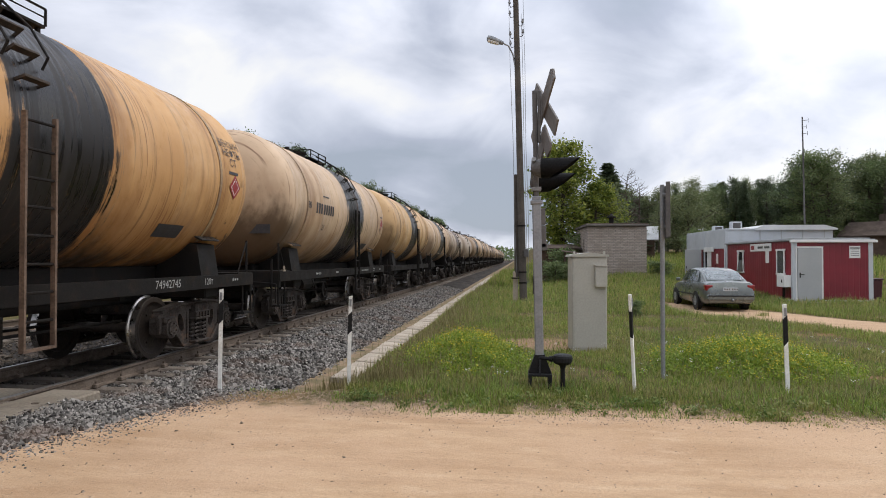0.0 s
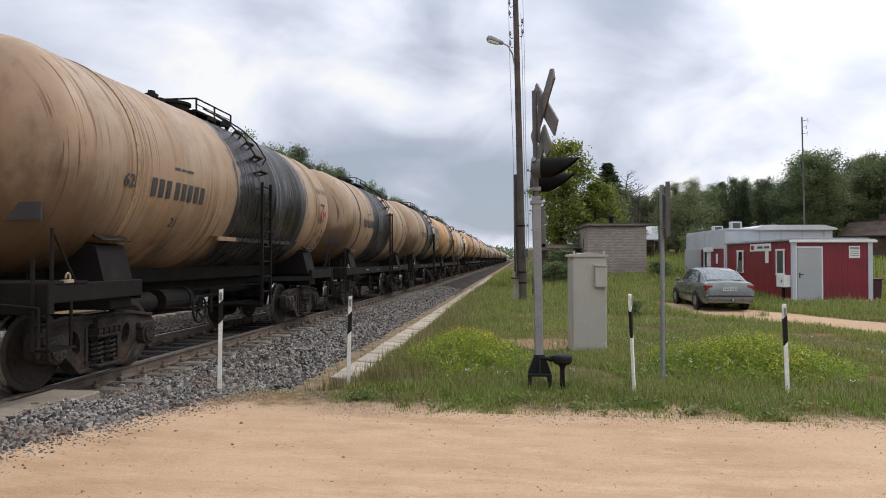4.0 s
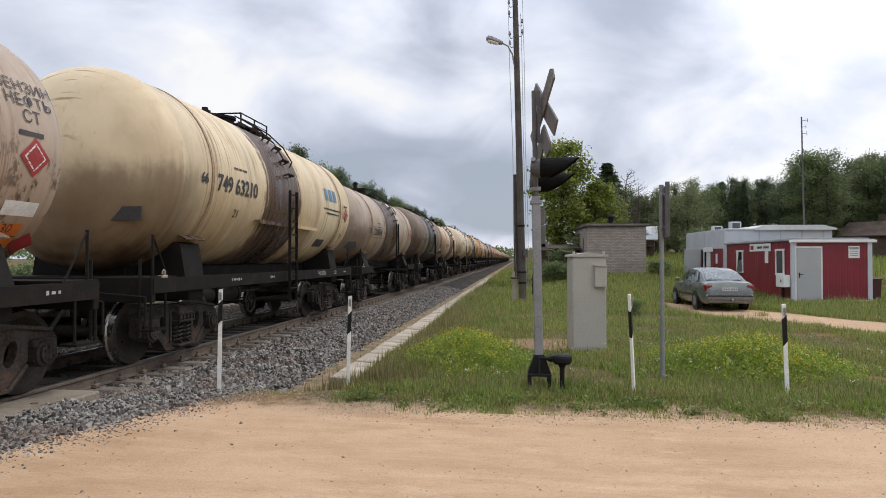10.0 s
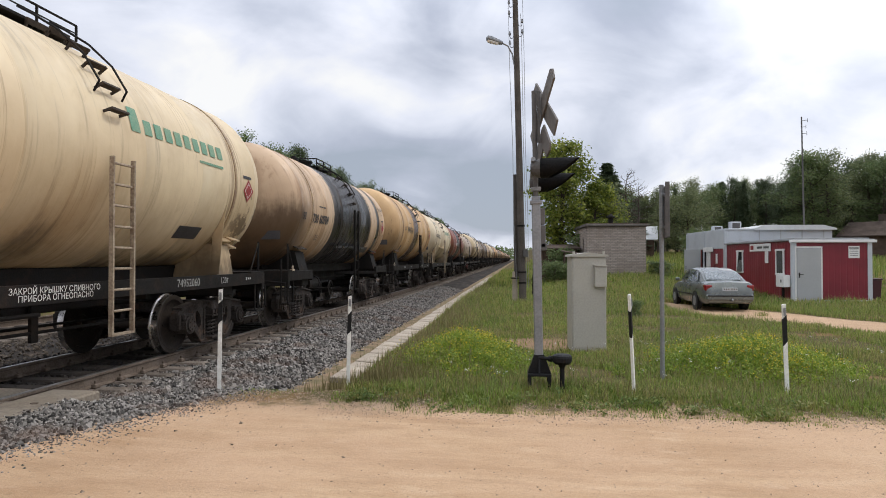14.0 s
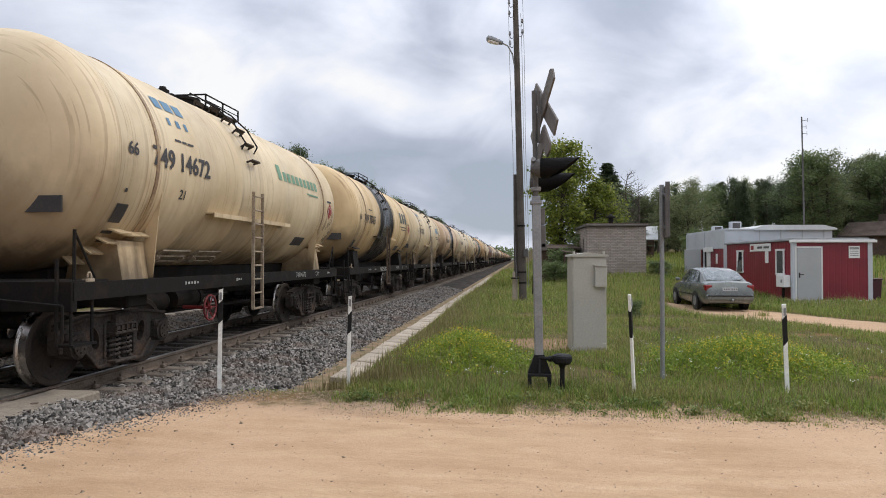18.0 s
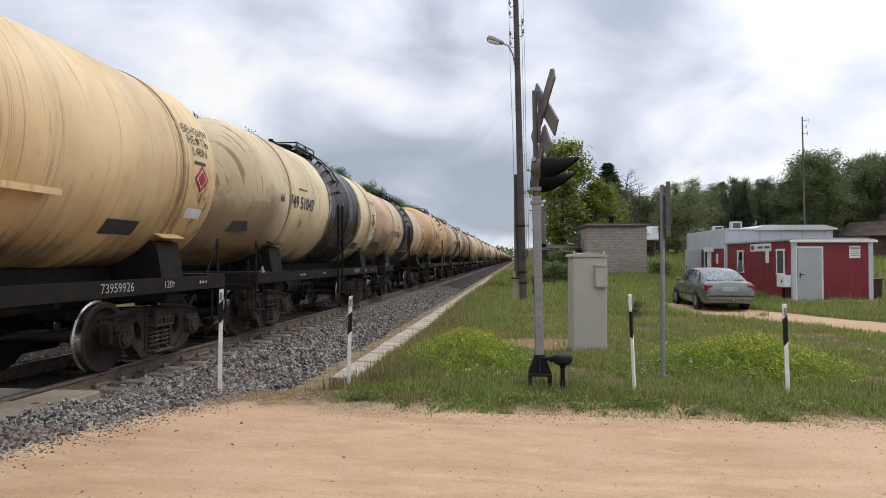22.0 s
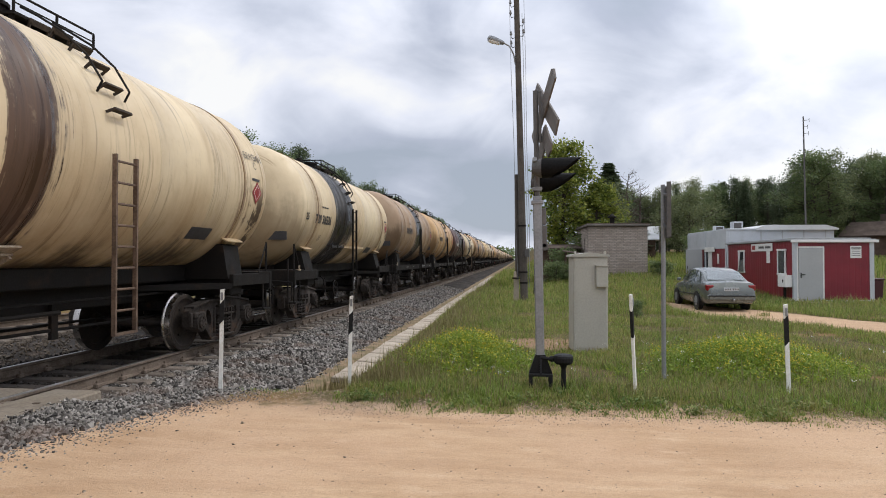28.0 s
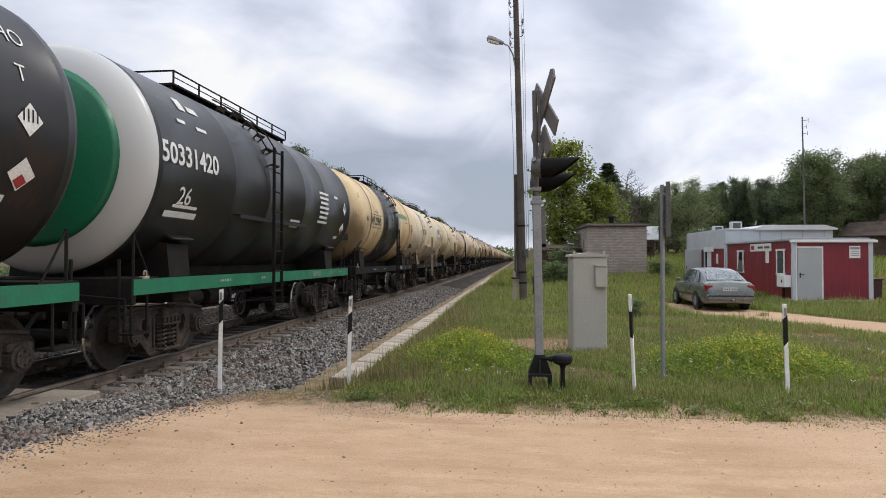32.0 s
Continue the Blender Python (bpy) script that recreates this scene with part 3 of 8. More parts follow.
DUSTY = mat("dusty_stone", (0.15, 0.125, 0.10), 0.9, 0, (0.07, 0.058, 0.048), 1.5, 25, 0.6, world=True, spec=0.12)
BALLASTBED = mat("ballast_bed", (0.055, 0.048, 0.043), 0.95, 0, (0.02, 0.018, 0.016), 1.0, 22, 1.0, (0.13, 0.09, 0.065), 0.5, world=True, spec=0.1)


def build_bed(name, cx, y0, y1, label):
    ds = [-3.7, -3.4, -2.6, -1.9, -1.75, -0.9, 0, 0.9, 1.75, 1.9, 2.6, 3.4, 3.7]
    ys = spaced(8, 40, 0.8, 900, 1.3)
    ys = [y for y in ys if y0 < y < y1]
    ys = [y0] + ys + [y1]
    verts, faces = [], []
    for y in ys:
        for d in ds:
            verts.append((cx + d, y, bed_z(TRACK_X + d) - (0.2 if abs(d) > 3.6 else 0) + 0.03 * noise.noise((d * 2, y, 1))))
    w = len(ds)
    for j in range(len(ys) - 1):
        for i in range(w - 1):
            faces.append((j * w + i, j * w + i + 1, j * w + w + i + 1, j * w + w + i))
    ob = new(name, soup(name, verts, faces, BALLASTBED))
    return tagged(ob, label, "ballast", kind="structure")


build_bed("ballast_bed_near", TRACK_X, 7.0, 900, "grey crushed stone ballast bank under the track")
build_bed("ballast_bed_road_side", TRACK_X, -300, -8, "grey crushed stone ballast bank beyond the road")


def stones(name, n, where, size, label, material=None):
    """Angular stones, scattered where the function says (x, y, z); loose stuff."""
    rng = np.random.default_rng(5)
    base = np.array([(1, 0, 0), (-1, 0, 0), (0, 1, 0), (0, -1, 0), (0, 0, 1), (0, 0, -1)], float)
    tri = np.array([(0, 2, 4), (2, 1, 4), (1, 3, 4), (3, 0, 4), (2, 0, 5), (1, 2, 5), (3, 1, 5), (0, 3, 5)])
    pts = np.array([where(rng) for _ in range(n)])
    q = rng.normal(size=(n, 3, 3))
    q, _ = np.linalg.qr(q)
    s = rng.uniform(*size, n)[:, None, None] * rng.uniform(0.65, 1.3, (n, 6, 1))
    v = (base[None] * s) * rng.uniform(0.6, 1.25, (n, 1, 3))
    v = v @ q + pts[:, None]
    f = tri[None] + 6 * np.arange(n)[:, None, None]
    ob = new(name, soup(name, v.reshape(-1, 3).tolist(), f.reshape(-1, 3).tolist(), material or BALLAST))
    return tagged(ob, label, "gravel", kind="stuff")


def on_bank(rng):
    while True:
        y = 7.0 + 34 * rng.random() ** 1.9
        x = -2.95 - 3.1 * rng.random() ** 0.9
        z = bed_z(x) + rng.uniform(-0.01, 0.03)
        on_sleeper = x < -5.12 and abs((y - 7.9 + 0.2725) % 0.545 - 0.2725) < 0.15
        if (y > 10 or z > ground_z(x, y) - 0.03) and not (on_sleeper and rng.random() < 0.9):
            return x, y, z


def between_rails(rng):
    y, x = 7.5 + 26 * rng.random() ** 1.6, rng.uniform(-8.6, -5.7)
    return x, y, bed_z(x) + rng.uniform(-0.02, 0.045)


def by_road(rng):
    y = rng.uniform(3.0, 7.9)
    rim = max(-4.9, -4.42 + 0.35 * (min(y, 7.6) - 5.0))
    x = rng.uniform(-4.98, rim) + 0.06 * rng.normal()
    return x, y, ground_z(x, y) + rng.uniform(-0.012, 0.012)


stones("ballast_stones", 40000, on_bank, (0.022, 0.050), "grey angular crushed stones on the ballast bank")
stones("track_stones", 10000, between_rails, (0.022, 0.045), "dark oily crushed stones between the rails", OILY)
def between_lines(rng):
    y, x = 5.0 + 30 * rng.random() ** 1.5, rng.uniform(-11.2, -8.4)
    return x, y, max(bed_z(x), bed_z(x + 5.5), ground_z(x, y)) + rng.uniform(-0.01, 0.04)


stones("lineside_stones", 9000, between_lines, (0.02, 0.05), "brown dusty stones between the two tracks", DUSTY)
stones("roadside_gravel", 9000, by_road, (0.014, 0.038), "loose grey gravel at the edge of the sandy road")


def past_gravel(rng):
    y = rng.uniform(3.6, 8.1)
    x = max(-4.9, -4.42 + 0.35 * (min(y, 7.6) - 5.0)) + rng.normal() * 0.24
    return x, y, ground_z(x, y) + rng.uniform(-0.004, 0.004)


stones("gravel_grit", 6000, past_gravel, (0.004, 0.015), "fine grey grit between the gravel and the sand")
PEBBLE = mat("brown_pebbles", (0.40, 0.31, 0.23), 0.9, 0, (0.11, 0.08, 0.06), 6, 40, 0.3, world=True, spec=0.1)
GRITM = mat("pinkish_grit", (0.50, 0.38, 0.28), 0.9, 0, (0.24, 0.17, 0.12), 9, 40, 0.3, world=True)


def on_margin(rng):
    x = rng.uniform(-4.2, 8.0)
    y = 7.15 + rng.normal() * 0.30 + (0.35 if x < -2.2 else 0)
    return x, y, ground_z(x, y) + rng.uniform(-0.004, 0.003)


stones("margin_grit", 15000, on_margin, (0.004, 0.012), "pale pinkish grit along the edge of the road", GRITM)
stones("road_pebbles", 1300, lambda r: (lambda x, y: (x, y, ground_z(x, y)))(r.uniform(-4, 7), 2.2 + 5.0 * r.random()), (0.003, 0.011),
       "small pebbles lying on the sandy road", PEBBLE)


stones("road_clods", 34, lambda r: (lambda x, y: (x, y, ground_z(x, y)))(r.uniform(-3.6, 6), 2.6 + 4.2 * r.random()), (0.010, 0.024),
       "small dark clods of earth on the sandy road", PEBBLE)


def build_track():
    prof = [(-0.075, 0), (0.075, 0), (0.075, 0.012), (0.012, 0.032), (0.010, 0.125), (0.036, 0.142), (0.0365, 0.172), (0.028, 0.18),
            (-0.028, 0.18), (-0.0365, 0.172), (-0.036, 0.142), (-0.010, 0.125), (-0.012, 0.032), (-0.075, 0.012)]
    for k, label in ((1, "near"), (-1, "far")):
        x0 = TRACK_X + k * 0.797
        bm = B(prism([(x0 + u, RAIL_Z - 0.18 + v) for u, v in prof], "Y", -300, 900))
        for f in bm.faces:
            if f.normal.z > 0.5 and f.calc_center_median().z > RAIL_Z - 0.02:
                f.material_index = 1
        ob = new("rail", finish(bm, "rail", [RAIL, RAILTOP]))
        tagged(ob, "rust-brown steel rail with a polished head", "rail", "rails of the line", "structure")
    # sleepers with their rusty clips
    track = thing("sleeper_row", (TRACK_X, 0, 0), "row of weathered concrete sleepers in ballast", "sleepers", kind="structure")
    bm = B(box(0, 0, -0.155, 2.7, 0.26, 0.2, 0.03))
    clips = B(*[box(s * 0.797 + q * 0.11, 0, -0.025, 0.07, 0.11, 0.06, 0.012) for s in (-1, 1) for q in (-1, 1)],
              *[rod((s * 0.797 + q * 0.10, 0.0, -0.03), (s * 0.797 + q * 0.10, 0.0, 0.045), 0.016, 6) for s in (-1, 1) for q in (-1, 1)])
    me, mc = finish(bm, "sleeper", SLEEPER), finish(clips, "rail_clip", RAIL)
    for i in range(240):
        y = 7.9 + i * 0.545
        child("sleeper", me, track, m=pose(0, y, 0.005))
        if i < 110:
            child("rail_clip", mc, track, m=pose(0, y, 0.005))
    # crossing plates of concrete between road and rails
    for x, w in ((-5.27, 0.62), (TRACK_X, 1.36)):
        crossing = thing("crossing_slab", (x, 0, 0), "worn concrete level crossing slab flush with the rails", "slab", "crossing slabs", "structure")
        for j in range(5):
            y = 5.85 - j * 2.5
            part("slab", B(box(0, y, RAIL_Z - 0.12, w, 2.46, 0.2, 0.02)), SLABDARK, crossing)
            part("lifting_eye", B(rod((0.05, y + 0.5, RAIL_Z - 0.03), (0.05, y + 0.5, RAIL_Z - 0.012), 0.04, 8),
                                  rod((-0.1, y - 0.5, RAIL_Z - 0.03), (-0.1, y - 0.5, RAIL_Z - 0.012), 0.04, 8)), RAIL, crossing)


build_track()


# ---- tank wagons ----
SHARED = {}


def shared(key, make):
    if key not in SHARED:
        SHARED[key] = make()
    return SHARED[key]


def wheelset_mesh():
    prof_w = [(-0.0, 0.07), (0.0, 0.10), (0.02, 0.13), (0.035, 0.16), (0.05, 0.30), (0.02, 0.39), (0.0, 0.405), (0.0, 0.468), (0.008, 0.4785),
              (0.10, 0.482), (0.115, 0.506), (0.135, 0.506), (0.14, 0.44), (0.14, 0.40), (0.10, 0.38), (0.085, 0.15), (0.15, 0.11), (0.15, 0.07)]
    bm = bmesh.new()
    for s in (1, -1):
        lathe([(s * (0.86 - u), r) for u, r in prof_w], "X", 40)(bm)
    rod((-0.75, 0, 0), (0.75, 0, 0), 0.085, 12)(bm)
    # journals and a pair of lightening marks that show the turn
    rod((-1.1, 0, 0), (1.1, 0, 0), 0.065, 10)(bm)
    for s in (1, -1):
        for a in (0, 2.1, 4.2):
            rod((s * 0.80, 0.24 * math.cos(a), 0.24 * math.sin(a)), (s * 0.835, 0.24 * math.cos(a), 0.24 * math.sin(a)), 0.022, 6)(bm)
    for f in bm.faces:
        c = f.calc_center_median()
        rr = math.hypot(c.y, c.z)
        if rr > 0.472 and 0.70 < abs(c.x) < 0.86:
            f.material_index = 1
    me = finish(bm, "wheelset", [WHEEL, TREAD])
    me.shade_smooth()
    me.set_sharp_from_angle(angle=radians(35))
    return me


def side_frame_mesh():
    """Cast side frame: arched top chord, spring window in the middle, slanting oval windows, jaws over the axle boxes."""
    half = [(0.0, 0.83), (0.55, 0.83), (0.80, 0.79), (1.06, 0.745), (1.17, 0.68), (1.19, 0.58), (1.18, 0.40), (1.10, 0.40), (1.085, 0.645), (0.765, 0.645), (0.75, 0.42),
            (0.66, 0.36), (0.52, 0.17), (0.42, 0.12), (0.0, 0.12)]
    outer = half[:-1] + [(0.0, 0.12)] + [(-u, v) for u, v in half[-2:0:-1]]
    spring = [(-0.29, 0.24), (0.29, 0.24), (0.29, 0.66), (0.24, 0.72), (-0.24, 0.72), (-0.29, 0.66)]
    ovals = []
    for s in (1, -1):
        ring = []
        for i in range(12):
            a = 2 * math.pi * i / 12
            u, v = 0.085 * math.cos(a), 0.155 * math.sin(a)
            ring.append((s * (0.505 + u * 0.93 + v * 0.36), 0.52 + v * 0.93 - u * 0.36))
        ovals.append(ring)
    bm = B(plate_with_windows(outer, [spring] + ovals, "X", -0.055, 0.055))
    # flanges round the casting, so that its edge reads thick
    for s in (1, -1):
        for p, q in (((0.0, 0.815), (0.55, 0.815)), ((0.55, 0.815), (1.08, 0.735)), ((0.70, 0.37), (0.47, 0.15)), ((0.0, 0.14), (0.45, 0.14))):
            d = math.atan2(q[1] - p[1], q[0] - p[0])
            ln = math.hypot(q[0] - p[0], q[1] - p[1])
            rot = Euler((d if s > 0 else -d, 0, 0)).to_matrix()
            box(0, s * (p[0] + q[0]) / 2, (p[1] + q[1]) / 2, 0.19, ln + 0.03, 0.045, 0.008, rot)(bm)
        box(0, s * 0.315, 0.46, 0.16, 0.045, 0.46, 0.008)(bm)
        box(0.0, s * 1.14, 0.53, 0.17, 0.07, 0.24, 0.01)(bm)
    return finish(bm, "side_frame", BOGIE)


def spring_mesh():
    """Two pairs of coils side by side, on the lower seat of the frame."""
    bm = bmesh.new()
    for cy in (-0.125, 0.125):
        pts = []
        for i in range(56):
            a = i / 55 * 2 * math.pi * 5
            pts.append(Vector((0.10 * math.cos(a) + 0.03, cy + 0.10 * math.sin(a), 0.21 + 0.32 * i / 55)))
        pipe(pts, 0.019, 6)(bm)
        rod((0.03, cy, 0.20), (0.03, cy, 0.54), 0.055, 8)(bm)
    box(0.05, 0, 0.18, 0.26, 0.50, 0.04, 0.01)(bm)
    # ribbed end of the bolster above the coils
    box(0.06, 0, 0.56, 0.24, 0.50, 0.04, 0.01)(bm)
    for y in (-0.22, -0.11, 0.0, 0.11, 0.22):
        box(0.10, y, 0.61, 0.16, 0.025, 0.10, 0)(bm)
    box(0.06, 0, 0.67, 0.22, 0.46, 0.03, 0.008)(bm)
    return finish(bm, "spring", BOGIE, False)


def axle_box_mesh():
    bm = B(rod((-0.12, 0, 0.4785), (0.13, 0, 0.4785), 0.16, 14), rod((0.13, 0, 0.4785), (0.16, 0, 0.4785), 0.115, 14),
           box(0, 0, 0.60, 0.22, 0.34, 0.10, 0.02), box(0, 0, 0.47, 0.2, 0.30, 0.18, 0.02),
           *[rod((0.15, 0.075 * math.cos(a), 0.4785 + 0.075 * math.sin(a)), (0.175, 0.075 * math.cos(a), 0.4785 + 0.075 * math.sin(a)), 0.014, 6)
             for a in (0.5, 1.6, 2.6, 3.7, 4.7, 5.8)])
    return finish(bm, "axle_box", BOGIE)


def bolster_mesh():
    return finish(B(box(0, 0, 0.70, 2.36, 0.36, 0.22, 0.03), rod((0, 0, 0.8), (0, 0, 0.92), 0.17, 12), box(1.1, 0, 0.62, 0.16, 0.42, 0.06, 0.01),
                    box(-1.1, 0, 0.62, 0.16, 0.42, 0.06, 0.01), box(0, 0.55, 0.42, 1.5, 0.06, 0.1, 0.01), box(0, -0.55, 0.42, 1.5, 0.06, 0.1, 0.01),
                    *[box(sx * 0.79, sy * 0.43, 0.45, 0.09, 0.07, 0.34, 0.015) for sx in (1, -1) for sy in (1, -1)],
                    rod((0.86, 0, 0.78), (0.98, 0, 0.78), 0.05, 8)), "bolster", BOGIE)


def tank_mesh(R, L, ax, paint):
    """Shell with shallow dished ends, plate seams standing a little proud."""
    e = R * (0.26 if R > 1.61 else 0.37)
    prof = [(-L / 2 - 0.0, 0.001)]
    for i in range(1, 9):
        a = i / 8 * math.pi / 2
        prof.append((-L / 2 + e * (1 - math.cos(a)), R * math.sin(a) ** 0.9))
    for y in (-L / 2 + e + 0.10, -2.6, -1.05, 1.05, 2.6, L / 2 - e - 0.10):
        prof += [(y - 0.022, R), (y - 0.012, R + 0.006), (y + 0.012, R + 0.006), (y + 0.022, R)]
    prof += [(-s, r) for s, r in prof[8::-1]]
    bm = B(lathe(prof, "Y", 72, (0, 0, ax)))
    me = finish(bm, "tank_shell", paint)
    me.shade_smooth()
    return me


def ring_mesh(R, ax, w, t, mname, material, a0=0.0, a1=360.0):
    """A strap round the tank."""
    bm = bmesh.new()
    n = 60
    prev = None
    for i in range(n + 1):
        a = radians(a0 + (a1 - a0) * i / n)
        c, s = math.cos(a), math.sin(a)
        q = [bm.verts.new((c * r, y, ax + s * r)) for r, y in ((R + 0.002, -w / 2), (R + t, -w / 2), (R + t, w / 2), (R + 0.002, w / 2))]
        if prev:
            for k in range(4):
                bm.faces.new((prev[k], prev[(k + 1) % 4], q[(k + 1) % 4], q[k]))
        prev = q
    bmesh.ops.recalc_face_normals(bm, faces=bm.faces)
    me = finish(bm, mname, material, True)
    me.set_sharp_from_angle(angle=radians(35))
    return me


def letters(name, words, size, R, ax, y, z, material, parent, side=1, bold=0.0, lines=1.0, flip=False):
    """Painted lettering that follows the shell; it reads from the near side. y, z: its middle along and up the wagon."""
    cu = bpy.data.curves.new(name, "FONT")
    cu.body, cu.size, cu.align_x, cu.align_y, cu.offset, cu.space_line = words, size, "CENTER", "CENTER", bold, lines
    cu.resolution_u = 3
    ob = bpy.data.objects.new(name, cu)
    me = bpy.data.meshes.new_from_object(ob)
    bpy.data.objects.remove(ob)
    me.name = name
    bm = bmesh.new()
    bm.from_mesh(me)
    # cut into bands so that the fill follows the curve
    if R:
        lo, hi = -size * 2.5, size * 2.5
        for i in range(21):
            h = lo + (hi - lo) * i / 20
            bmesh.ops.bisect_plane(bm, geom=bm.verts[:] + bm.edges[:] + bm.faces[:], plane_co=(0, h, 0), plane_no=(0, 1, 0))
    a0 = math.asin(max(-1, min(1, (z - ax) / R))) if R else 0
    for v in bm.verts:
        u, w = v.co.x, v.co.y
        if R:
            a = a0 + w / R
            v.co = Vector((side * (R + 0.012) * math.cos(a), y + side * u, ax + (R + 0.012) * math.sin(a)))
        else:
            v.co = Vector((side * ax, y + side * u, z + w))
    bm.to_mesh(me)
    bm.free()
    me.materials.clear()
    me.materials.append(material)
    return child(name, me, parent)


def patch_on(name, R, ax, y, z, w, h, material, parent, diamond=False, label=""):
    """A painted panel or placard on the shell."""
    bm = bmesh.new()
    a0 = math.asin(max(-1, min(1, (z - ax) / R)))
    n = 6
    if diamond:
        n, prev = 10, None
        for i in range(n + 1):
            b = -h / 2 + h * i / n
            half = max(0.001, w / 2 * (1 - abs(2 * i / n - 1)))
            q = [bm.verts.new(((R + 0.012) * math.cos(a0 + b / R), y + a, ax + (R + 0.012) * math.sin(a0 + b / R))) for a in (-half, half)]
            if prev:
                bm.faces.new((prev[0], prev[1], q[1], q[0]))
            prev = q
    else:
        rows = [[bm.verts.new(((R + 0.009) * math.cos(a0 + b / R), y + a, ax + (R + 0.009) * math.sin(a0 + b / R))) for a in (-w / 2, w / 2)]
                for b in (-h / 2 + h * i / n for i in range(n + 1))]
        for p, q in zip(rows, rows[1:]):
            bm.faces.new((p[0], p[1], q[1], q[0]))
    return part(name, bm, material, parent, label)


def side_rail_mesh(R, ax, material, drop=0.60):
    """A long grab bar low on the shell, either side of the ladder."""
    x, z = math.sqrt(R * R - drop * drop), ax - drop
    bm = B(box(x + 0.06, 0.2, z, 0.16, 3.5, 0.018), box(x + 0.135, 0.2, z - 0.03, 0.014, 3.5, 0.07))
    return finish(bm, "side_handrail", material)


def ladder_mesh(R, ax, kind):
    """Frame of the ladder: two stiles joined at the foot, in one bent bar."""
    xo, top, foot = R + 0.10, ax + LADDER_TOP.get(kind, 0.10), 0.62
    out = [(-0.225, top), (-0.225, foot), (0.225, foot), (0.225, top), (0.195, top), (0.195, foot + 0.03), (-0.195, foot + 0.03), (-0.195, top)]
    return finish(B(prism(out, "X", xo - 0.028, xo + 0.028)), "ladder", PALELAD if kind == "E" else RUSTY if kind == "F" else STEEL)


def ladder_on(R, ax, kind, w, ly, rungs, rusty):
    for s in ((1, -1) if rungs else (1,)):
        ladder = child("ladder", shared(("ladder", kind), lambda: ladder_mesh(R, ax, kind)), w, m=pose(0, s * ly, 0, 0, 0, 0 if s > 0 else 180))
        if rusty:
            ladder.data = shared(("rusty_ladder", kind), lambda: ladder.data.copy())
            ladder.data.materials[0] = RUSTY
            ladder["label"] = "rust-brown ladder"
        if s < 0 or not rungs:
            continue
        xo, top = R + 0.10, ax + LADDER_TOP.get(kind, 0.10)
        for i in range(8):
            z = 0.92 + i * (top - 1.0) / 7
            child("rung", shared(("rung", kind), lambda: finish(B(rod((xo, -0.2, 0), (xo, 0.2, 0), 0.016, 6)), "rung", PALELAD if kind == "E" else RUSTY if kind == "F" else STEEL)), ladder, m=pose(0, 0, z))


def steps_on(R, ax, kind, w, ly):
    """Steps fixed to the shell above the ladder, with a handrail each side."""
    def one():
        bm = B(box(R + 0.10, 0, 0, 0.075, 0.34, 0.03), *[box(R + 0.04, y, 0, 0.10, 0.025, 0.03) for y in (-0.155, 0.155)])
        return finish(bm, "shell_step", STEPS)
    for i in range(6):
        child("shell_step", shared(("step", kind), one), w, m=pose(0, ly, ax, 0, -(16 + i * 11.5), 0))

    def rail():
        pts = [((R + k) * math.cos(radians(a)), 0, ax + (R + k) * math.sin(radians(a))) for a, k in ((24, 0.03), (27, 0.15), (40, 0.16), (55, 0.16), (68, 0.18), (76, 0.22))]
        return finish(B(pipe(pts, 0.015, 6)), "handrail", STEEL)
    for y in (-0.27, 0.27):
        child("handrail", shared(("grab", kind), rail), w, m=pose(0, ly + y, 0))


def walkway_mesh(R, ax, y0, y1, wide):
    z = ax + R + 0.06
    bm = B(box(0, (y0 + y1) / 2, z, wide, y1 - y0, 0.035, 0))
    n = max(2, int((y1 - y0) / 0.8))
    for i in range(n + 1):
        y = y0 + 0.05 + (y1 - y0 - 0.1) * i / n
        for s in (-1, 1):
            box(s * wide * 0.42, y, z - 0.12, 0.05, 0.05, 0.3, 0)(bm)
    return finish(bm, "walkway", STEEL)


def railing_mesh(R, ax, y0, y1, wide):
    z, hr = ax + R + 0.07, 0.22
    bm = bmesh.new()
    n = max(2, int((y1 - y0) / 0.8))
    for s in (-1, 1):
        x = s * wide * 0.5
        for i in range(n + 1):
            y = y0 + (y1 - y0) * i / n
            rod((x, y, z), (x, y, z + hr), 0.018, 6)(bm)
        rod((x, y0, z + hr), (x, y1, z + hr), 0.018, 6)(bm)
        rod((x, y0, z + hr / 2), (x, y1, z + hr / 2), 0.011, 6)(bm)
    rod((-wide / 2, y0, z + hr), (wide / 2, y0, z + hr), 0.018, 6)(bm)
    return finish(bm, "railing", STEEL)


def hatch_mesh(R, ax, tall):
    z = ax + R - 0.04
    bm = B(rod((0, 0, z), (0, 0, z + 0.30 + tall), 0.27, 20), rod((0, 0, z + 0.30 + tall), (0, 0, z + 0.35 + tall), 0.31, 20),
           box(0, 0.42, z + 0.3 + tall, 0.12, 0.12, 0.1, 0.01), box(0, -0.42, z + 0.3 + tall, 0.08, 0.16, 0.08, 0.01))
    return finish(bm, "hatch", STEEL)


def vent_mesh(R, ax, tall):
    """Pressure valve: a stout pipe with a flanged cap."""
    z = ax + R - 0.04
    return finish(B(lathe([(z, 0.075), (z + tall, 0.075), (z + tall + 0.001, 0.115), (z + tall + 0.06, 0.115), (z + tall + 0.065, 0.07), (z + tall + 0.12, 0.06), (z + tall + 0.125, 0.02)], "Z", 12, (0, 0, 0)),
                    rod((-0.13, 0, z + tall * 0.55), (0.13, 0, z + tall * 0.55), 0.02, 6)), "vent_pipe", STEEL)


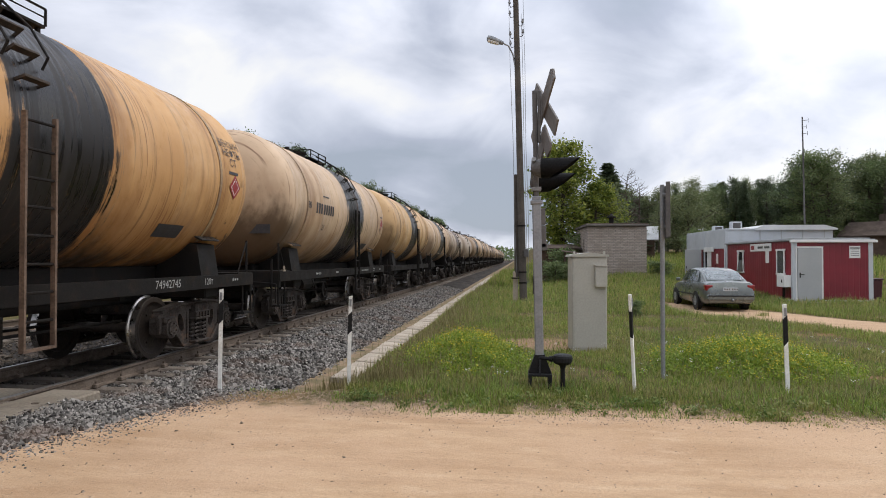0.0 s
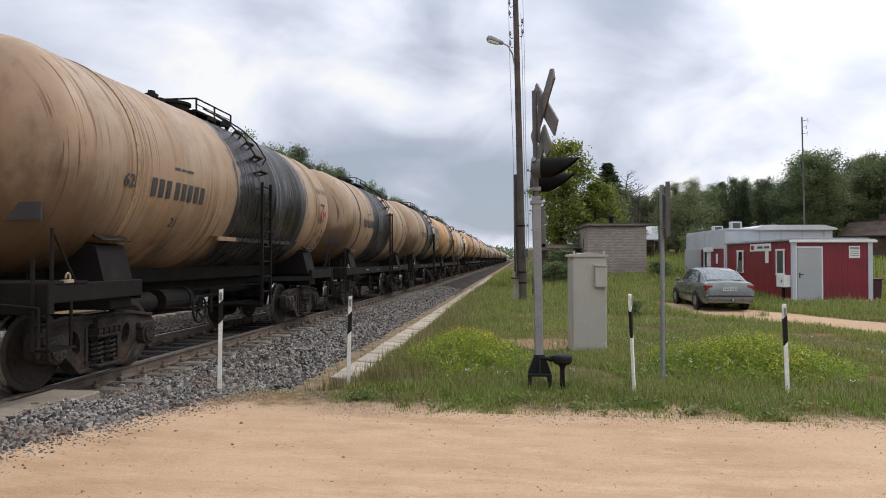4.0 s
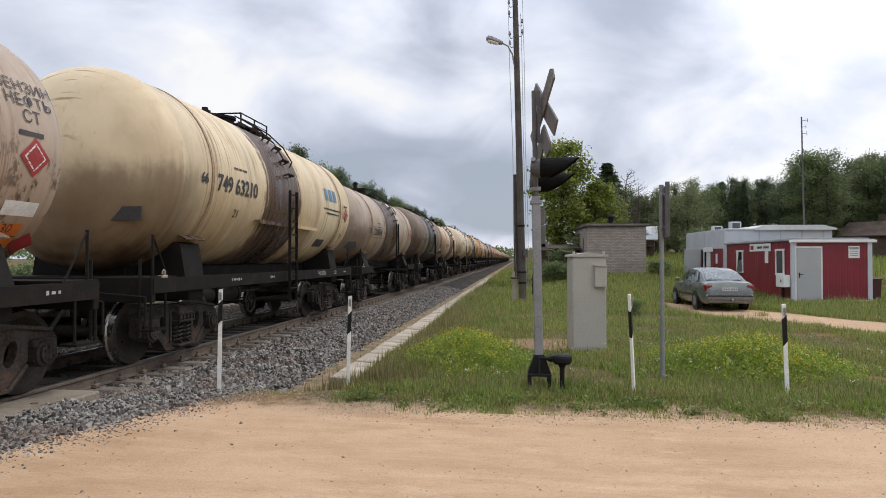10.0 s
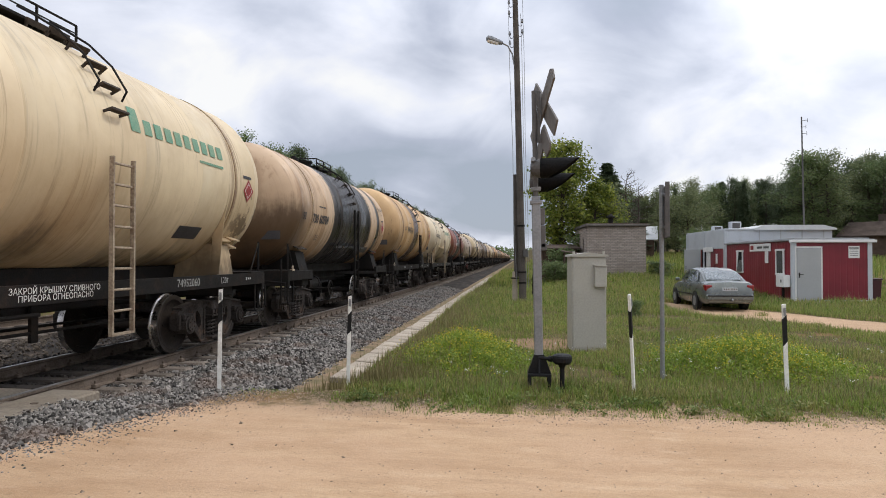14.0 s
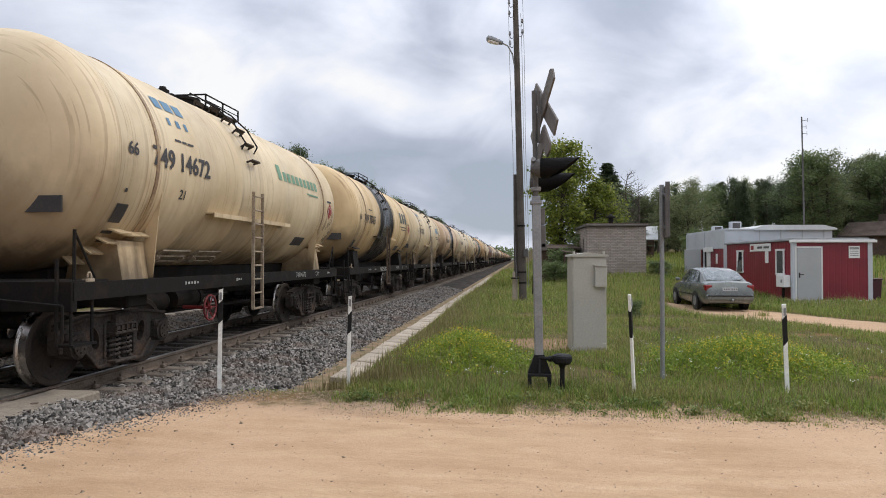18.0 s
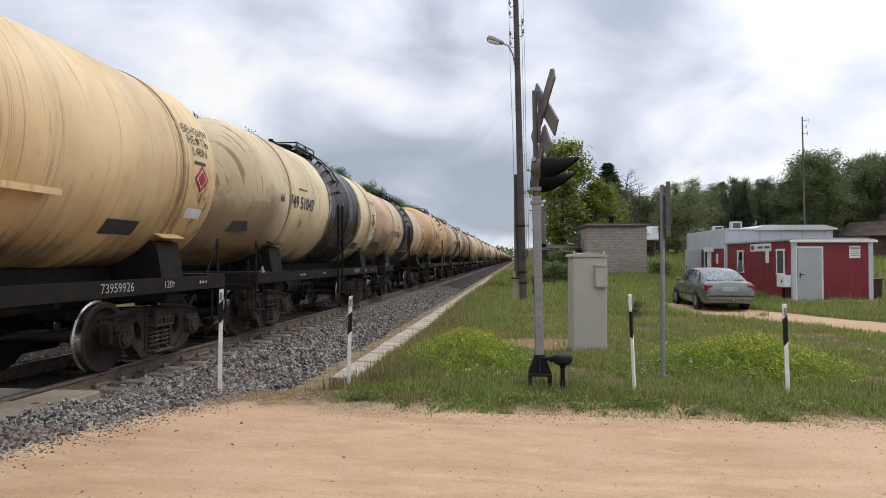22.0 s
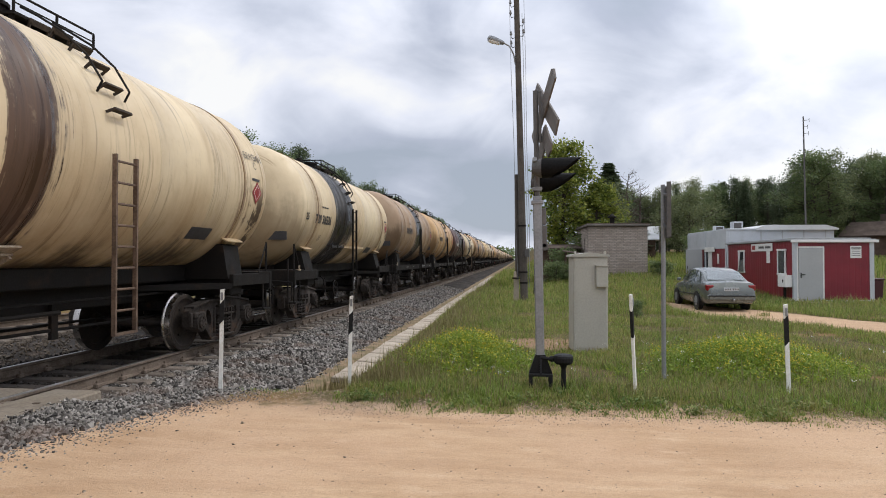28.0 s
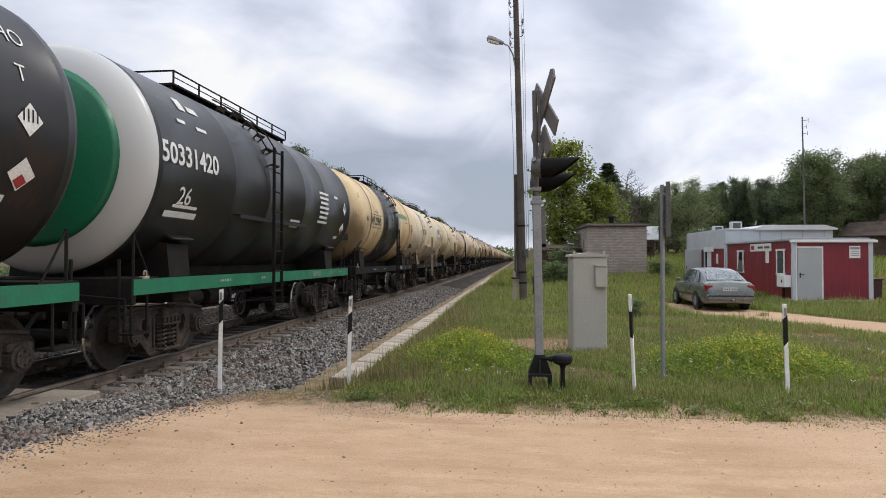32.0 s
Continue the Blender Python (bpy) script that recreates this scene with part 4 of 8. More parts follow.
def underframe(w, full):
    """Spine, end sills, bearers and end platforms, each a part."""
    def put_on(nm, key, f, m=None):
        child(nm, shared(("uf", key), lambda: finish(B(f), nm, STEEL)), w, m=m)
    put_on("centre_sill", "spine", box(0, 0, 1.0, 0.44, 11.0, 0.34, 0.02))
    # invented beam, added to block daylight through the slit under the shell
    put_on("support_beam", "support", box(0, 0, 1.30, 1.0, 9.0, 0.28, 0.02))
    for s in (1, -1):
        put_on("end_sill", "end", box(0, 0, 1.12, 2.9, 0.10, 0.36, 0.012), pose(0, s * 5.28, 0))
        put_on("cross_bearer", "bearer", box(0, 0, 1.05, 2.7, 0.46, 0.30, 0.02), pose(0, s * 3.9, 0))
        put_on("end_platform", "platform", box(0, 0, 1.29, 2.9, 0.62, 0.03), pose(0, s * 5.0, 0))
        if full:
            put_on("cross_member", "cross", box(0, 0, 1.08, 2.76, 0.1, 0.16), pose(0, s * 1.4, 0))
        else:
            for x in (-1.40, 1.40):
                put_on("side_member", "side", box(0, 0, 1.17, 0.08, 1.68, 0.22, 0.01), pose(x, s * 4.42, 0))
            put_on("gusset_plate", "gusset", prism([(-1.42, 3.58), (1.42, 3.58), (0.22, 2.4), (-0.22, 2.4)], "Z", 1.02, 1.12), pose(0, 0, 0, 0, 0, 0 if s > 0 else 180))


def side_sill_mesh(material):
    """Channel section, open to the inside."""
    prof = [(1.34, 1.07), (1.465, 1.07), (1.465, 1.28), (1.34, 1.28), (1.34, 1.262), (1.42, 1.262), (1.42, 1.088), (1.34, 1.088)]
    return finish(B(prism(prof, "Y", -5.31, 5.31)), "side_sill", material)


def saddle_mesh(R, ax, material):
    """One cradle block, its upper face cut to the shell."""
    arc = [(R * math.cos(radians(a)) + 0.004, ax + R * math.sin(radians(a))) for a in (-45, -50, -55, -60, -65, -70)]
    return finish(B(prism([(0.48, 1.19), (1.33, 1.19), (arc[0][0] + 0.12, arc[0][1] - 0.03)] + arc, "Y", -0.30, 0.30)), "saddle", material)


def saddle_plate_mesh(R, ax, material):
    """Wide foot plate under the shell beside the cradle."""
    a = radians(-41)
    return finish(B(box(R * math.cos(a) + 0.06, 0, ax + R * math.sin(a), 0.20, 0.62, 0.028, 0.006, Euler((0, radians(24), 0)).to_matrix())), "saddle_plate", material)


def saddle_fins_mesh(R, ax, material, k):
    """Stepped gusset plates under the shell at the outer side of a cradle, and a thin upright web at the inner side."""
    bm = bmesh.new()
    for i, a in enumerate((-40, -46, -53, -61)):
        c, d = math.cos(radians(a)), math.sin(radians(a))
        box(R * c + 0.07, k * (0.32 + 0.10 * i), ax + R * d, 0.24, 0.26, 0.022, 0, Euler((0, radians(-a - 20), 0)).to_matrix())(bm)
    prism([(1.20, 1.29), (1.36, 1.29), (R * 0.86 + 0.10, ax - R * 0.50), (R * 0.95 + 0.04, ax - 0.30), (R * 0.93, ax - 0.36), (R * 0.80, ax - R * 0.60)], "Y", -k * 0.33, -k * 0.345)(bm)
    return finish(bm, "saddle_fins", material)


def underside_panel_mesh(R, ax, material):
    """Ribbed guard plate hung low under the shell beside the drain."""
    bm = bmesh.new()
    for i, a in enumerate((-52, -57, -62)):
        c, d = math.cos(radians(a)), math.sin(radians(a))
        box((R + 0.05 + 0.012 * (i % 2)) * c, 0, ax + (R + 0.05) * d, 0.13, 0.84, 0.03, 0.004, Euler((0, radians(-a - 90 + 12), 0)).to_matrix())(bm)
    for y in (-0.36, 0.36):
        box((R + 0.02) * math.cos(radians(-57)), y, ax + (R + 0.02) * math.sin(radians(-57)), 0.12, 0.03, 0.20, 0, Euler((0, radians(-33), 0)).to_matrix())(bm)
    return finish(bm, "underside_panel", material)


def ring_eye_mesh():
    """Small roping eye on the corner of the frame."""
    pts = [Vector((1.44, -5.02 + 0.035 * math.cos(a), 1.34 + 0.055 * math.sin(a))) for a in [math.pi * i / 8 - 0.3 for i in range(10)]]
    return finish(B(pipe(pts, 0.012, 6), box(1.43, -5.02, 1.30, 0.06, 0.16, 0.04, 0.006)), "roping_eye", PALELAD)


def coupler_mesh(s):
    bm = B(box(0, s * 5.50, 0.94, 0.24, 0.5, 0.24, 0.03), box(0, s * 5.82, 0.94, 0.30, 0.28, 0.32, 0.04), box(s * 0.14, s * 5.98, 0.94, 0.16, 0.20, 0.26, 0.03),
           box(0, s * 5.36, 0.94, 0.46, 0.06, 0.42, 0.02))
    return finish(bm, "coupler", BOGIE)


def lever_mesh(s):
    # uncoupling lever, brake hose and end cock
    pts = [Vector((0.28, s * 5.40, 0.95)), Vector((0.30, s * 5.62, 0.80)), Vector((0.28, s * 5.85, 0.55)), Vector((0.2, s * 5.98, 0.50))]
    bm = B(pipe([(1.42, s * 5.44, 0.62), (1.42, s * 5.44, 1.02), (0.2, s * 5.46, 1.12)], 0.018, 6), pipe(pts, 0.03, 7),
           rod((1.30, s * 5.38, 0.55), (1.30, s * 5.38, 1.55), 0.022, 6), rod((1.38, s * 5.2, 1.3), (1.38, s * 5.2, 1.9), 0.02, 6), rod((1.38, s * 5.2, 1.88), (1.38, s * 4.82, 1.3), 0.014, 6))
    return finish(bm, "uncoupling_lever", STEEL)


def footstep_mesh(s):
    bm = B(box(1.36, s * 5.12, 0.55, 0.22, 0.42, 0.03, 0), rod((1.42, s * 5.3, 0.55), (1.42, s * 5.3, 1.1), 0.018, 6), rod((1.42, s * 4.94, 0.55), (1.42, s * 4.94, 1.1), 0.018, 6))
    return finish(bm, "footstep", STEEL)


def brake_gear():
    cyl = finish(B(rod((0.62, -1.9, 0.86), (0.62, -1.15, 0.86), 0.19, 16), rod((0.62, -1.15, 0.86), (0.62, -1.05, 0.86), 0.21, 16), rod((0.62, -1.05, 0.86), (0.62, 0.3, 0.86), 0.03, 8)),
                 "brake_cylinder", STEEL, False)
    res = finish(B(lathe([(-2.95, 0.02), (-2.93, 0.14), (-2.85, 0.17), (-2.15, 0.17), (-2.07, 0.14), (-2.05, 0.02)], "Y", 16, (0.62, 0, 0.86))), "air_reservoir", STEEL, True)
    def handwheel(bm):
        n = 18
        pts = [Vector((1.38, -1.9 + 0.21 * math.cos(2 * math.pi * i / n), 0.74 + 0.21 * math.sin(2 * math.pi * i / n))) for i in range(n + 1)]
        pipe(pts, 0.018, 6)(bm)
        for i in range(0, n, 3):
            rod(pts[i], (1.34, -1.9, 0.74), 0.013, 5)(bm)
        rod((0.9, -1.9, 0.74), (1.40, -1.9, 0.74), 0.03, 8)(bm)
    rods = [finish(B(f), n, STEEL) for n, f in (
        ("brake_rod", rod((0.3, -3.0, 0.62), (0.3, 3.0, 0.58), 0.022, 6)), ("brake_rod", rod((-0.3, -3.0, 0.62), (-0.3, 3.0, 0.58), 0.022, 6)),
        ("brake_lever", box(0.3, 0.6, 0.72, 0.05, 0.12, 0.5)), ("handbrake_shaft", rod((1.0, -1.9, 0.74), (-1.0, -1.9, 0.74), 0.02, 6)),
        ("handbrake_wheel", handwheel), ("brake_pipe", rod((0.5, -5.2, 0.98), (0.5, 5.2, 0.98), 0.022, 6)))]
    valve = finish(B(rod((0, 0, ZL + 0.02), (0, 0, ZL + 0.3), 0.16, 14), box(0.0, 0.0, ZL - 0.02, 0.26, 0.26, 0.1, 0.02)), "drain_valve", STEEL)
    return cyl, res, rods, valve


ZL = 0.86
TYPES = {  # radius, length, axis height, full side sill
    "S": (1.43, 10.3, 2.75, False),
    "T": (1.43, 10.3, 2.75, True),
    "M": (1.50, 10.5, 2.82, False),
    "L": (1.56, 10.56, 2.93, True),
    "E": (1.56, 10.56, 2.93, True),
    "F": (1.56, 10.56, 2.93, False),
    "K": (1.62, 10.85, 2.96, True),
    "D": (1.50, 10.5, 2.84, True),
    "G": (1.60, 10.66, 2.97, True),
}
LADDER_TOP = {"S": 0.28, "M": 0.22, "D": 0.50, "E": -0.13, "F": -0.10, "G": -0.22, "K": 0.80}
WHEELSETS = []


def bogie(parent, y):
    bg = child("bogie", shared("bolster", bolster_mesh), parent, "grimy cast iron bogie with coil springs", pose(0, y, 0))
    for s in (1, -1):
        child("side_frame", shared("side_frame", side_frame_mesh), bg, m=pose(s * 1.02, 0, 0))
        child("spring", shared("spring", spring_mesh), bg, m=pose(s * 1.02, 0, 0))
        for q in (0.925, -0.925):
            child("axle_box", shared("axle_box", axle_box_mesh), bg, m=pose(s * 1.04, q, 0, 0, 0, 0 if s > 0 else 180))
    for q in (0.925, -0.925):
        ws = child("wheelset", shared("wheelset", wheelset_mesh), bg, "spinning steel wheelset with polished treads", pose(0, q, 0.4785))
        WHEELSETS.append((ws, q))
    return bg


def wagon(kind, paint, label, number="", figure="", words="", logo=None, frame_mat=None, plates=True, lettering=None, ly=0.0, ny=-2.5, red=False, near=True, rusty=False, brakes=True, rail=False, tags=""):
    R, L, ax, full = TYPES[kind]
    w = thing("tank_wagon", (TRACK_X, 0, RAIL_Z), label, "tank wagon", "tank wagons of the train")
    tank = child("tank", tank_mesh(R, L, ax, paint), w)
    sadm = paint if kind == "E" else STEEL
    for y in (-3.9, 3.9):
        bogie(w, y)
        for s in (0, 180):
            child("saddle", saddle_mesh(R, ax, paint) if kind == "E" else shared(("saddle", kind), lambda: saddle_mesh(R, ax, sadm)), w, m=pose(0, y, 0, 0, 0, s))
            child("saddle_plate", saddle_plate_mesh(R, ax, paint), w, m=pose(0, y, 0, 0, 0, s))
        if kind == "E":
            child("saddle_fins", saddle_fins_mesh(R, ax, paint, -1 if y < 0 else 1), w, m=pose(0, y, 0))
        if kind == "K":
            continue
        child("strap", ring_mesh(R, ax, 0.06, 0.012, "strap", paint, -44, 224) if kind == "D" else shared(("strap", kind), lambda: ring_mesh(R, ax, 0.07, 0.014, "strap", STRAP, -44, 224)), w, m=pose(0, y + (0.12 if y < 0 else -0.12), 0))
        if kind == "S":
            child("strap", shared(("strap", kind), lambda: None), w, m=pose(0, y + (0.26 if y < 0 else -0.26), 0))
    underframe(w, full)
    if full:
        for s in (0, 180):
            child("side_sill", shared(("sill", frame_mat), lambda: side_sill_mesh(frame_mat or STEEL)), w, m=pose(0, 0, 0, 0, 0, s))
    if kind in "EF" and near:
        for y in (-2.35, -1.25):
            child("underside_panel", shared(("panel", kind), lambda: underside_panel_mesh(R, ax, PALELAD)), w, m=pose(0, y, 0))
    if near:
        child("roping_eye", shared("eye", ring_eye_mesh), w)
    for s in (1, -1):
        child("coupler", shared(("cp", s), lambda: coupler_mesh(s)), w)
        child("uncoupling_lever", shared(("lv", s), lambda: lever_mesh(s)), w)
        child("footstep", shared(("fs", s), lambda: footstep_mesh(s)), w)
    cyl, res, rods, valve = shared("brake", brake_gear)
    for n, me in () if not brakes else (("brake_cylinder", cyl), ("air_reservoir", res), *[(r.name.split(".")[0], r) for r in rods], ("drain_valve", valve)):
        ob = child(n, me, w)
        if n == "handbrake_wheel" and red:
            ob.data = shared("red_wheel", lambda: me.copy())
            ob.data.materials[0] = HANDRED
            ob["label"] = "red handbrake wheel"
    ladder_on(R, ax, kind, w, ly, near, rusty)
    steps_on(R, ax, kind, w, ly)
    if kind in "EFMK" and number not in ("749 52060", "73046324") or rail:
        child("side_handrail", side_rail_mesh(R, ax, paint, 0.88 if kind == "M" else 0.62), w, m=pose(0, ly, 0))
    y0, y1, wide = {"S": (0.45, 1.35, 0.9), "T": (-0.3, 1.0, 0.9), "K": (-2.7, 2.7, 1.0)}.get(kind, (-0.3, 1.15, 0.9))
    child("walkway", shared(("walkway", kind), lambda: walkway_mesh(R, ax, y0, y1, wide)), w)
    child("railing", shared(("railing", kind), lambda: railing_mesh(R, ax, y0, y1, wide)), w)
    child("hatch", shared(("hatch", kind), lambda: hatch_mesh(R, ax, -0.02 if kind == "S" else -0.10)), w, m=pose(0, 0.0 if kind == "S" else -0.3, 0))
    child("vent_pipe", shared(("vent", kind), lambda: vent_mesh(R, ax, 0.42 if kind == "S" else 0.17)), w, m=pose(0, -0.62 if kind == "S" else -1.05, 0))
    ink = lettering or LETTER
    nz = ax + {"E": 0.04, "F": 0.02, "K": 0.10, "M": -0.26, "S": -0.22}.get(kind, -0.10)
    size = {"K": 0.42, "M": 0.31, "S": 0.33, "T": 0.33, "F": 0.35}.get(kind, 0.38)
    if number == "bars":
        for i in range(8):
            patch_on("number_bar", R, ax, ny - 0.68 + i * 0.185 + (0.05 if i > 2 else 0), nz, 0.12, 0.26, ink, w)
    elif number:
        letters("wagon_number", number, size, R, ax, ny, nz, ink, w, bold=0.009)
        if number == "72036544" or number == "73044646" or number in ("730 44240", "749 22345", "739 9921"):
            for dz in (-0.58 * size, 0.58 * size):
                patch_on("number_border", R, ax, ny, nz + dz, 4.4 * size, 0.02, ink, w)
            for dy in (-2.2 * size, 2.2 * size):
                patch_on("number_border", R, ax, ny + dy, nz, 0.02, 1.2 * size, ink, w)
    if number:
        letters("wagon_count", "26" if kind == "K" else "21", 0.38 if kind == "K" else 0.21, R, ax, ny + (-0.1 if kind == "K" else 0.06), nz - (0.58 if kind == "K" else 0.46), ink, w, bold=0.003)
        if kind != "K":
            letters("load_figure", figure, 0.23, R, ax, ny - 1.25, nz + 0.02, ink, w, bold=0.006)
            if kind in "EGF":
                patch_on("test_panel", R, ax, ny - 1.25, nz - 0.82, 0.24, 0.28, LETTER, w)
                for q, dz, wd in ((-0.04, -0.52, 0.05), (0.0, -1.06, 0.22), (0.02, -1.17, 0.16)):
                    patch_on("stencil_line", R, ax, ny - 1.25 + q, nz + dz, wd, 0.05, ink, w)
            if kind == "E":
                for q, dz, wd, hh in ((-0.30, 0.86, 0.20, 0.20), (-0.02, 0.86, 0.24, 0.20), (0.28, 0.86, 0.22, 0.20), (-0.20, 0.60, 0.08, 0.12), (0.05, 0.60, 0.10, 0.12), (0.28, 0.60, 0.08, 0.12)):
                    patch_on("builder_mark", R, ax, ny + q, nz + dz, wd, hh, LETTERB if number[-1] == "8" else BLUEL, w)
            for q, wd in ((-0.10, 0.16), (0.08, 0.12), (0.26, 0.18)):
                patch_on("stencil_line", R, ax, ny + q, nz + 0.33, wd, 0.035, ink, w)
            # stencilled panel on the rear end
            rr = math.hypot(0.85, 0.75)
            aa = math.asin((rr / R) ** (1 / 0.9))
            part("end_panel", B(box(0.85, -L / 2 + R * 0.37 * (1 - math.cos(aa)) - 0.012, ax - 0.72, 0.62, 0.02, 0.20)), LETTER, w, m=None)
    if words:
        letters("load_lettering", words, 0.19, R, ax, 4.28, ax + 0.46, LETTER if "p" in tags else ink, w, lines=0.9)
    if plates:
        patch_on("hazard_placard", R, ax, 4.30, ax - 0.12, 0.42, 0.42, REDL, w, True, "red diamond hazard placard")
        patch_on("placard_border", R, ax, 4.30, ax - 0.12, 0.30, 0.30, LETTERW, w, True)
        patch_on("placard_centre", R + 0.003, ax, 4.30, ax - 0.12, 0.25, 0.25, REDL, w, True)
        if "w" in tags:
            patch_on("load_plate", R, ax, 4.28, ax - 0.66, 0.46, 0.17, LETTERW, w, False, "white load plate")
        if "o" in tags:
            patch_on("warning_plate", R, ax, 4.24, ax - 0.95, 0.40, 0.34, ORANGEL, w, False, "orange warning plate")
            patch_on("plate_rule", R + 0.003, ax, 4.24, ax - 0.95, 0.40, 0.015, LETTER, w)
            letters("plate_figure", "30", 0.16, R, ax, 4.24, ax - 0.87, LETTER, w)
        if "r" in tags:
            patch_on("low_placard", R, ax, 4.60, ax - 1.02, 0.34, 0.34, REDL, w, True, "red diamond placard")
        if "b" in tags:
            child("paint_band", ring_mesh(R, ax, 0.40, 0.004, "paint_band", BANDBLACK, 0, 360), w, "broad glossy black band", pose(0, 3.62, 0))
        if "p" in tags:
            patch_on("word_panel", R - 0.001, ax, 4.28, ax + 0.55, 0.74, 0.66, CREAML, w, False, "pale word panel")
            patch_on("number_panel", R, ax, 3.42, ax + 0.72, 0.26, 0.22, CREAML, w, False, "pale number panel")
        patch_on("stencil_panel", R, ax, 2.7, ax - 0.95, 0.7, 0.24, LETTER, w, False, "black stencilled panel")
        patch_on("stencil_line", R, ax, 4.25, ax + 0.12, 0.34, 0.05, ink, w)
    if logo:
        lm, size = logo
        big = size > 0.5
        step = size * 0.72 if big else 0.26
        for i in range(3 if big else 9):
            patch_on("bank_mark", R, ax, (2.5 if big else 1.15) + i * step, ax + (0.32 if big else 0.40), step * 0.68, size * 0.62, lm, w)
        if big:
            for i, wd in enumerate((1.5, 1.2)):
                patch_on("bank_mark_line", R, ax, 2.95 + 0.1 * i, ax - 0.06 - 0.11 * i, wd, 0.035, ink, w)
        else:
            patch_on("bank_mark", R, ax, 0.86, ax + 0.46, 0.20, 0.34, lm, w)
            patch_on("bank_mark_line", R, ax, 2.9, ax + 0.16, 0.8, 0.04, lm, w)
    if full and number:
        if number != "bars":
            letters("sill_number", number.replace(" ", ""), 0.17, 0, 1.472, 2.35, 1.18, FADEDW, w)
        letters("sill_mark", "120т", 0.15, 0, 1.472, 3.55, 1.18, FADEDW, w)
        for y, wd in ((-2.6, 0.5), (-1.7 if number in ("749 52060", "749 70765") else -0.9, 0.35), (4.6, 0.3), *(((2.3, 0.9),) if number == "bars" else ())):
            for i in range(int(wd / 0.09)):
                part("sill_stencil", B(box(1.470, y - wd / 2 + 0.09 * i, 1.185, 0.004, 0.04 + 0.02 * (i % 2), 0.035 + 0.015 * (i % 3 == 0))), FADEDW, w)
    return w


PALELAD = mat("pale_worn_ladder_paint", (0.36, 0.30, 0.22), 0.7, 0, (0.18, 0.13, 0.09), 4, 30, 0.2)
STEPS = mat("worn_step_steel", (0.022, 0.019, 0.017), 0.7, 0.0, (0.06, 0.045, 0.034), 5, 30, 0.2, spec=0.2)
HANDRED = mat("red_handwheel_paint", (0.20, 0.018, 0.022), 0.5, 0, (0.12, 0.015, 0.016), 4, 30, 0.1)
ENDGREEN = mat("old_green_end_paint", (0.11, 0.125, 0.095), 0.6, 0, (0.06, 0.06, 0.05), 1.2, 14, 0.1, (0.10, 0.055, 0.03), 0.8)
LETTERB = mat("pale_blue_stencil", (0.22, 0.25, 0.27), 0.6, 0, (0.14, 0.16, 0.17), 6, 40, 0.05)
ORANGEL = mat("orange_plate_paint", (0.60, 0.16, 0.02), 0.5)
BANDBLACK = mat("black_band_paint", (0.02, 0.02, 0.022), 0.35, 0, (0.035, 0.03, 0.028), 2, 25, 0.08, (0.10, 0.07, 0.05), 0.4)
STRAP = mat("strap_paint", (0.22, 0.14, 0.09), 0.6, 0, (0.40, 0.29, 0.15), 1.2, 20, 0.1)
COL = {
    "orange": (0.58, 0.345, 0.15), "amber": (0.57, 0.38, 0.195), "tan": (0.37, 0.265, 0.175), "cream": (0.66, 0.55, 0.37), "pale": (0.68, 0.585, 0.425),
    "sand": (0.58, 0.43, 0.29), "grey": (0.42, 0.345, 0.275), "red": (0.24, 0.075, 0.05), "maroon": (0.080, 0.034, 0.028), "black": (0.022, 0.022, 0.024),
    "soot": (0.014, 0.0125, 0.012), "brown": (0.075, 0.045, 0.03), "yellow": (0.66, 0.505, 0.29), "umber": (0.19, 0.145, 0.11), "rust": (0.50, 0.32, 0.17),
}
BANK_B, BANK_G, BANK_D = (BLUEL, 0.52), (GREENL, 0.34), (DARKL, 0.74)
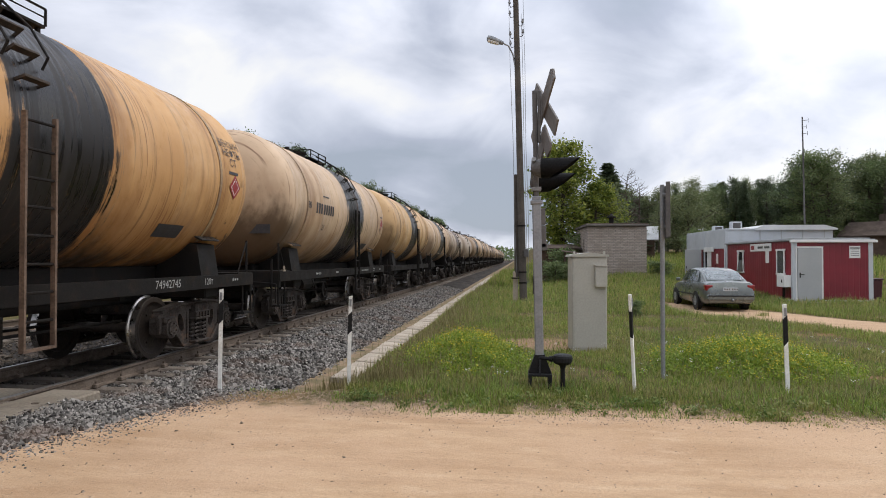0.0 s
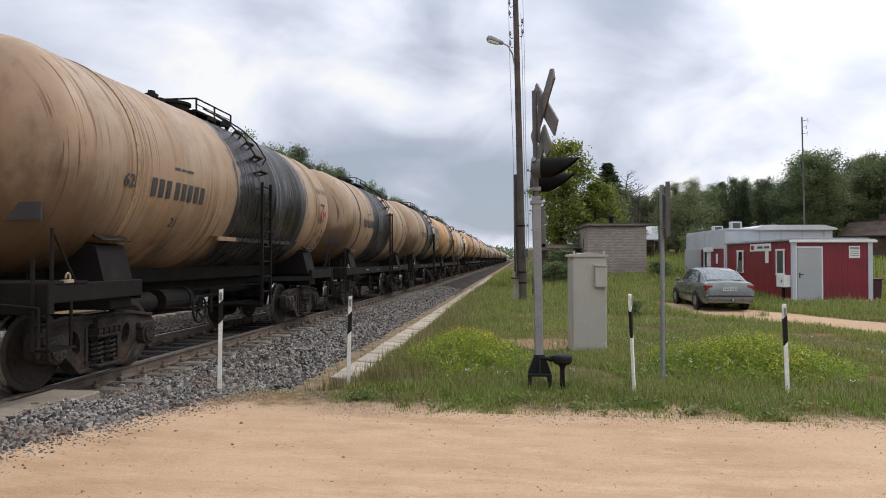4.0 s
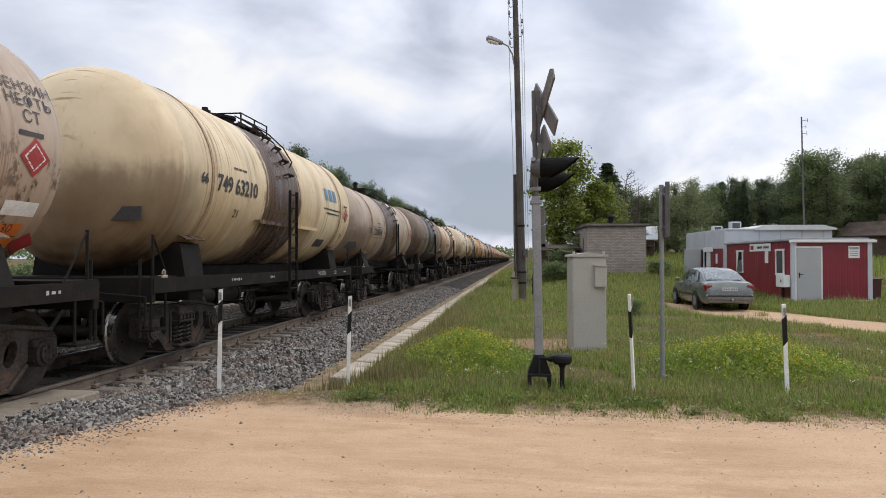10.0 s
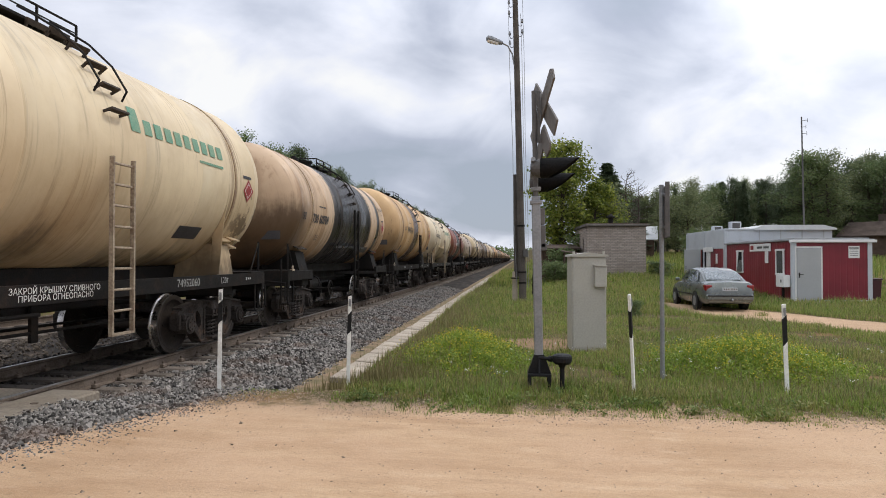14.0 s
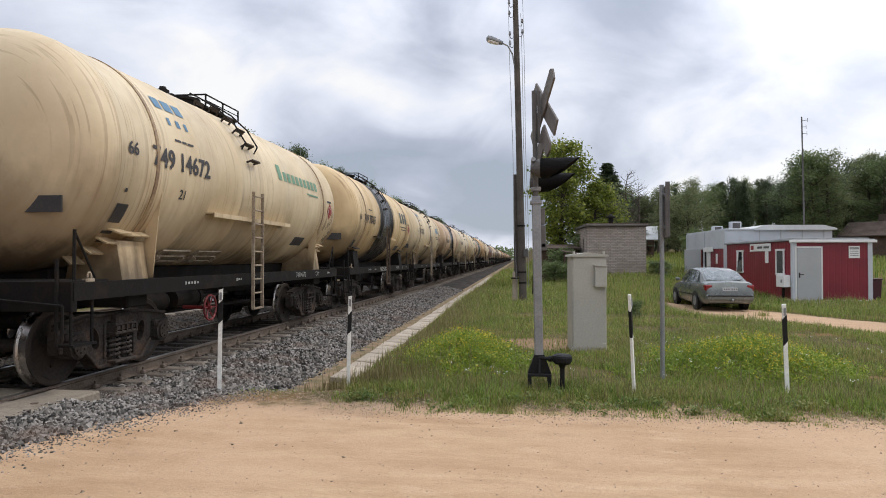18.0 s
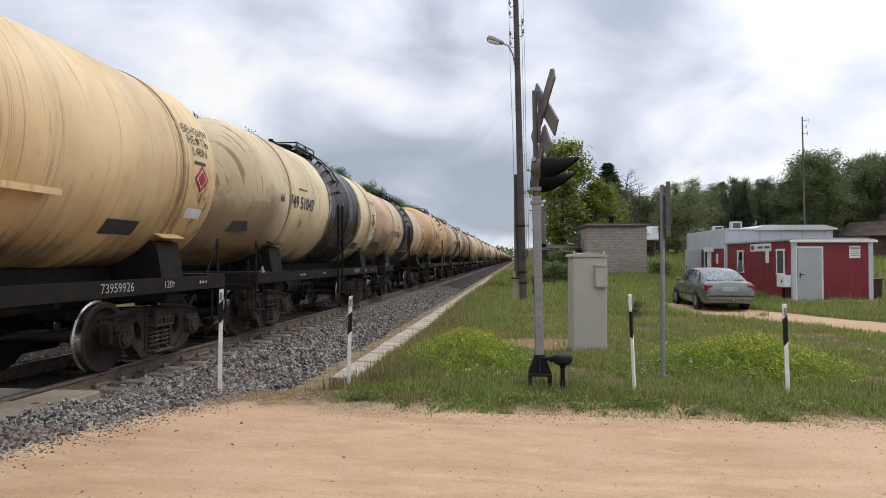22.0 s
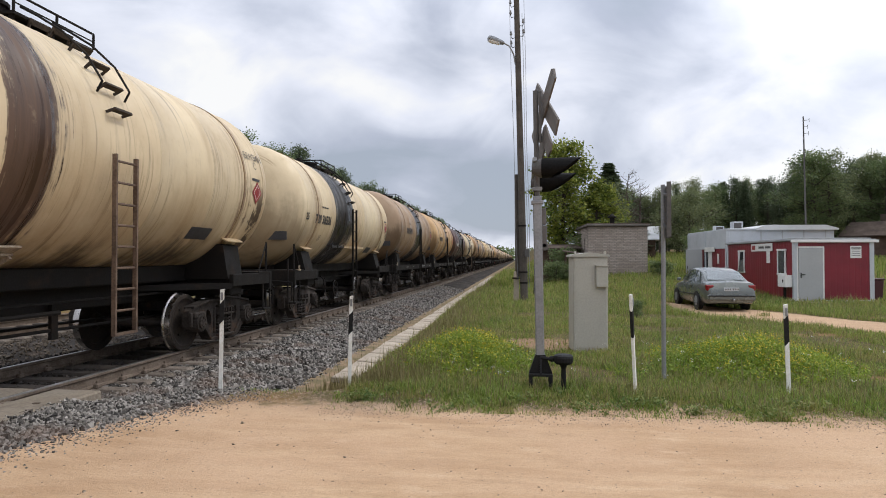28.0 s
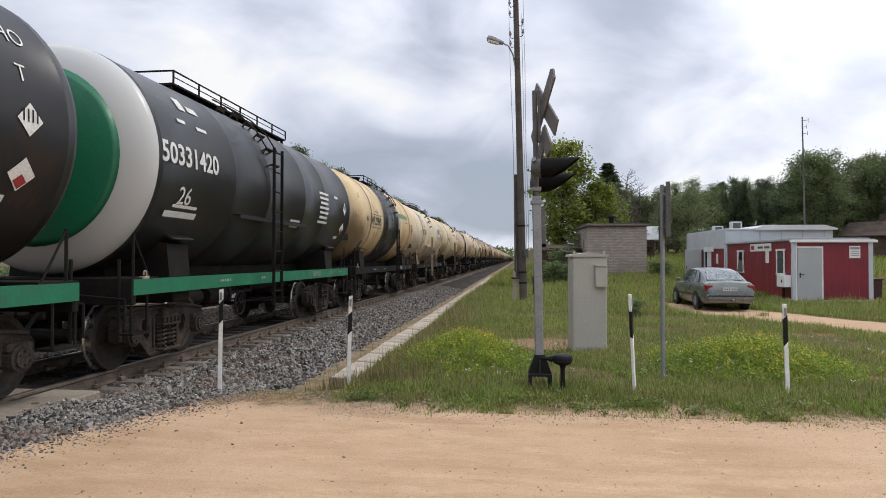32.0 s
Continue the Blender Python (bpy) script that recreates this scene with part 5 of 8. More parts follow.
# order in the train from the wagon beside the camera at the start: kind, shell, band, band ends, number, load figure,
# words, bank mark, dirt and painted shade, ladder place, number place; "bars" stands for a number that cannot be read
FLEET_A = [
    ("L", "orange", "soot", -0.7, 1.0, "749 42745", "106", "БЕНЗИН\nНЕФТЬ\nСТ", None, 1.0, -0.4, -2.1),
    ("M", "sand", "soot", -1.3, 0.3, "730 44240", "53", "БЕНЗИН", None, 0.6, -0.5, -2.7),
    ("L", "orange", "soot", -1.1, 1.4, "747 54482", "90", "БЕНЗИН\nНЕФТЬ", None, 0.9, 0.6, -1.9),
    ("L", "tan", "soot", -1.6, 1.2, "749 69783", "90", "БЕНЗИН С", BANK_D, 0.9, 0.7, -2.5),
    ("D", "tan", "soot", -1.8, 1.1, "bars", "86", "", None, 1.1, 0.7, -2.6),
    ("M", "tan", "soot", -0.8, 3.0, "bars", "62", "БЕНЗИН", None, 1.0, 0.3, -2.7),
    ("L", "sand", "soot", -0.9, 0.9, "bars", "90", "БЕНЗИН\nНЕФТЬ", None, 0.7, 0.0, -2.4),
    ("L", "orange", "soot", -1.0, 0.7, "747 15256", "90", "", None, 0.7, 0.4, -2.0),
    ("M", "sand", "soot", -1.9, 3.0, "730 69510", "21", "", None, 0.8, 0.4, -3.0),
    ("F", "pale", "brown", 0.7, 1.3, "74962762", "66", "", BANK_B, 0.55, -0.4, -2.7),
    ("S", "sand", "brown", -1.5, 0.8, "720 36577", "25", "БЕНЗИН", None, 0.3, 0.3, -2.9),
    ("M", "umber", "soot", -1.9, 0.9, "730 75277", "25", "", None, 1.0, 0.3, -3.0),
    ("S", "grey", "brown", -1.5, 1.1, "72036544", "25", "", None, 0.7, 0.5, -2.7),
    ("L", "cream", "brown", -1.5, 0.5, "749 63210", "66", "", BANK_B, 0.8, -0.3, -2.8),
    ("T", "grey", None, 0, 0, "720 48010", "25", "БЕНЗИН\nНЕФТЬ\nСТ", None, 0.6, -0.9, -3.1),
]
FLEET_B = [
    ("D", "red", "soot", -1.9, 0.7, "748 9117", "90", "БЕНЗИН\nНЕФТЬ", None, 0.8, 0.5, -2.4),
    ("E", "pale", None, 0, 0, "749 07148", "66", "", BANK_G, 0.25, -0.5, -3.0),
    ("G", "amber", "brown", -0.9, 0.4, "749 45734", "106", "БЕНЗИН", None, 0.7, 0.4, -2.0),
    ("M", "sand", "soot", -1.9, 2.5, "730 60709", "53", "БЕНЗИН\nС", None, 1.5, 0.1, -3.1),
    ("E", "cream", None, 0, 0, "749 52060", "92", "", BANK_G, 0.4, 0.4, -2.9),
    ("E", "pale", "soot", 3.0, 3.4, "bars", "66", "БЕНЗИН", None, 0.3, -0.3, -3.1),
    ("L", "sand", "soot", -0.9, 1.2, "bars", "90", "", None, 0.7, -0.3, -2.6),
    ("E", "cream", "brown", -0.1, 0.3, "749 74767", "66", "", BANK_B, 0.4, -0.3, -3.4),
    ("G", "yellow", "soot", -1.6, 1.0, "749 70765", "66", "", BANK_D, 0.7, -0.65, -3.2),
    ("E", "cream", None, 0, 0, "749 14672", "66", "", BANK_G, 0.4, -0.6, -3.1),
    ("L", "tan", "soot", -0.2, 1.2, "749 64553", "66", "", BANK_D, 0.7, -0.7, -2.9),
    ("L", "sand", "soot", -1.8, 0.5, "bars", "106", "БЕНЗИН\nНЕФТЬ\nL4BN", None, 0.7, -0.1, -2.6),
    ("G", "amber", "soot", 3.0, 3.35, "739 9921", "66", "БЕНЗИН", None, 0.6, -0.8, -2.5),
    ("M", "sand", "soot", -1.7, 1.1, "737 20112", "62", "БЕНЗИН", None, 0.8, -0.8, -2.9),
    ("L", "cream", "soot", -0.9, 2.4, "749 51047", "66", "БЕНЗИН\nС", None, 0.8, -0.2, -3.0),
]
FLEET_C = [
    ("L", "yellow", None, 0, 0, "739 59926", "21", "БЕНЗИН\nНЕФТЬ\nL4BN", None, 0.5, -0.75, -2.2),
    ("D", "sand", "soot", -1.9, 0.4, "748 729", "85", "", None, 0.7, -0.1, -2.4),
    ("L", "rust", "brown", -1.2, 0.7, "bars", "21", "", BANK_G, 1.6, -1.1, -2.8),
    ("M", "cream", "soot", -2.2, -0.3, "73044646", "62", "БЕНЗИН", None, 0.5, 0.0, -3.2),
    ("D", "maroon", "soot", -1.5, 2.0, "748 05102", "90", "БЕНЗИН\nНЕФТЬ\nСТ", None, 0.5, 0.4, -2.6),
    ("L", "amber", "brown", -0.3, 0.6, "bars", "21", "БЕНЗИН", None, 0.9, 0.0, -2.6),
    ("L", "tan", "soot", -0.6, 1.0, "bars", "21", "", None, 0.9, 0.0, -2.6),
    ("M", "cream", "soot", -2.2, -0.3, "720 36536", "25", "", None, 0.5, -0.6, -3.3),
    ("F", "cream", "brown", -1.6, -0.9, "73046324", "66", "БЕНЗИН\nС", None, 0.6, 0.1, -3.2),
    ("M", "sand", "brown", -1.0, 1.2, "73044117", "53", "", None, 0.6, -0.9, -3.1),
    ("F", "cream", None, 0, 0, "74986613", "66", "", BANK_B, 0.55, 0.3, -3.2),
    ("E", "pale", None, 0, 0, "749 7162", "66", "БЕНЗИН С", BANK_B, 0.4, -0.9, -3.3),
    ("G", "yellow", "soot", -1.8, 1.3, "749 22345", "66", "", BANK_G, 0.9, 0.5, -3.1),
    ("K", "black", None, 0, 0, "50331420", "26", "", None, 0.1, -0.9, -4.1),
    ("K", "black", None, 0, 0, "", "", "", None, 0.1, -0.7, -4.0),
]
# the first wagons ahead
AHEAD = {
    -1: ("L", "sand", "soot", -0.3, 1.7, "bars", "90", "", None, 1.2, 0.5, -2.4),
    -2: ("L", "amber", "soot", -0.9, 0.9, "bars", "90", "", None, 0.9, 0.4, -2.4),
    -3: ("M", "sand", "soot", -1.2, 1.0, "bars", "53", "", None, 0.8, 0.2, -2.7),
}
FLEET = FLEET_A + FLEET_B + FLEET_C
SHADE_WORDS = {"orange": "faded orange", "amber": "amber yellow", "tan": "dirty tan", "cream": "cream", "pale": "pale cream", "sand": "sand-coloured",
               "grey": "grimy beige", "red": "dull red", "maroon": "dark maroon", "black": "glossy black", "yellow": "pale yellow", "umber": "dark brown", "rust": "rust-streaked orange"}
# plates by the leading end: w white load plate, o orange plate, r red placard low down, b broad black band, p pale word panel
TAGS = {1: "w", 3: "w", 11: "wr", 12: "r", 14: "wor", 15: "p", 18: "br", 26: "b", 29: "w", 30: "w", 33: "wr", 35: "r"}
TRAIN = []
SPEED, FIRST_Y, PITCH = 16.358, 6.21, 12.02


def build_train():
    rng = random.Random(4)
    order = [(n, spec) for n, spec in enumerate(FLEET)]
    pool = [s for s in FLEET[:35] if s[1] in ("tan", "sand", "grey", "cream")]
    for n in range(-1, -20, -1):
        order.append((n, AHEAD.get(n) or rng.choice(pool)))
    for n, (kind, col, band, y0, y1, number, figure, words, mark, dirt_shade, ly, ny) in order:
        ends = (0.50, 0.51, 0.50) if kind == "K" else None
        paint = tank_paint("tank_enamel", COL[col], COL[band] if band else None, y0, y1, n, dirt_shade, 0.32 if kind == "K" else 0.48, ends, 0.05 if kind == "K" else 0.3)
        label = f"{SHADE_WORDS[col]} four-axle tank wagon" + (" with black oil spills" if band == "soot" else " with brown oil runs" if band else " with a clean shell")
        if kind == "K":
            label = "glossy black tank wagon on a green frame"
        near = n >= -1
        w = wagon(kind, paint, label, number if near else "", figure, words if near else "", mark if near else None,
                  GREENF if kind == "K" else None, near and kind != "K", LETTERW if col in ("black", "maroon", "red") else None, ly, ny, n in (1, 14, 24, 27, 30), near, n in (0, 2, 23, 27, 33), n > -4, n in (13, 14, 21, 23, 25, 27, 30, 32), TAGS.get(n, ""))
        if kind == "K":
            R, L, ax, _ = TYPES["K"]
            me = bmesh.new()
            lathe([(-L / 2 - 0.012, 0.0005), (-L / 2 - 0.012, 0.10)] + [(-L / 2 + R * 0.26 * (1 - math.cos(a)) - 0.010, R * math.sin(a) ** 0.9) for a in (0.2, 0.35, 0.5, 0.65, 0.75, 0.84)], "Y", 48, (0, 0, ax))(me)
            part("end_disc", me, GREENF, w, "green painted end disc", True)
            for y, z, wd, hh in ((-3.95, 0.98, 0.2, 0.24), (-3.6, 0.95, 0.3, 0.12), (-4.2, 0.66, 0.22, 0.06), (-3.6, 0.64, 0.32, 0.06), (-4.1, -0.62, 0.7, 0.05), (-4.15, -0.74, 0.9, 0.10),
                                 *[(2.5, 0.25 - 0.12 * i, 0.75 - 0.06 * (i % 3), 0.06) for i in range(7)], (0.6, -0.55, 0.6, 0.05), (0.6, -0.67, 0.5, 0.06), (3.55, 0.25, 0.3, 0.07), (4.1, -0.8, 0.3, 0.08)):
                patch_on("white_stencil", R, ax, y, ax + z, wd, hh, LETTERW, w)
            patch_on("hazard_placard", R, ax, 4.35, ax + 0.0, 0.34, 0.34, LETTERW, w, True, "white diamond hazard placard")
            patch_on("class_placard", R, ax, 4.35, ax - 0.55, 0.36, 0.36, LETTERW, w, True, "white diamond placard with a red lower half")
            patch_on("placard_half", R + 0.004, ax, 4.35, ax - 0.62, 0.18, 0.16, REDL, w, True)
            for i in range(4):
                patch_on("placard_stripe", R + 0.006, ax, 4.26 + 0.06 * i, ax + 0.04, 0.022, 0.13, BLACK, w)
            if not number:
                letters("load_lettering", "ОПАСНО", 0.26, R, ax, 3.95, ax + 0.85, LETTERW, w)
                letters("load_mark", "Т", 0.24, R, ax, 4.3, ax + 0.45, LETTERW, w)
        if n in (19, 23):
            letters("sill_warning", "ЗАКРОЙ КРЫШКУ СЛИВНОГО\nПРИБОРА ОГНЕОПАСНО", 0.095, 0, 1.474, -0.45, 1.175, LETTERW, w, lines=0.85)
        if n == 32:
            R, L, ax, _ = TYPES["L"]
            me = bmesh.new()
            lathe([(-L / 2 - 0.008, 0.0005), (-L / 2 - 0.008, 0.12)] + [(-L / 2 + R * 0.37 * (1 - math.cos(a)) - 0.008, R * math.sin(a) ** 0.9) for a in (0.25, 0.45, 0.6, 0.72)], "Y", 40, (0, 0, ax))(me)
            part("end_patch", me, ENDGREEN, w, "patch of old dark green paint on the tank end", True)
            for i in range(4):
                part("end_stencil", B(box(0.42, -L / 2 + 0.02, ax + 0.16 - 0.17 * i, 0.34 - 0.05 * (i % 2), 0.012, 0.07)), LETTERB, w)
        TRAIN.append((n, w))


build_train()


# wagons that stand a little off the even spacing
SHIFT = {3: 0.30, 14: 0.24, 33: -0.15, 43: 0.40, 44: 0.75}


def motions():
    """The train runs away from the camera at an even speed; its wheels roll."""
    for n, w in TRAIN:
        y = FIRST_Y - PITCH * n + SHIFT.get(n, 0.0)
        walk(w, [(t, pose(TRACK_X, y + SPEED * t + d, RAIL_Z)) for t, d in ((0, 0.12), (6, 0.12), (11, 0.1), (16, 0.0), (20, -0.28), (25, -0.3), (29, -0.2), (32, -0.05))])
    turn = math.degrees(SPEED / 0.4785) / FPS
    made = {}
    for ws, q in WHEELSETS:
        if q not in made:
            walk(ws, [(i / FPS, pose(0, q, 0.4785, -turn * i)) for i in range(32 * FPS + 1)])
            made[q] = ws.animation_data
        else:
            ws.rotation_mode = "QUATERNION"
            ws.animation_data_create()
            ws.animation_data.action = made[q].action
            ws.animation_data.action_slot = made[q].action_slot
# ---- second line beyond the train ----
def second_line():
    cx = TRACK_X - 5.5
    build_bed("ballast_bed_far", cx, -300, 900, "grey crushed stone ballast of the second track")
    for k in (1, -1):
        x0 = cx + k * 0.797
        bm = B(prism([(x0 + u, RAIL_Z - 0.18 + v) for u, v in ((-0.075, 0), (0.075, 0), (0.012, 0.03), (0.012, 0.13), (0.036, 0.145), (0.036, 0.18), (-0.036, 0.18),
                                                               (-0.036, 0.145), (-0.012, 0.13), (-0.012, 0.03))], "Y", -300, 900))
        tagged(new("rail", finish(bm, "rail", RAIL)), "rust-brown rail of the second track", "rail", "rails of the line", "structure")
    row = thing("sleeper_row_far", (cx, 0, 0), "weathered concrete sleepers of the second track", "sleepers", kind="structure")
    me = finish(B(box(0, 0, -0.135, 2.7, 0.26, 0.2, 0.03)), "sleeper", SLEEPER)
    for i in range(70):
        child("sleeper", me, row, m=pose(0, 4.0 + i * 0.545, 0.005))


second_line()


# ---- concrete drain covering beside the ballast ----
def build_drain():
    d = thing("drain_cover_strip", (-2.47, 0, 0), "strip of pale concrete slabs along the foot of the ballast", "slabs", kind="structure")
    slab = finish(B(box(0, 0, 0, 0.56, 0.485, 0.09, 0.012)), "slab", CONCRETE)
    rng = random.Random(2)
    for i in range(112):
        y = 9.3 + i * 0.497
        child("slab", slab, d, m=pose(rng.uniform(-0.012, 0.012), y, -0.12 + rng.uniform(-0.008, 0.008), rng.uniform(-0.8, 0.8), 5 + rng.uniform(-1.5, 1.5), rng.uniform(-0.6, 0.6)))


build_drain()


# ---- roadside posts ----
def delineator(x, y, h, lean_x, rz, band, label):
    d = thing("marker_post", (x, y, ground_z(x, y) - 0.03), label, "marker post", "white marker posts by the crossing")
    d.matrix_world = pose(x, y, ground_z(x, y) - 0.03, 1.0, lean_x, 0) @ pose(0, 0, 0, 0, 0, rz)
    sec = [(-0.025, -0.016), (0.025, -0.016), (0.020, 0.009), (0.009, 0.020), (-0.009, 0.020), (-0.020, 0.009)]
    bm = B(prism(sec, "Z", 0, h))
    for v in bm.verts:
        if v.co.z > h - 0.01:
            v.co.z += 0.25 * v.co.x
    part("post", bm, WHITE, d)
    bm = B(prism([(u * 1.08, v * 1.1) for u, v in sec], "Z", h - band[1], h - band[0]))
    for v in bm.verts:
        v.co.z += 1.1 * v.co.x
    part("black_band", bm, BLACK, d, "slanted black band")
    bm = B(box(0.0, -0.027, h - 0.09, 0.03, 0.006, 0.10, 0.002))
    part("reflector", bm, GALV, d)
    return d


delineator(-3.78, 7.72, 1.32, 1.3, 8, (0.16, 0.42), "slim white marker post with a black band at the ballast edge")
delineator(-2.29, 8.44, 1.26, 1.6, 8, (0.23, 0.50), "slim white marker post with a black band beside the drain slabs")
delineator(1.42, 7.98, 1.26, -2.6, 66, (0.18, 0.50), "leaning white marker post with a black band in short grass")
delineator(3.29, 8.23, 1.16, -2.2, 8, (0.15, 0.48), "slim white marker post with a black band in tall weeds")


BOARDBACK = mat("weathered_board_back", (0.155, 0.14, 0.13), 0.7, 0, (0.10, 0.092, 0.085), 3, 30, 0.15, (0.10, 0.085, 0.07), 0.5)
# ---- crossing signal ----
def crossing_signal():
    x, y = 0.28, 8.21
    s = thing("crossing_signal", (x, y, 0.0), "grey level crossing signal with black hoods and crossed boards", "signal", rz=0)
    s.matrix_world = pose(x, y, 0.077) @ Matrix.Scale(0.954, 4)
    legs = [((-0.13, -0.13), 1), ((0.13, -0.13), 1), ((-0.13, 0.13), 1), ((0.13, 0.13), 1)]
    for (lx, ly), _ in legs:
        part("leg", B(box(lx, ly, 0.02, 0.045, 0.045, 0.24, 0.006)), BLACK, s)
    bm = B(prism([(-0.155, 0.13), (0.155, 0.13), (0.155, 0.155), (0.065, 0.40), (-0.065, 0.40), (-0.155, 0.155)], "Y", -0.07, 0.07),
           box(0, 0, 0.142, 0.31, 0.31, 0.03, 0.005), prism([(-0.15, 0.155), (0.15, 0.155), (0.065, 0.40), (-0.065, 0.40)], "X", -0.012, 0.012))
    part("pedestal", bm, BLACK, s, "black tapered steel pedestal")
    lean = Matrix.Rotation(radians(-0.9), 4, "Y")
    bm = B(box(0, 0, 1.45, 0.115, 0.115, 2.15, 0.012))
    part("mast", bm, GALV, s, "grey square steel mast", m=lean)
    part("mast_pipe", B(rod((0, 0, 2.5), (0, 0, 3.95), 0.034, 12)), SIGNGREY, s, m=lean)
    for z, w, h in ((1.98, 0.10, 0.30), (2.25, 0.09, 0.22), (1.84, 0.13, 0.10)):
        part("junction_box", B(box(0.07, 0.02, z, w, 0.12, h, 0.01)), SIGNGREY, s, m=lean)
    part("clamp", B(box(0, 0, 2.44, 0.16, 0.15, 0.05, 0.006), box(0, 0, 2.62, 0.13, 0.13, 0.05, 0.006)), GALV, s, m=lean)
    # crossbar with two lamps facing along the road
    part("crossbar", B(rod((-0.08, -0.32, 2.98), (-0.08, 0.50, 2.80), 0.03, 8)), GALV, s)
    for ly, lz in ((-0.22, 2.87), (0.40, 2.75)):
        hood = bmesh.new()
        n, R = 24, 0.135
        ring0, ring1 = [], []
        for i in range(n):
            a = 2 * math.pi * i / n
            up = 0.5 + 0.5 * math.cos(a)
            ln = 0.10 + 0.40 * up ** 0.8
            ring0.append(hood.verts.new((0.0, R * math.sin(a), R * math.cos(a))))
            k = 0.94
            ring1.append(hood.verts.new((ln, k * R * math.sin(a), k * R * math.cos(a))))
        for i in range(n):
            hood.faces.new((ring0[i], ring0[(i + 1) % n], ring1[(i + 1) % n], ring1[i]))
        hood.faces.new(ring0[::-1])
        bmesh.ops.solidify(hood, geom=hood.faces[:], thickness=0.008)
        head = part("lamp_hood", hood, BLACK, s, "long black lamp hood", m=pose(0.02, ly, lz, 0, 0, -8))
        part("lamp_housing", B(rod((-0.11, 0, 0), (0.0, 0, 0), 0.09, 18, 0.135), rod((-0.13, 0, 0), (-0.11, 0, 0), 0.07, 14)), SIGNGREY, head)
        part("lens", B(rod((0.002, 0, 0), (0.012, 0, 0), 0.10, 18)), REDL, head, "unlit red lens")

    # crossed boards and the half cross below, turned to the road
    def board(length, ang, cz, half):
        w = 0.112
        a0 = 0.0 if half else -length / 2
        pts = [(a0, -w), (length / 2 - 0.06, -w), (length / 2, -w * 0.3), (length / 2 - 0.04, w), (a0, w)]
        c, d = math.cos(ang), math.sin(ang)
        return prism([(u * c - v * d, cz + u * d + v * c) for u, v in pts], "X", -0.012, 0.012)
    for nm, ang, cz, half, ln in (("cross_board", 142, 3.72, False, 1.20), ("cross_board", 38, 3.72, False, 1.20), ("half_cross_board", -132, 3.40, True, 0.90), ("half_cross_board", -48, 3.40, True, 0.90)):
        part(nm, B(board(ln, radians(ang), cz, half)), BOARDBACK, s, "weathered grey back of a crossing board", m=pose(0.05 if ang in (142, -132) else 0.08, 0, 0, 0, 0, 15))
    part("board_bracket", B(box(0.0, 0, 3.60, 0.04, 0.05, 0.70, 0.006)), SIGNGREY, s)
    # cable and bell
    part("cable", B(pipe([(-0.06, 0.02, 2.8), (-0.09, 0.03, 2.3), (-0.07, 0.03, 1.7), (-0.085, 0.03, 1.2)], 0.008, 5)), BLACK, s)
    b = thing("cable_box", (0.56, 8.08, 0.077), "black cable junction box on a short post", "cable box")
    b.matrix_world = pose(0.56, 8.08, 0.077) @ Matrix.Scale(0.954, 4)
    part("post", B(rod((0, 0, -0.10), (0, 0, 0.33), 0.032, 10), rod((0, 0, 0.24), (0, 0, 0.33), 0.032, 10, 0.07)), BLACK, b)
    part("box", B(lathe([(0.30, 0.10), (0.33, 0.125), (0.38, 0.13), (0.41, 0.12), (0.425, 0.09)], "Z", 20)), BLACK, b)
    part("conduit", B(rod((-0.11, 0, 0.36), (-0.30, 0.08, 0.36), 0.025, 8), rod((-0.13, 0.01, 0.36), (-0.17, 0.03, 0.36), 0.04, 8)), BLACK, b)


crossing_signal()


def relay_cabinet():
    c = thing("relay_cabinet", (1.29, 11.62, 0.02), "tall pale grey steel relay cabinet standing in grass", "cabinet", rz=6)
    part("body", B(box(0, 0.24, 0.86, 0.62, 0.46, 1.72, 0.012)), GREYBOX, c)
    part("roof", B(prism([(-0.345, 1.70), (0.345, 1.70), (0.335, 1.735), (0, 1.775), (-0.335, 1.735)], "Y", -0.03, 0.52)), GREYBOX, c)
    part("door", B(box(0, 0.005, 0.87, 0.57, 0.014, 1.62, 0.004)), GREYBOX, c)
    part("meter_box", B(box(0.19, -0.045, 1.34, 0.21, 0.09, 0.37, 0.008), box(0.19, -0.052, 1.535, 0.225, 0.11, 0.02, 0)), GREYBOX, c, "small grey box fixed to the door")
    part("hinge", B(rod((-0.28, -0.008, 1.5), (-0.28, -0.008, 1.6), 0.012, 8)), GREYBOX, c)
    part("hinge", B(rod((-0.28, -0.008, 0.2), (-0.28, -0.008, 0.3), 0.012, 8)), GREYBOX, c)
    part("lifting_eye", B(rod((-0.27, 0.05, 1.74), (-0.27, 0.05, 1.80), 0.02, 8)), GREYBOX, c)
    part("lifting_eye", B(rod((0.27, 0.05, 1.74), (0.27, 0.05, 1.80), 0.02, 8)), GREYBOX, c)
    part("plinth", B(box(0, 0.24, -0.01, 0.60, 0.44, 0.06, 0.004)), CONCRETE, c)


relay_cabinet()


def edge_sign():
    s = thing("road_sign", (1.98, 9.0, 0.0), "road sign on a steel pipe, seen edge-on", "road sign")
    part("pole", B(rod((0, 0, -0.05), (0, 0, 2.70), 0.031, 12)), GALV, s)
    part("sign_plate", B(box(0.085, 0.0, 2.34, 0.022, 0.60, 0.74, 0.004)), SIGNGREY, s, m=pose(0, 0, 0, 0, 0, -11))
    for k in (-1, 1):
        part("rim", B(box(0.066, 0.29 * k, 2.34, 0.055, 0.016, 0.74, 0.003)), SIGNGREY, s, m=pose(0, 0, 0, 0, 0, -11))
    for z in (2.12, 2.56):
        part("bracket", B(box(0.04, 0.0, z, 0.11, 0.10, 0.035, 0.004)), GALV, s)


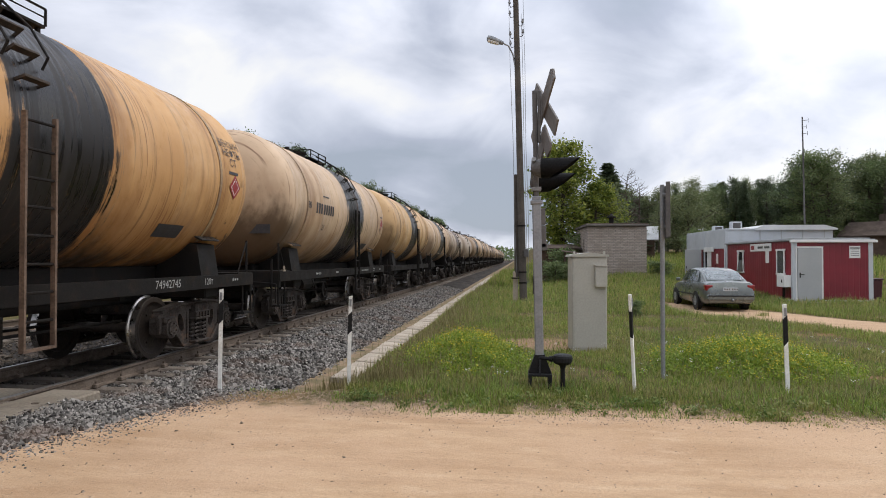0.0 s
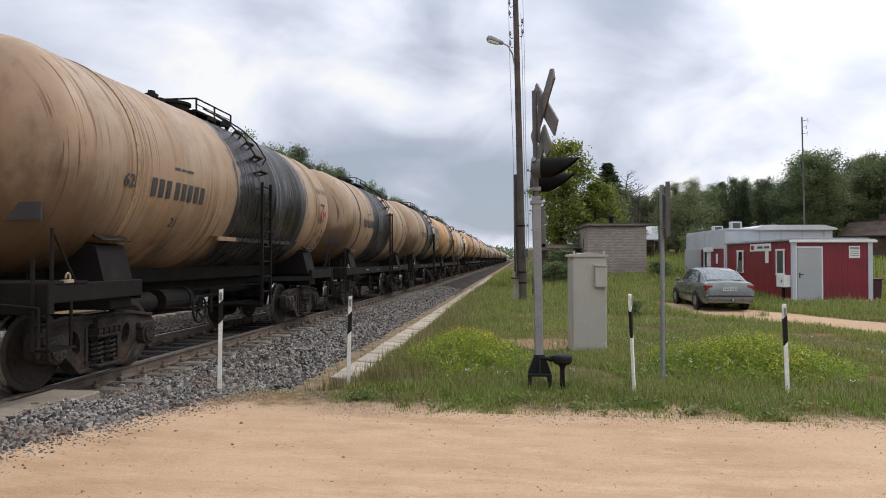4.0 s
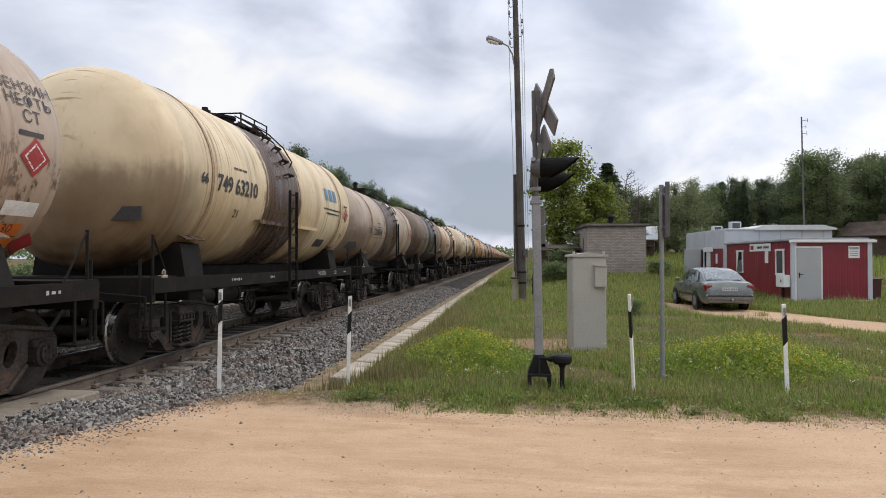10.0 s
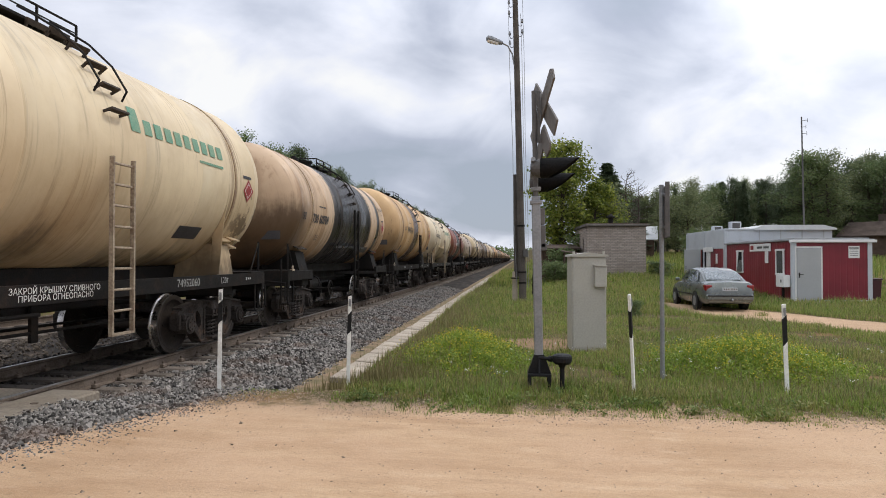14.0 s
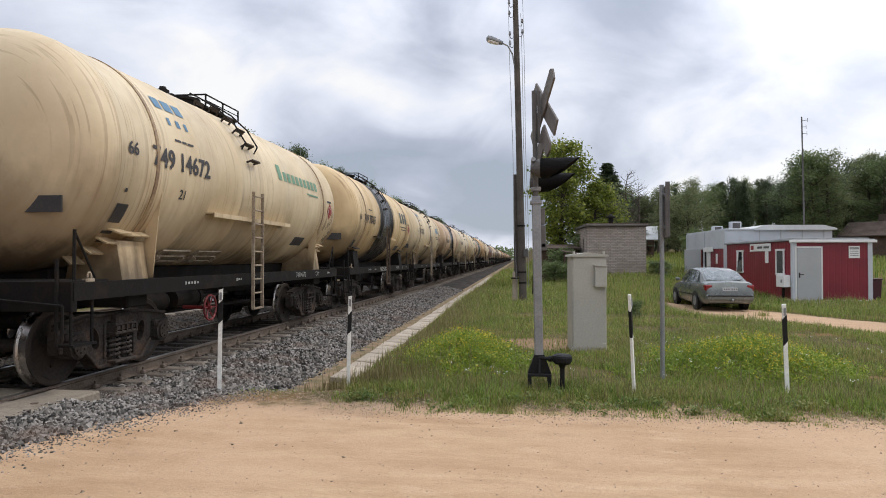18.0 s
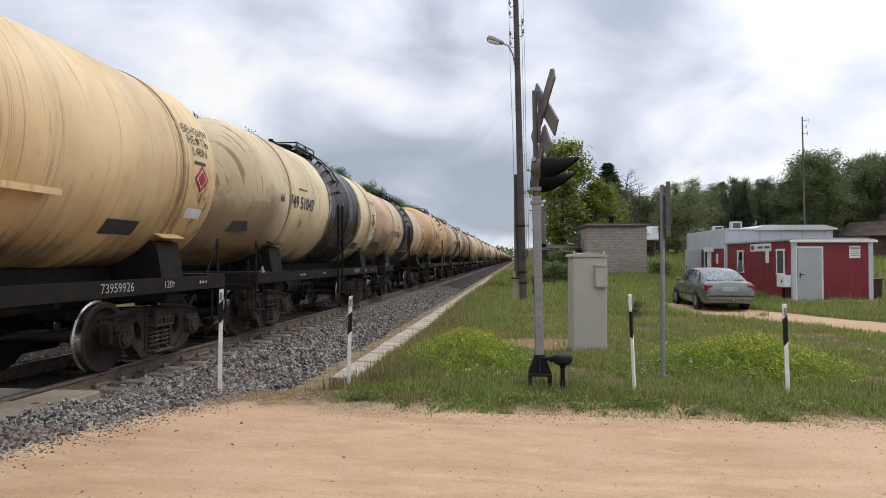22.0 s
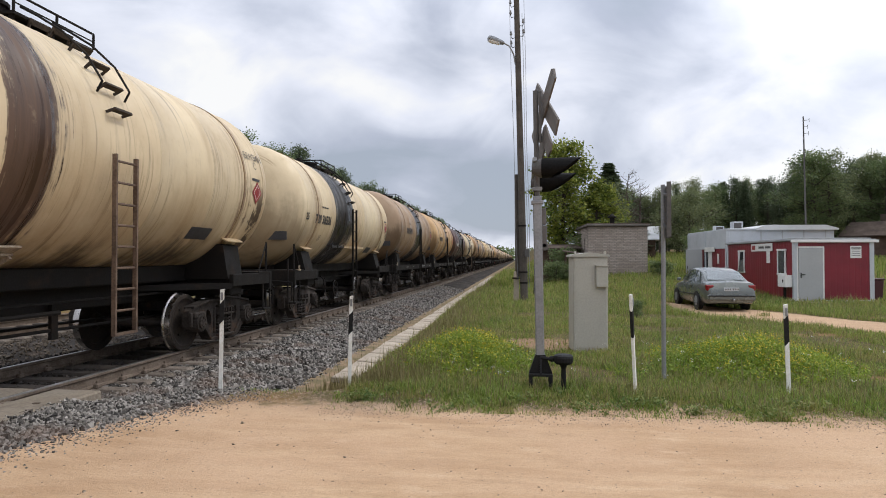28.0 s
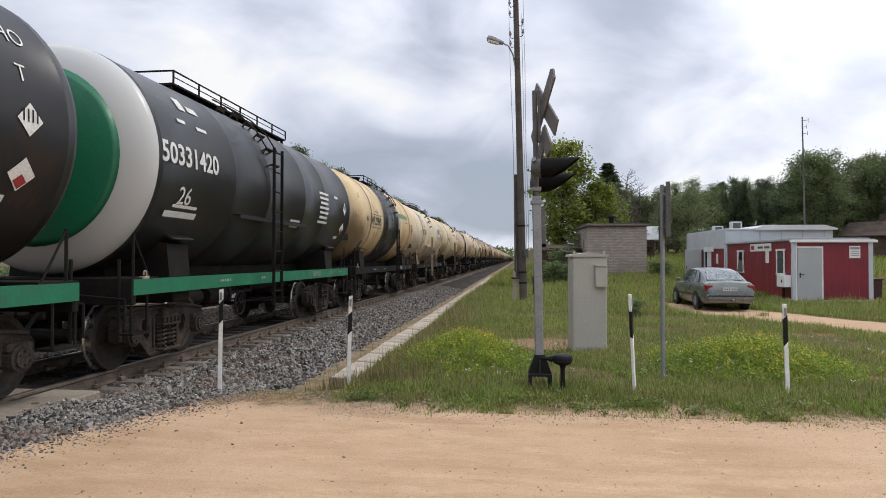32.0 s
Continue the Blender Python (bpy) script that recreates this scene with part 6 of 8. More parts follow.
edge_sign()


def utility_pole():
    p = thing("utility_pole", (0.22, 24.1, 0), "tall weathered wooden pole with a street lamp and insulators", "utility pole")
    lean = pose(0, 0, 0, 0, -1.35, 0)
    part("pole", B(rod((0, 0, -0.3), (0, 0, 13.0), 0.145, 14, 0.10)), WOODPOLE, p, m=lean)
    for z, sx in ((11.3, -1), (10.9, -1), (10.1, -1), (9.75, -1), (11.6, 1), (10.55, 1), (10.15, 1), (12.0, 1)):
        part("hook", B(pipe([(sx * 0.10, 0, z), (sx * 0.20, 0, z - 0.03), (sx * 0.24, 0, z + 0.06), (sx * 0.24, 0, z + 0.16)], 0.012, 6)), STEEL, p, m=lean)
        part("insulator", B(lathe([(z + 0.10, 0.03), (z + 0.12, 0.05), (z + 0.17, 0.05), (z + 0.19, 0.03), (z + 0.24, 0.035), (z + 0.26, 0.01)], "Z", 12, (sx * 0.24, 0, 0))), GALV, p, m=lean)
    part("lamp_arm", B(pipe([(-0.10, -0.03, 9.05), (-0.16, -0.06, 9.45), (-0.32, -0.14, 9.75), (-0.55, -0.22, 9.86)], 0.028, 8)), GALV, p, m=lean)
    head = part("lamp_head", B(lathe([(0.0, 0.03), (0.03, 0.07), (0.20, 0.10), (0.52, 0.13), (0.64, 0.11), (0.68, 0.03)], "Y", 16)), GALV, p, "grey street lamp head", m=lean @ pose(-0.50, -0.20, 9.84, 14, 0, 112))
    part("lamp_glass", B(lathe([(0.16, 0.03), (0.20, 0.08), (0.50, 0.11), (0.62, 0.09), (0.65, 0.02)], "Y", 14, (0, 0, -0.05))), TRIMWHITE, head)
    for sx, zt in ((-0.26, 13.0), (0.27, 13.0), (0.19, 11.0)):
        part("down_cable", B(pipe([(sx, -0.02, zt), (sx * 1.05, -0.02, 9.0), (sx * 0.9, -0.03, 6.0), (sx, -0.05, 3.2), (sx * 0.8, -0.05, 0.6)], 0.009, 5)), GALV, p, m=lean)
    for z in (0.75, 1.15, 2.9):
        part("pole_band", B(rod((-0.0, 0, z), (0, 0, z + 0.06), 0.155, 14)), STEEL, p, m=lean)
    part("switch_box", B(box(0.10, -0.16, 1.9, 0.16, 0.10, 0.30, 0.01)), SIGNGREY, p)
    q = thing("short_pole", (-0.02, 24.3, 0), "dark short wooden pole bolted to a concrete stub", "pole")
    part("pole", B(rod((0, 0, 1.0), (-0.05, 0, 4.9), 0.10, 12, 0.075)), WOODPOLE, q)
    part("stub", B(box(-0.06, 0, 0.45, 0.22, 0.2, 1.5, 0.02, None, 0.85)), CONCRETE, q, "concrete stub")
    part("tie_bar", B(box(0.06, -0.14, 0.95, 0.55, 0.04, 0.05, 0.005)), STEEL, q)


utility_pole()


# ---- brick hut, shed and lean-to ----
def brick_material():
    m, nt, b = graph("silicate_brick")
    tc = nt.nodes.new("ShaderNodeTexCoord").outputs["Object"]
    sep = nt.nodes.new("ShaderNodeSeparateXYZ")
    nt.links.new(tc, sep.inputs[0])
    cmb = nt.nodes.new("ShaderNodeCombineXYZ")
    put(nt, cmb.inputs[0], calc(nt, "ADD", sep.outputs[0], sep.outputs[1]))
    put(nt, cmb.inputs[1], sep.outputs[2])
    br = nt.nodes.new("ShaderNodeTexBrick")
    nt.links.new(cmb.outputs[0], br.inputs["Vector"])
    br.inputs["Scale"].default_value = 1.0
    br.inputs["Brick Width"].default_value, br.inputs["Row Height"].default_value, br.inputs["Mortar Size"].default_value = 0.25, 0.085, 0.010
    br.inputs["Color1"].default_value, br.inputs["Color2"].default_value = (0.40, 0.345, 0.30, 1), (0.29, 0.245, 0.21, 1)
    br.inputs["Mortar"].default_value = (0.19, 0.165, 0.145, 1)
    n = noise_of(nt, 0.9, 6)
    put(nt, b.inputs["Base Color"], blend(nt, calc(nt, "MULTIPLY", ranged(nt, n, 0.45, 0.7), 0.4), br.outputs[0], (0.20, 0.16, 0.13)))
    b.inputs["Roughness"].default_value = 0.9
    bumped(nt, b, calc(nt, "MULTIPLY", br.outputs["Fac"], -1.0), 0.5, 0.01)
    return m


def brick_hut():
    z = ground_z(4.5, 35.5)
    h = thing("brick_hut", (3.80, 35.2, z - 0.1), "small grey-beige brick hut with a flat roof slab", "hut", rz=2)
    w = brick_material()
    W, D, H, t = 3.15, 4.6, 2.75, 0.25
    part("front_wall", B(box(W / 2, t / 2, H / 2, W, t, H, 0)), w, h)
    part("back_wall", B(box(W / 2, D - t / 2, H / 2, W, t, H, 0)), w, h)
    # side wall with a narrow window opening
    part("side_wall", B(box(t / 2, 0.7 + t / 2, H / 2, t - 0.004, 0.9, H, 0), box(t / 2, 3.0, H / 2, t - 0.004, 2.6, H, 0), box(t / 2, 1.45, 0.6, t - 0.004, 0.6, 1.2, 0), box(t / 2, 1.45, 2.45, t - 0.004, 0.6, 0.6, 0)), w, h)
    part("side_wall", B(box(W - t / 2, D / 2, H / 2, t - 0.004, D - 2 * t, H, 0)), w, h)
    part("window_frame", B(box(0.08, 1.45, 1.68, 0.05, 0.58, 0.9, 0)), OLDWOOD, h, "dark old window frame")
    part("roof_slab", B(box(W / 2, D / 2, H + 0.06, W + 0.22, D + 0.3, 0.13, 0.03)), CONCRETE_DARK, h, "dark stained concrete roof slab")
    part("roof_felt", B(box(W / 2, D / 2, H + 0.15, W + 0.14, D + 0.22, 0.05, 0.02)), OLDROOF, h)
    part("vent_cap", B(rod((1.5, 1.3, H + 0.2), (1.5, 1.3, H + 0.55), 0.13, 10), rod((1.5, 1.3, H + 0.55), (1.5, 1.3, H + 0.62), 0.26, 10), rod((1.5, 1.3, H + 0.62), (1.5, 1.3, H + 0.78), 0.2, 10, 0.04)), STEEL, h)
    s = thing("board_shed", (1.35, 37.0, ground_z(2.0, 37) - 0.15), "dark old boarded shed beside the brick hut", "shed", rz=4)
    for i in range(12):
        part("board", B(box(0.09 + i * 0.172, 0.02 * (i % 2), 0.95, 0.162, 0.03, 1.9 + 0.05 * (i % 3), 0)), OLDWOOD, s)
    part("side_board", B(box(0.02, 1.0, 0.95, 0.04, 2.0, 1.9, 0)), OLDWOOD, s)
    part("side_board", B(box(2.06, 1.0, 0.95, 0.04, 2.0, 1.9, 0)), OLDWOOD, s)
    part("back_board", B(box(1.04, 2.0, 0.95, 2.0, 0.04, 1.9, 0)), OLDWOOD, s)
    part("roof", B(box(1.04, 1.0, 2.06, 2.5, 2.5, 0.08, 0, Euler((radians(6), 0, 0)).to_matrix())), OLDROOF, s)
    b = thing("lean_to_sheet", (2.45, 34.4, ground_z(2.8, 34.4)), "grey roofing sheet propped low beside the hut", "roofing sheet")
    part("sheet", B(box(0.7, 0.5, 1.42, 1.5, 1.2, 0.04, 0, Euler((radians(4), radians(9), 0)).to_matrix())), OLDROOF, b)
    for px, py, hh in ((0.1, 0.1, 1.5), (0.1, 0.95, 1.5), (1.3, 0.1, 1.32), (1.3, 0.95, 1.32)):
        part("prop", B(box(px, py, hh / 2 - 0.05, 0.07, 0.07, hh, 0)), OLDWOOD, b)


CONCRETE_DARK = mat("stained_concrete", (0.13, 0.115, 0.10), 0.9, 0, (0.07, 0.06, 0.055), 1.5, 25, 0.4)
brick_hut()

GLASS, _nt, _b = graph("window_glass")
_b.inputs["Base Color"].default_value = (0.05, 0.06, 0.06, 1)
_b.inputs["Roughness"].default_value, _b.inputs["Specular IOR Level"].default_value = 0.04, 0.9


# ---- site cabins ----
def window_on(parent, x, y, z, w, h, axis, tilt=0.0):
    """Window in a wall that faces -x or -y; parts: frame bars, pane."""
    win = child("window", finish(B(box(0, 0, 0, *((0.05, w + 0.02, h + 0.02) if axis == "x" else (w + 0.02, 0.05, h + 0.02)))), "window", BLACK), parent, "white framed cabin window", pose(x, y, z))
    t = 0.07
    for u, v, a, b_ in ((0, h / 2, w + 2 * t, t), (0, -h / 2, w + 2 * t, t), (-w / 2, 0, t, h), (w / 2, 0, t, h)):
        g = box(-0.03, u, v, 0.05, a, b_, 0.006) if axis == "x" else box(u, -0.03, v, a, 0.05, b_, 0.006)
        part("frame_bar", B(g), TRIMWHITE, win)
    g = box(-0.028, 0, 0, 0.012, w - 0.04, h - 0.04) if axis == "x" else box(0, -0.028, 0, w - 0.04, 0.012, h - 0.04)
    part("pane", B(g), GLASS, win, m=pose(0, 0, 0, 0, tilt, 0) if axis == "x" else None)
    if tilt:
        part("sash_bar", B(box(-0.08, w * 0.25, 0, 0.03, 0.05, h, 0)), TRIMWHITE, win, m=pose(0, 0, 0, tilt * 1.5, 0, 0))
    return win


def site_cabins():
    W, D, H = 2.88, 6.6, 2.36
    z0 = ground_z(11.5, 25.6)
    c = thing("site_cabin", (10.37, 25.36, z0 - 0.03), "dark red metal site cabin with a grey door and pale trim", "cabin", "red site cabins", rz=3)
    part("front_wall", B(box(W / 2, 0.03, H / 2 + 0.04, W - 0.1, 0.06, H - 0.1)), REDWALL, c)
    part("side_wall", B(box(0.03, D / 2, H / 2 + 0.04, 0.06, D - 0.1, H - 0.1)), REDWALL, c)
    part("side_wall", B(box(W - 0.03, D / 2, H / 2 + 0.04, 0.06, D - 0.1, H - 0.1)), REDWALL, c)
    part("back_wall", B(box(W / 2, D - 0.03, H / 2 + 0.04, W - 0.1, 0.06, H - 0.1)), REDWALL, c)
    for px, py in ((0, 0), (W, 0), (0, D), (W, D)):
        part("corner_post", B(box(px + (0.06 if px == 0 else -0.06), py + (0.055 if py == 0 else -0.055), H / 2, 0.17, 0.15, H, 0.012)), GREYWALL, c, "pale grey corner post")
    part("base_rail", B(box(W / 2, 0.04, 0.06, W - 0.3, 0.10, 0.12, 0.008)), GREYWALL, c)
    part("base_rail", B(box(0.04, D / 2, 0.06, 0.10, D - 0.3, 0.12, 0.008)), GREYWALL, c)
    part("roof", B(box(W / 2, D / 2, H + 0.03, W + 0.16, D + 0.12, 0.07, 0.01), box(W / 2, D / 2, H + 0.085, W - 0.1, D - 0.1, 0.05, 0.01)), OLDGREY, c)
    part("fascia", B(box(W / 2, -0.07, H - 0.02, W + 0.3, 0.06, 0.10, 0.008)), TRIMWHITE, c, "white roof edge trim")
    d = part("door", B(box(0.58, -0.035, 1.07, 0.88, 0.05, 2.02, 0.008)), DOORGREY, c, "closed grey metal door")
    part("door_handle", B(rod((0.22, -0.06, 1.08), (0.22, -0.11, 1.08), 0.012, 6), rod((0.22, -0.11, 1.08), (0.35, -0.11, 1.08), 0.012, 6), box(0.22, -0.065, 1.05, 0.04, 0.01, 0.2)), BLACK, d)
    for u, v, a, b_ in ((0.105, 1.08, 0.05, 2.10), (1.055, 1.08, 0.05, 2.10), (0.58, 2.115, 1.0, 0.05)):
        part("door_frame", B(box(u, -0.02, v, a, 0.05, b_, 0.004)), TRIMWHITE, c)
    n = part("notice", B(box(2.24, -0.012, 1.93, 0.40, 0.012, 0.46, 0.003)), TRIMWHITE, c, "white paper notice")
    for i in range(5):
        part("notice_line", B(box(2.24, -0.020, 2.08 - i * 0.07, 0.30 if i else 0.34, 0.004, 0.045 if i == 0 else 0.016)), SIGNGREY, n)
    window_on(c, -0.005, 0.95, 1.55, 0.62, 0.95, "x")
    window_on(c, -0.005, 4.85, 1.55, 0.62, 0.95, "x", 8)
    sg = part("sign_board", B(box(-0.03, 2.75, 2.15, 0.03, 2.0, 0.32, 0.004)), TRIMWHITE, c, "white sign board with grey lettering")
    part("sign_mark", B(box(-0.049, 3.5, 2.15, 0.006, 0.3, 0.18, 0)), REDL, sg)
    for i in range(2):
        part("sign_line", B(box(-0.049, 2.75 - i * 0.62, 2.15, 0.006, 0.5, 0.09, 0)), SIGNGREY, sg)
    part("notice", B(box(-0.02, 2.15, 1.75, 0.02, 0.3, 0.5, 0.004)), TRIMWHITE, c)
    mb = part("meter_cabinet", B(box(-0.16, 0.42, 0.82, 0.26, 0.62, 0.46, 0.012)), TRIMWHITE, c, "white electric meter cabinet")
    part("lock", B(box(-0.295, 0.30, 0.82, 0.01, 0.06, 0.12)), BLACK, mb)
    part("meter_post", B(box(-0.16, 0.42, 0.28, 0.08, 0.08, 0.60)), STEEL, c)
    # taller cabin behind, grey upper half and a low white roof
    z1 = ground_z(11, 35)
    e = thing("site_cabin", (10.15, 32.4, z1 - 0.62), "red and pale grey site cabin with a white sheet roof", "cabin", "red site cabins", rz=2)
    W2, D2, H2 = 5.0, 6.2, 2.95
    part("lower_wall", B(box(0.05, D2 / 2, 1.0, 0.1, D2, 2.0)), REDWALL, e)
    part("upper_wall", B(box(0.04, D2 / 2, 2.45, 0.14, D2 + 0.04, 0.9, 0.01)), GREYWALL, e, "pale grey upper wall panel")
    part("front_wall", B(box(W2 / 2, 0.05, 1.45, W2 - 0.2, 0.1, 2.9)), GREYWALL, e)
    part("side_wall", B(box(W2 - 0.05, D2 / 2, 1.45, 0.1, D2, 2.9)), GREYWALL, e)
    part("back_wall", B(box(W2 / 2, D2 - 0.05, 1.45, W2 - 0.2, 0.1, 2.9)), GREYWALL, e)
    for py in (0.06, 3.1, D2 - 0.06):
        part("corner_post", B(box(-0.03, py, 1.45, 0.06, 0.16, 2.92, 0.008)), GREYWALL, e)
    part("roof", B(prism([(1.35, 2.90), (W2 + 0.15, 2.90), (W2 + 0.15, 2.98), (W2 - 0.45, 3.14), (1.75, 3.14), (1.35, 2.98)], "Y", -0.15, D2 + 0.15)), ROOFGREY, e, "low white sheet roof")
    part("flat_roof", B(box(0.68, D2 / 2, 2.94, 1.4, D2 + 0.1, 0.08, 0.01)), GREYWALL, e)
    for u in (1.6, 2.6, 3.6, 4.6):
        part("panel_joint", B(box(u, -0.012, 2.3, 0.04, 0.02, 1.2)), DOORGREY, e)
    part("sign_board", B(box(-0.09, 2.3, 1.98, 0.03, 1.5, 0.24, 0.004)), TRIMWHITE, e)
    dr = part("door", B(box(0, 0.42, 1.0, 0.05, 0.84, 1.95, 0.008)), DOORGREY, e, "grey metal door standing open", m=pose(-0.06, 3.55, 0.03, 0, 0, 72))
    part("door_handle", B(box(-0.05, 0.76, 1.0, 0.06, 0.03, 0.14)), BLACK, dr)
    # black plate on the solid wall paints the unlit inside of the doorway
    part("doorway", B(box(-0.006, 3.08, 1.03, 0.02, 0.78, 1.9)), BLACK, e, "black panel painting the dark of an open doorway")
    part("door_frame", B(box(-0.02, 2.66, 1.03, 0.05, 0.06, 1.98), box(-0.02, 2.36, 1.03, 0.03, 0.5, 1.98)), TRIMWHITE, e)
    part("notice", B(box(-0.02, 1.2, 1.5, 0.02, 0.24, 0.5)), TRIMWHITE, e)
    for px, py, a, b_ in ((1.55, 3.0, 0.55, 0.5), (0.75, 3.4, 0.5, 0.28)):
        v = part("roof_unit", B(box(px, py, 2.98 + b_ / 2, a, 0.35, b_, 0.02)), GREYWALL, e, "pale grey air conditioning unit")
        part("grille", B(box(px, py - 0.18, 2.98 + b_ / 2, a * 0.7, 0.01, b_ * 0.7)), SIGNGREY, v)
    m = thing("aerial_mast", (15.15, 35.5, ground_z(15.2, 36)), "thin dark aerial mast behind the cabins", "mast")
    part("mast", B(rod((0, 0, 0), (-0.12, 0, 8.4), 0.055, 8, 0.035)), SIGNGREY, m)
    for z, w in ((8.2, 0.28), (7.85, 0.2), (7.5, 0.24)):
        part("aerial", B(rod((-0.1, 0, z), (-0.1 + w, 0, z + 0.02), 0.014, 6), rod((-0.1 + w, 0, z - 0.1), (-0.1 + w, 0, z + 0.12), 0.012, 6)), GALV, m)
    g = thing("waste_bin", (13.55, 26.3, ground_z(13.6, 26.3)), "dark maroon plastic waste bin beside the cabin", "bin")
    part("body", B(box(0.1, 0, 0.40, 0.42, 0.45, 0.80, 0.02, None, 1.15)), BINRED, g)
    part("lid", B(box(0.1, 0, 0.84, 0.54, 0.58, 0.06, 0.02)), BINRED, g)
    s = thing("concrete_step", (10.9, 24.75, ground_z(10.9, 24.8)), "flat pale concrete step in front of the cabin door", "step")
    part("slab", B(box(0.0, 0, 0.03, 1.1, 0.5, 0.10, 0.01)), CONCRETE, s)


OLDGREY = mat("grey_roof_sheet", (0.33, 0.34, 0.35), 0.6, 0.1, (0.24, 0.25, 0.25), 1.5, 30, 0.2)
BINRED = mat("maroon_plastic", (0.06, 0.012, 0.016), 0.5, 0, (0.05, 0.01, 0.014), 3, 30, 0.05)
site_cabins()


# ---- far houses ----
def far_house(x, y, rz, w, d, h, wall, roof, label, pitch=0.55):
    o = thing("house", (x, y, ground_z(x, y) - 0.2), label, "house", rz=rz)
    part("wall", B(prism([(-w / 2, 0), (w / 2, 0), (w / 2, h), (0, h + pitch * w / 2), (-w / 2, h)], "Y", 0, d)), wall, o)
    for s in (-1, 1):
        part("roof", B(prism([(0, h + pitch * w / 2 + 0.1), (s * (w / 2 + 0.4), h - pitch * 0.4 + 0.08), (s * (w / 2 + 0.4), h - pitch * 0.4 - 0.02), (0, h + pitch * w / 2)], "Y", -0.4, d + 0.4)), roof, o)
    for u in (-w * 0.22, w * 0.22):
        win = part("window", B(box(u, -0.03, h * 0.55, 0.8, 0.06, 1.0, 0.01)), TRIMWHITE, o)
        part("pane", B(box(u, -0.065, h * 0.55, 0.66, 0.02, 0.86)), GLASS, win)
    part("chimney", B(box(0.3, d * 0.6, h + pitch * w / 2 + 0.3, 0.5, 0.5, 1.0, 0.02)), OLDROOF, o)
    return o


far_house(38.2, 64, 40, 4.4, 6.5, 2.6, OLDWOOD, OLDROOF, "old brown wooden house with a dark roof among trees")
far_house(14.6, 70, 78, 4.4, 6, 2.2, OLDWOOD, ROOFGREY, "dark wooden house with a pale roof behind the meadow")
# ---- parked car ----
def car_paint():
    m, nt, b = graph("grey_green_car_paint")
    n = noise_of(nt, 3.0, 5)
    put(nt, b.inputs["Base Color"], blend(nt, ranged(nt, n, 0.35, 0.7), (0.150, 0.166, 0.160), (0.125, 0.140, 0.135)))
    b.inputs["Metallic"].default_value = 0.45
    put(nt, b.inputs["Roughness"], ranged(nt, n, 0.3, 0.7, 0.24, 0.34))
    b.inputs["Coat Weight"].default_value, b.inputs["Coat Roughness"].default_value = 0.5, 0.08
    return m


def loft(stations, cap=True):
    """Skins rings of equal length, mirrored sections given as closed rings."""
    def add(bm):
        rings = [[bm.verts.new(p) for p in st] for st in stations]
        n = len(rings[0])
        for a, b in zip(rings, rings[1:]):
            for i in range(n):
                bm.faces.new((a[i], a[(i + 1) % n], b[(i + 1) % n], b[i]))
        if cap:
            bm.faces.new(rings[0][::-1])
            bm.faces.new(rings[-1])
        bmesh.ops.recalc_face_normals(bm, faces=bm.faces)
    return add


